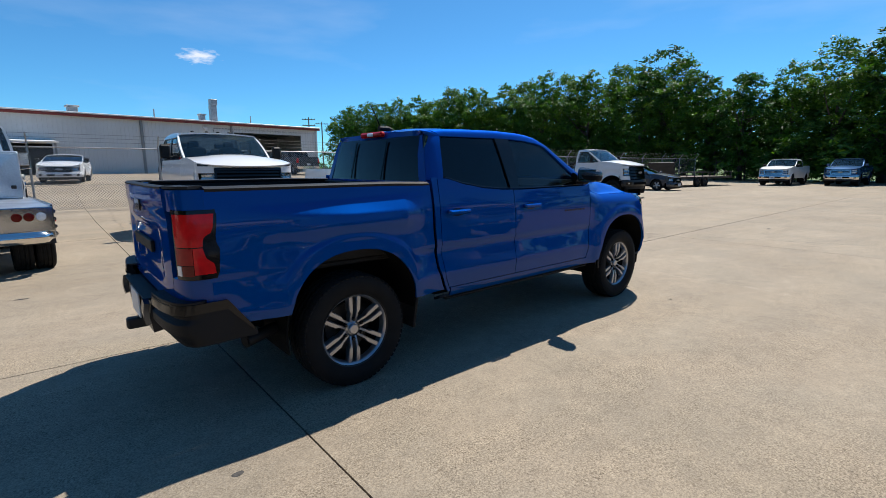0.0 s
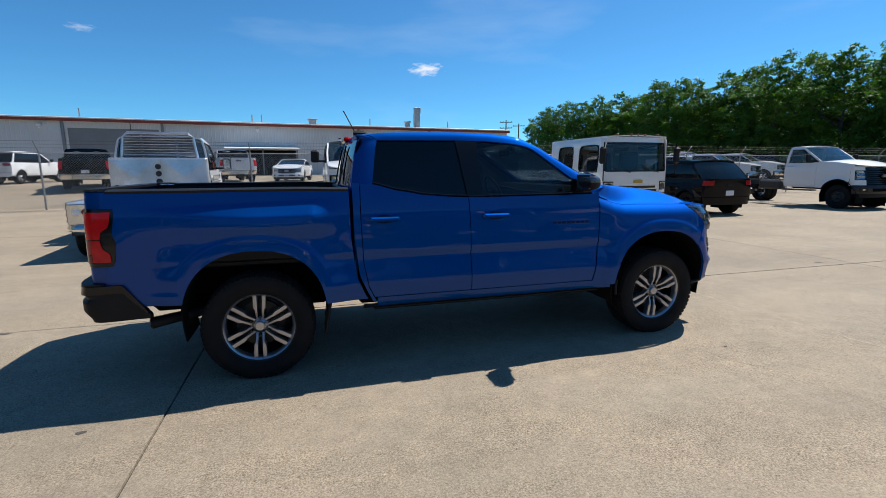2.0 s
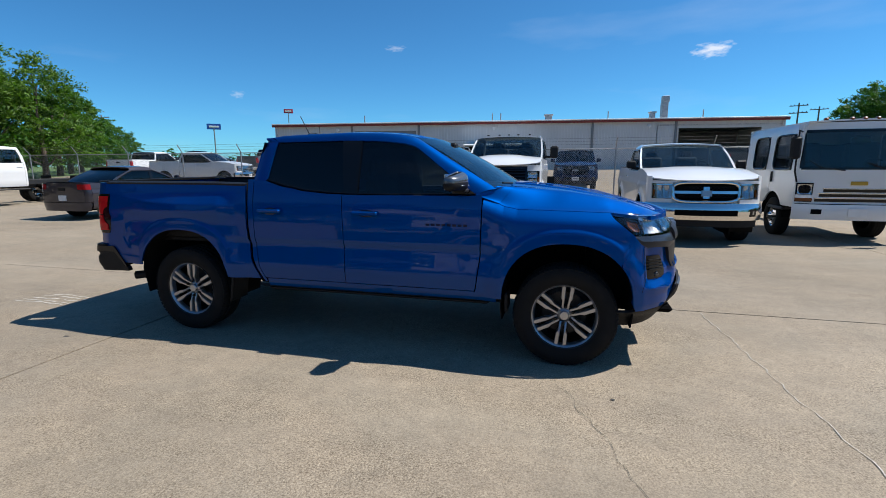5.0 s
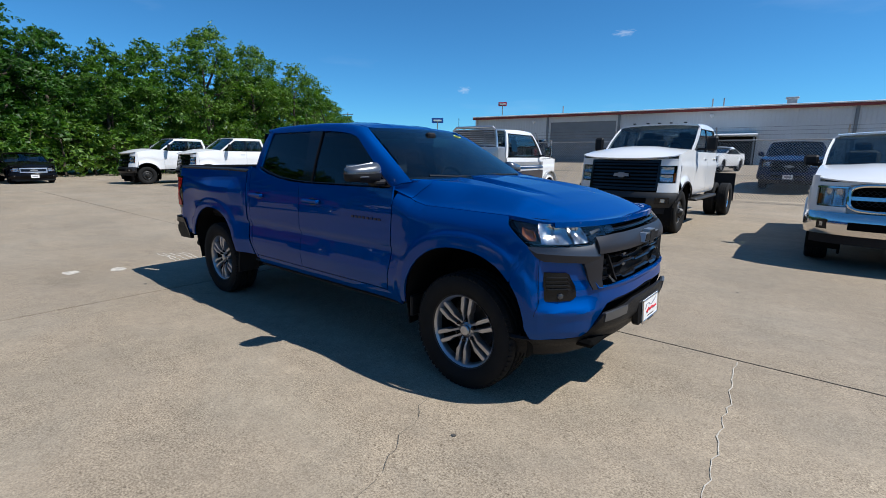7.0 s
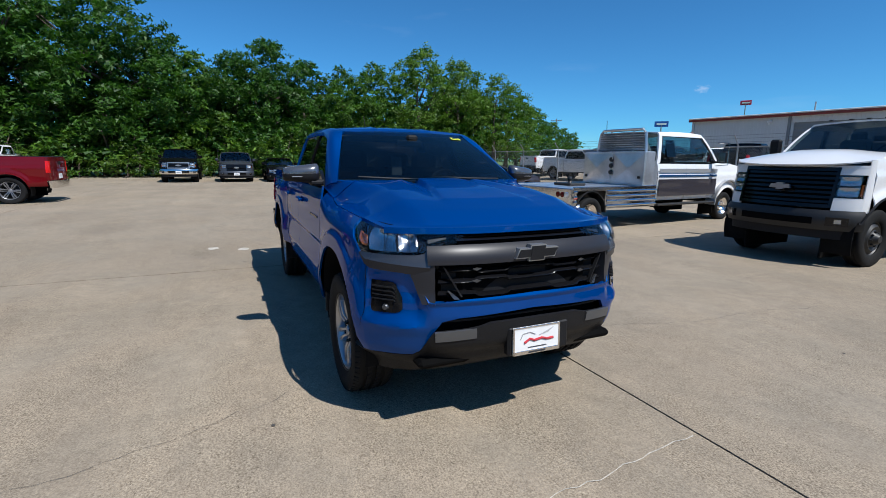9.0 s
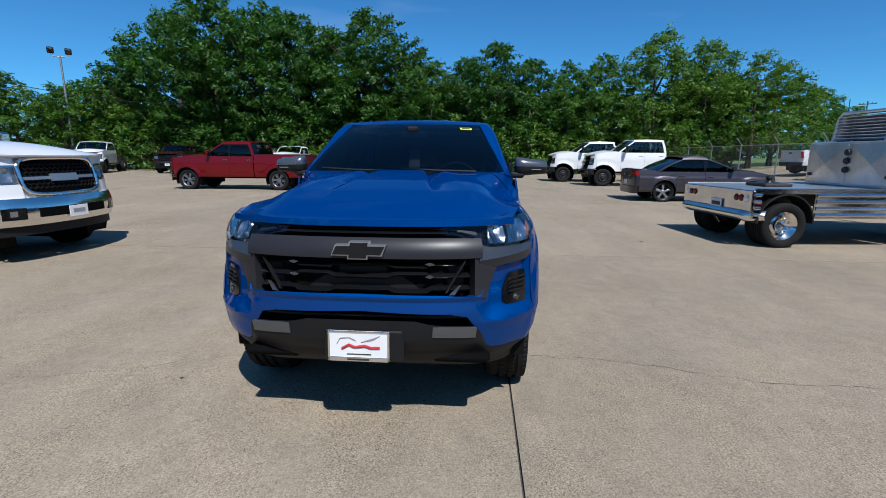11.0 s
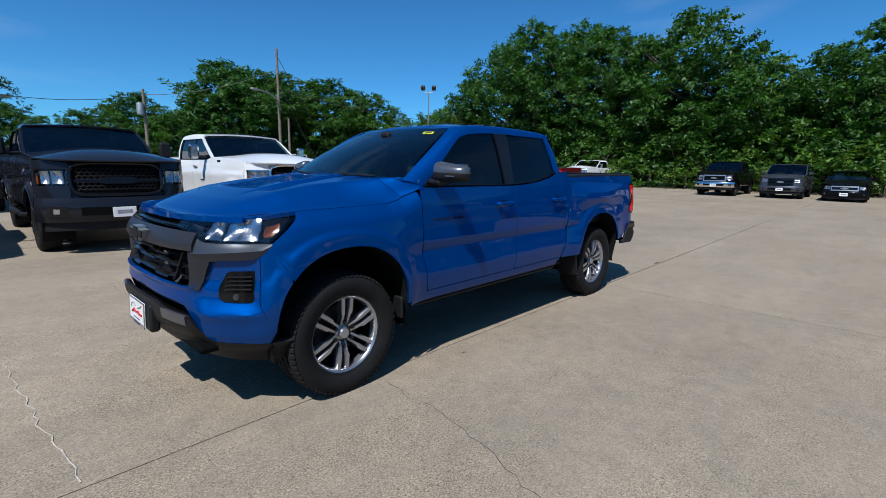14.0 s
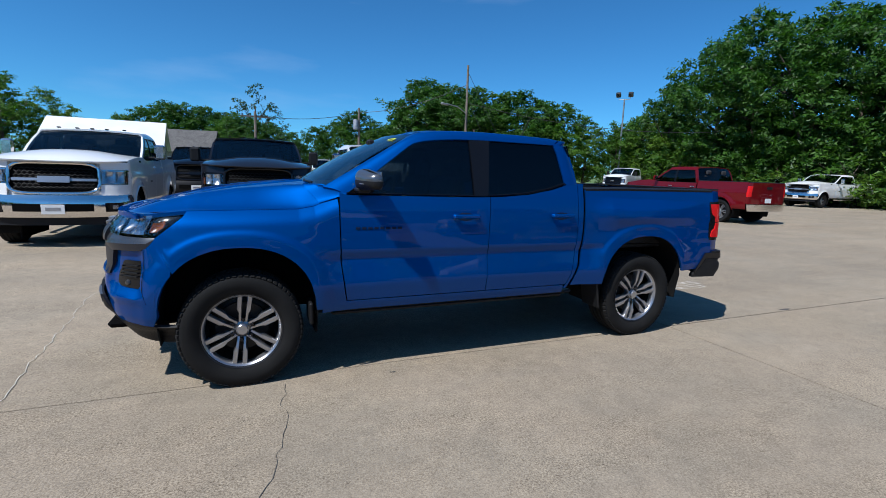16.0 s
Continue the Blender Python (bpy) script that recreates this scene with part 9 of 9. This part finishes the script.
SAID = {"back": ("dense dark green tree in the wood behind", "tree"), "deep": ("dense dark green broadleaf tree", "tree"), "mid": ("leafy green broadleaf tree", "tree"), "light": ("airy light green broadleaf tree", "tree"),
        "pine": ("tall thin pine with tufted crown", "tree"), "shrub": ("tangled green shrub at the foot of the trees", "shrub")}
trng = random.Random(77)


def tree(kind, x, y, h, variant=None, wide=1.0):
    trunk, crown = KINDS[kind][trng.randrange(len(KINDS[kind])) if variant is None else variant]
    s = h * 0.95 / (3.0 if kind == "shrub" else 10.0)
    ob = thing("shrub" if kind == "shrub" else "tree", Matrix.Translation((x, y, ground_z(x, y) - 0.08)) @ Matrix.Rotation(trng.uniform(0, 6.283), 4, "Z") @ Matrix.Diagonal((s * wide, s * wide, s, 1)),
               SAID[kind][0], SAID[kind][1], "trees round the lot" if kind != "shrub" else "shrubs round the lot")
    part("trunk", trunk, None, ob)
    part("crown", crown, None, ob)
    return ob


# west wood line behind the parked cars
for k, (y, h, kind) in enumerate([(-31, 11.5, "deep"), (-27, 14.4, "deep"), (-23, 15.6, "deep"), (-19, 15.2, "deep"), (-15.5, 13.8, "deep"), (-12, 12.6, "deep"), (-9, 14.0, "deep"), (-6, 11, "deep"), (-3.5, 9.8, "mid"),
                                  (-0.5, 10.2, "deep"), (2, 11.5, "deep"), (5, 10.3, "deep"), (8, 9.4, "mid"), (11, 10.2, "mid"), (15, 12.0, "light"), (19.5, 11.2, "light"), (23, 9.8, "light")]):
    tree(kind, -37.0 - 1.0 * (k % 2), y, h, wide=1.12)
for k in range(30):
    tree("back", -40.5 - 2.2 * (k % 2) - trng.uniform(0, 1.5), -32 + 1.95 * k, trng.uniform(6.5, 9.0), wide=1.5)
for k in range(30):
    tree("shrub", -34.6 - trng.uniform(0, 1.6), -31 + 1.7 * k, trng.uniform(2.6, 5.2), wide=1.25)
for k in range(9):
    tree("shrub", -33.9 - trng.uniform(0, 0.8), -21 + 3.1 * k + trng.uniform(-1, 1), trng.uniform(1.8, 3.4), 1, wide=1.3)
# north-west, beyond the fence end
for x, y, h in ((-41, 27, 9.5), (-45, 31, 9.0), (-50, 36, 8.4), (-54, 41, 7.6), (-59, 47, 7.2), (-65, 54, 6.8), (-72, 62, 6.5)):
    tree("light" if h > 8.5 else "mid", x, y, h, wide=1.25)
# east wood line
for k in range(31):
    y = -18 + 3.5 * k
    kind = ("mid", "light", "mid", "light")[k % 4] if y > 14 else ("mid", "deep", "mid", "light")[k % 4]
    h = 13.0 if y < 8 else 11.3 if y < 20 else 13.2
    tree(kind, 51.0 + trng.uniform(-1.0, 1.2) - max(0, y - 30) * 0.07, y, h * trng.uniform(0.93, 1.04), wide=1.15)
for k in range(34):
    tree("back", 54.5 + 2.0 * (k % 2) + trng.uniform(-1, 1.5) - max(0, k * 2.8 - 46) * 0.06, -18 + 2.8 * k, trng.uniform(8.0, 10.5), wide=1.5)
tree("pine", 53, 3.0, 15.5, wide=1.5)
tree("pine", 53, 23, 15.6, wide=1.6)
for k in range(40):
    tree("shrub", 48.0 + trng.uniform(-0.8, 1.0) - max(0, k * 2.2 - 44) * 0.07, -16 + 2.2 * k, trng.uniform(2.8, 5.5), wide=1.35)
# south side, beyond the rear row
for x, y, h, kind in ((-42, -42, 8.5, "mid"), (-39, -37, 8.6, "mid"), (-44, -36, 9.2, "deep"), (-11, -47.5, 5.9, "mid"), (-12.9, -47, 6.6, "deep"), (-14.7, -46.3, 9.0, "deep"), (-16.9, -45.6, 12.0, "deep"),
                      (-19.2, -45.2, 11.5, "deep"), (-21.6, -44.2, 11.2, "deep"), (-24, -43, 10.8, "mid"), (-26, -42, 10.9, "deep"), (-28.2, -40.5, 10.2, "deep"), (-30, -39, 9.4, "mid"), (-32, -37.5, 8.2, "light"), (-34, -35, 7.4, "mid"),
                      (-36, -32.5, 8.2, "light"), (-19, -50, 10, "deep"), (-25, -48, 10, "deep"), (-31, -45, 9, "deep"), (-10.2, -51, 8.4, "deep"), (-8.4, -51.5, 7.4, "mid"), (-5.7, -52, 6.5, "deep"), (-3.3, -52, 5.6, "mid"), (-12.7, -50.8, 6.8, "deep"),
                      (-1, -52.8, 6.6, "deep"), (1.1, -52.8, 7.0, "deep"), (2.9, -53, 7.3, "mid"), (2.4, -55, 9.6, "pine"), (0.4, -55, 11.5, "pine"), (-1.8, -55.5, 8.6, "pine"), (14.3, -59, 7.0, "light"), (12.2, -59.2, 8.0, "mid"), (10.4, -59.5, 8.9, "deep"),
                      (8.4, -59.8, 8.6, "mid"), (6.4, -60, 8.6, "deep"), (4.4, -60, 8.0, "deep"), (16.4, -44.5, 7.4, "light"), (18.6, -42, 7.9, "mid"), (21, -43, 8.6, "light"), (25, -43, 9.4, "mid"), (30, -44, 10, "deep"), (37, -40, 11, "mid"),
                      (43, -34, 11, "deep"), (47, -27, 11, "mid")):
    tree(kind, x, y, h, wide=1.0 if kind == "pine" else 1.35)
for k in range(26):
    tree("shrub", -40 + 3.4 * k, -50 - 10 * math.sin(k * 0.12) + trng.uniform(-2, 2), trng.uniform(2.4, 4.2), wide=1.4)
# low woods all round the horizon
wr = random.Random(9)
cl = []
for k in range(240):
    a = 2 * math.pi * k / 240
    d = wr.uniform(165, 215)
    x, y = math.cos(a) * d, math.sin(a) * d + 20
    cl.append((x, y, wr.uniform(1.5, 4.0), wr.uniform(3.5, 6.0)))
vs, fs = leaf_cloud(wr, cl, 3.0, 0.9)
tagged(part("far_woods", Geo().add(vs, fs), M["leaf_a"], smooth=False), "low dark woods along the horizon", "woods", kind="stuff")

# ---- chain-link fence ----
FY = 15.6
fence = thing("chain_link_fence", Matrix(), "grey chain-link fence with barbed wire arms", "fence")
FX0, FX1 = -34.43, 44.8
nx = 23
def fz(x):
    return ground_z(x, FY)
for i in range(nx + 1):
    x = lerp(FX0, FX1, i / nx)
    g = Geo().tube([(x, FY, fz(x)), (x, FY, fz(x) + 2.05)], 0.032, 8)
    g.tube([(x, FY, fz(x) + 2.05), (x, FY - 0.28, fz(x) + 2.42)], 0.02, 6)
    part("post", g, M["steel"], fence)
    if i < nx:
        x2 = lerp(FX0, FX1, (i + 1) / nx)
        part("top_rail", Geo().tube([(x, FY, fz(x) + 2.0), (x2, FY, fz(x2) + 2.0)], 0.02, 6), M["steel"], fence)
        g = Geo()
        hgt, p, w_ = 1.95, 0.085, 0.0035
        L = x2 - x
        n = int((L + hgt) / p)
        for s in (1, -1):
            for k in range(n):
                o = k * p - hgt
                a0, a1 = max(0, -o), min(hgt, L - o)
                if a1 <= a0:
                    continue
                q0, q1 = (o + a0, a0), (o + a1, a1)
                if s < 0:
                    q0, q1 = (L - q0[0], q0[1]), (L - q1[0], q1[1])
                pts = []
                for (u, v), sg in ((q0, -1), (q0, 1), (q1, 1), (q1, -1)):
                    pts.append((x + u + sg * w_ * 0.7, FY + 0.002 * s, fz(x) + 0.04 + v - sg * w_ * 0.7 * s))
                g.add(pts, [(0, 1, 2, 3)])
        part("wire_mesh", g, M["steel"], fence, smooth=False)
        for dy, dz in ((-0.1, 2.17), (-0.19, 2.29), (-0.27, 2.40)):
            part("barbed_wire", Geo().tube([(x, FY + dy, fz(x) + dz), (x2, FY + dy, fz(x2) + dz)], 0.004, 4), M["wire"], fence)
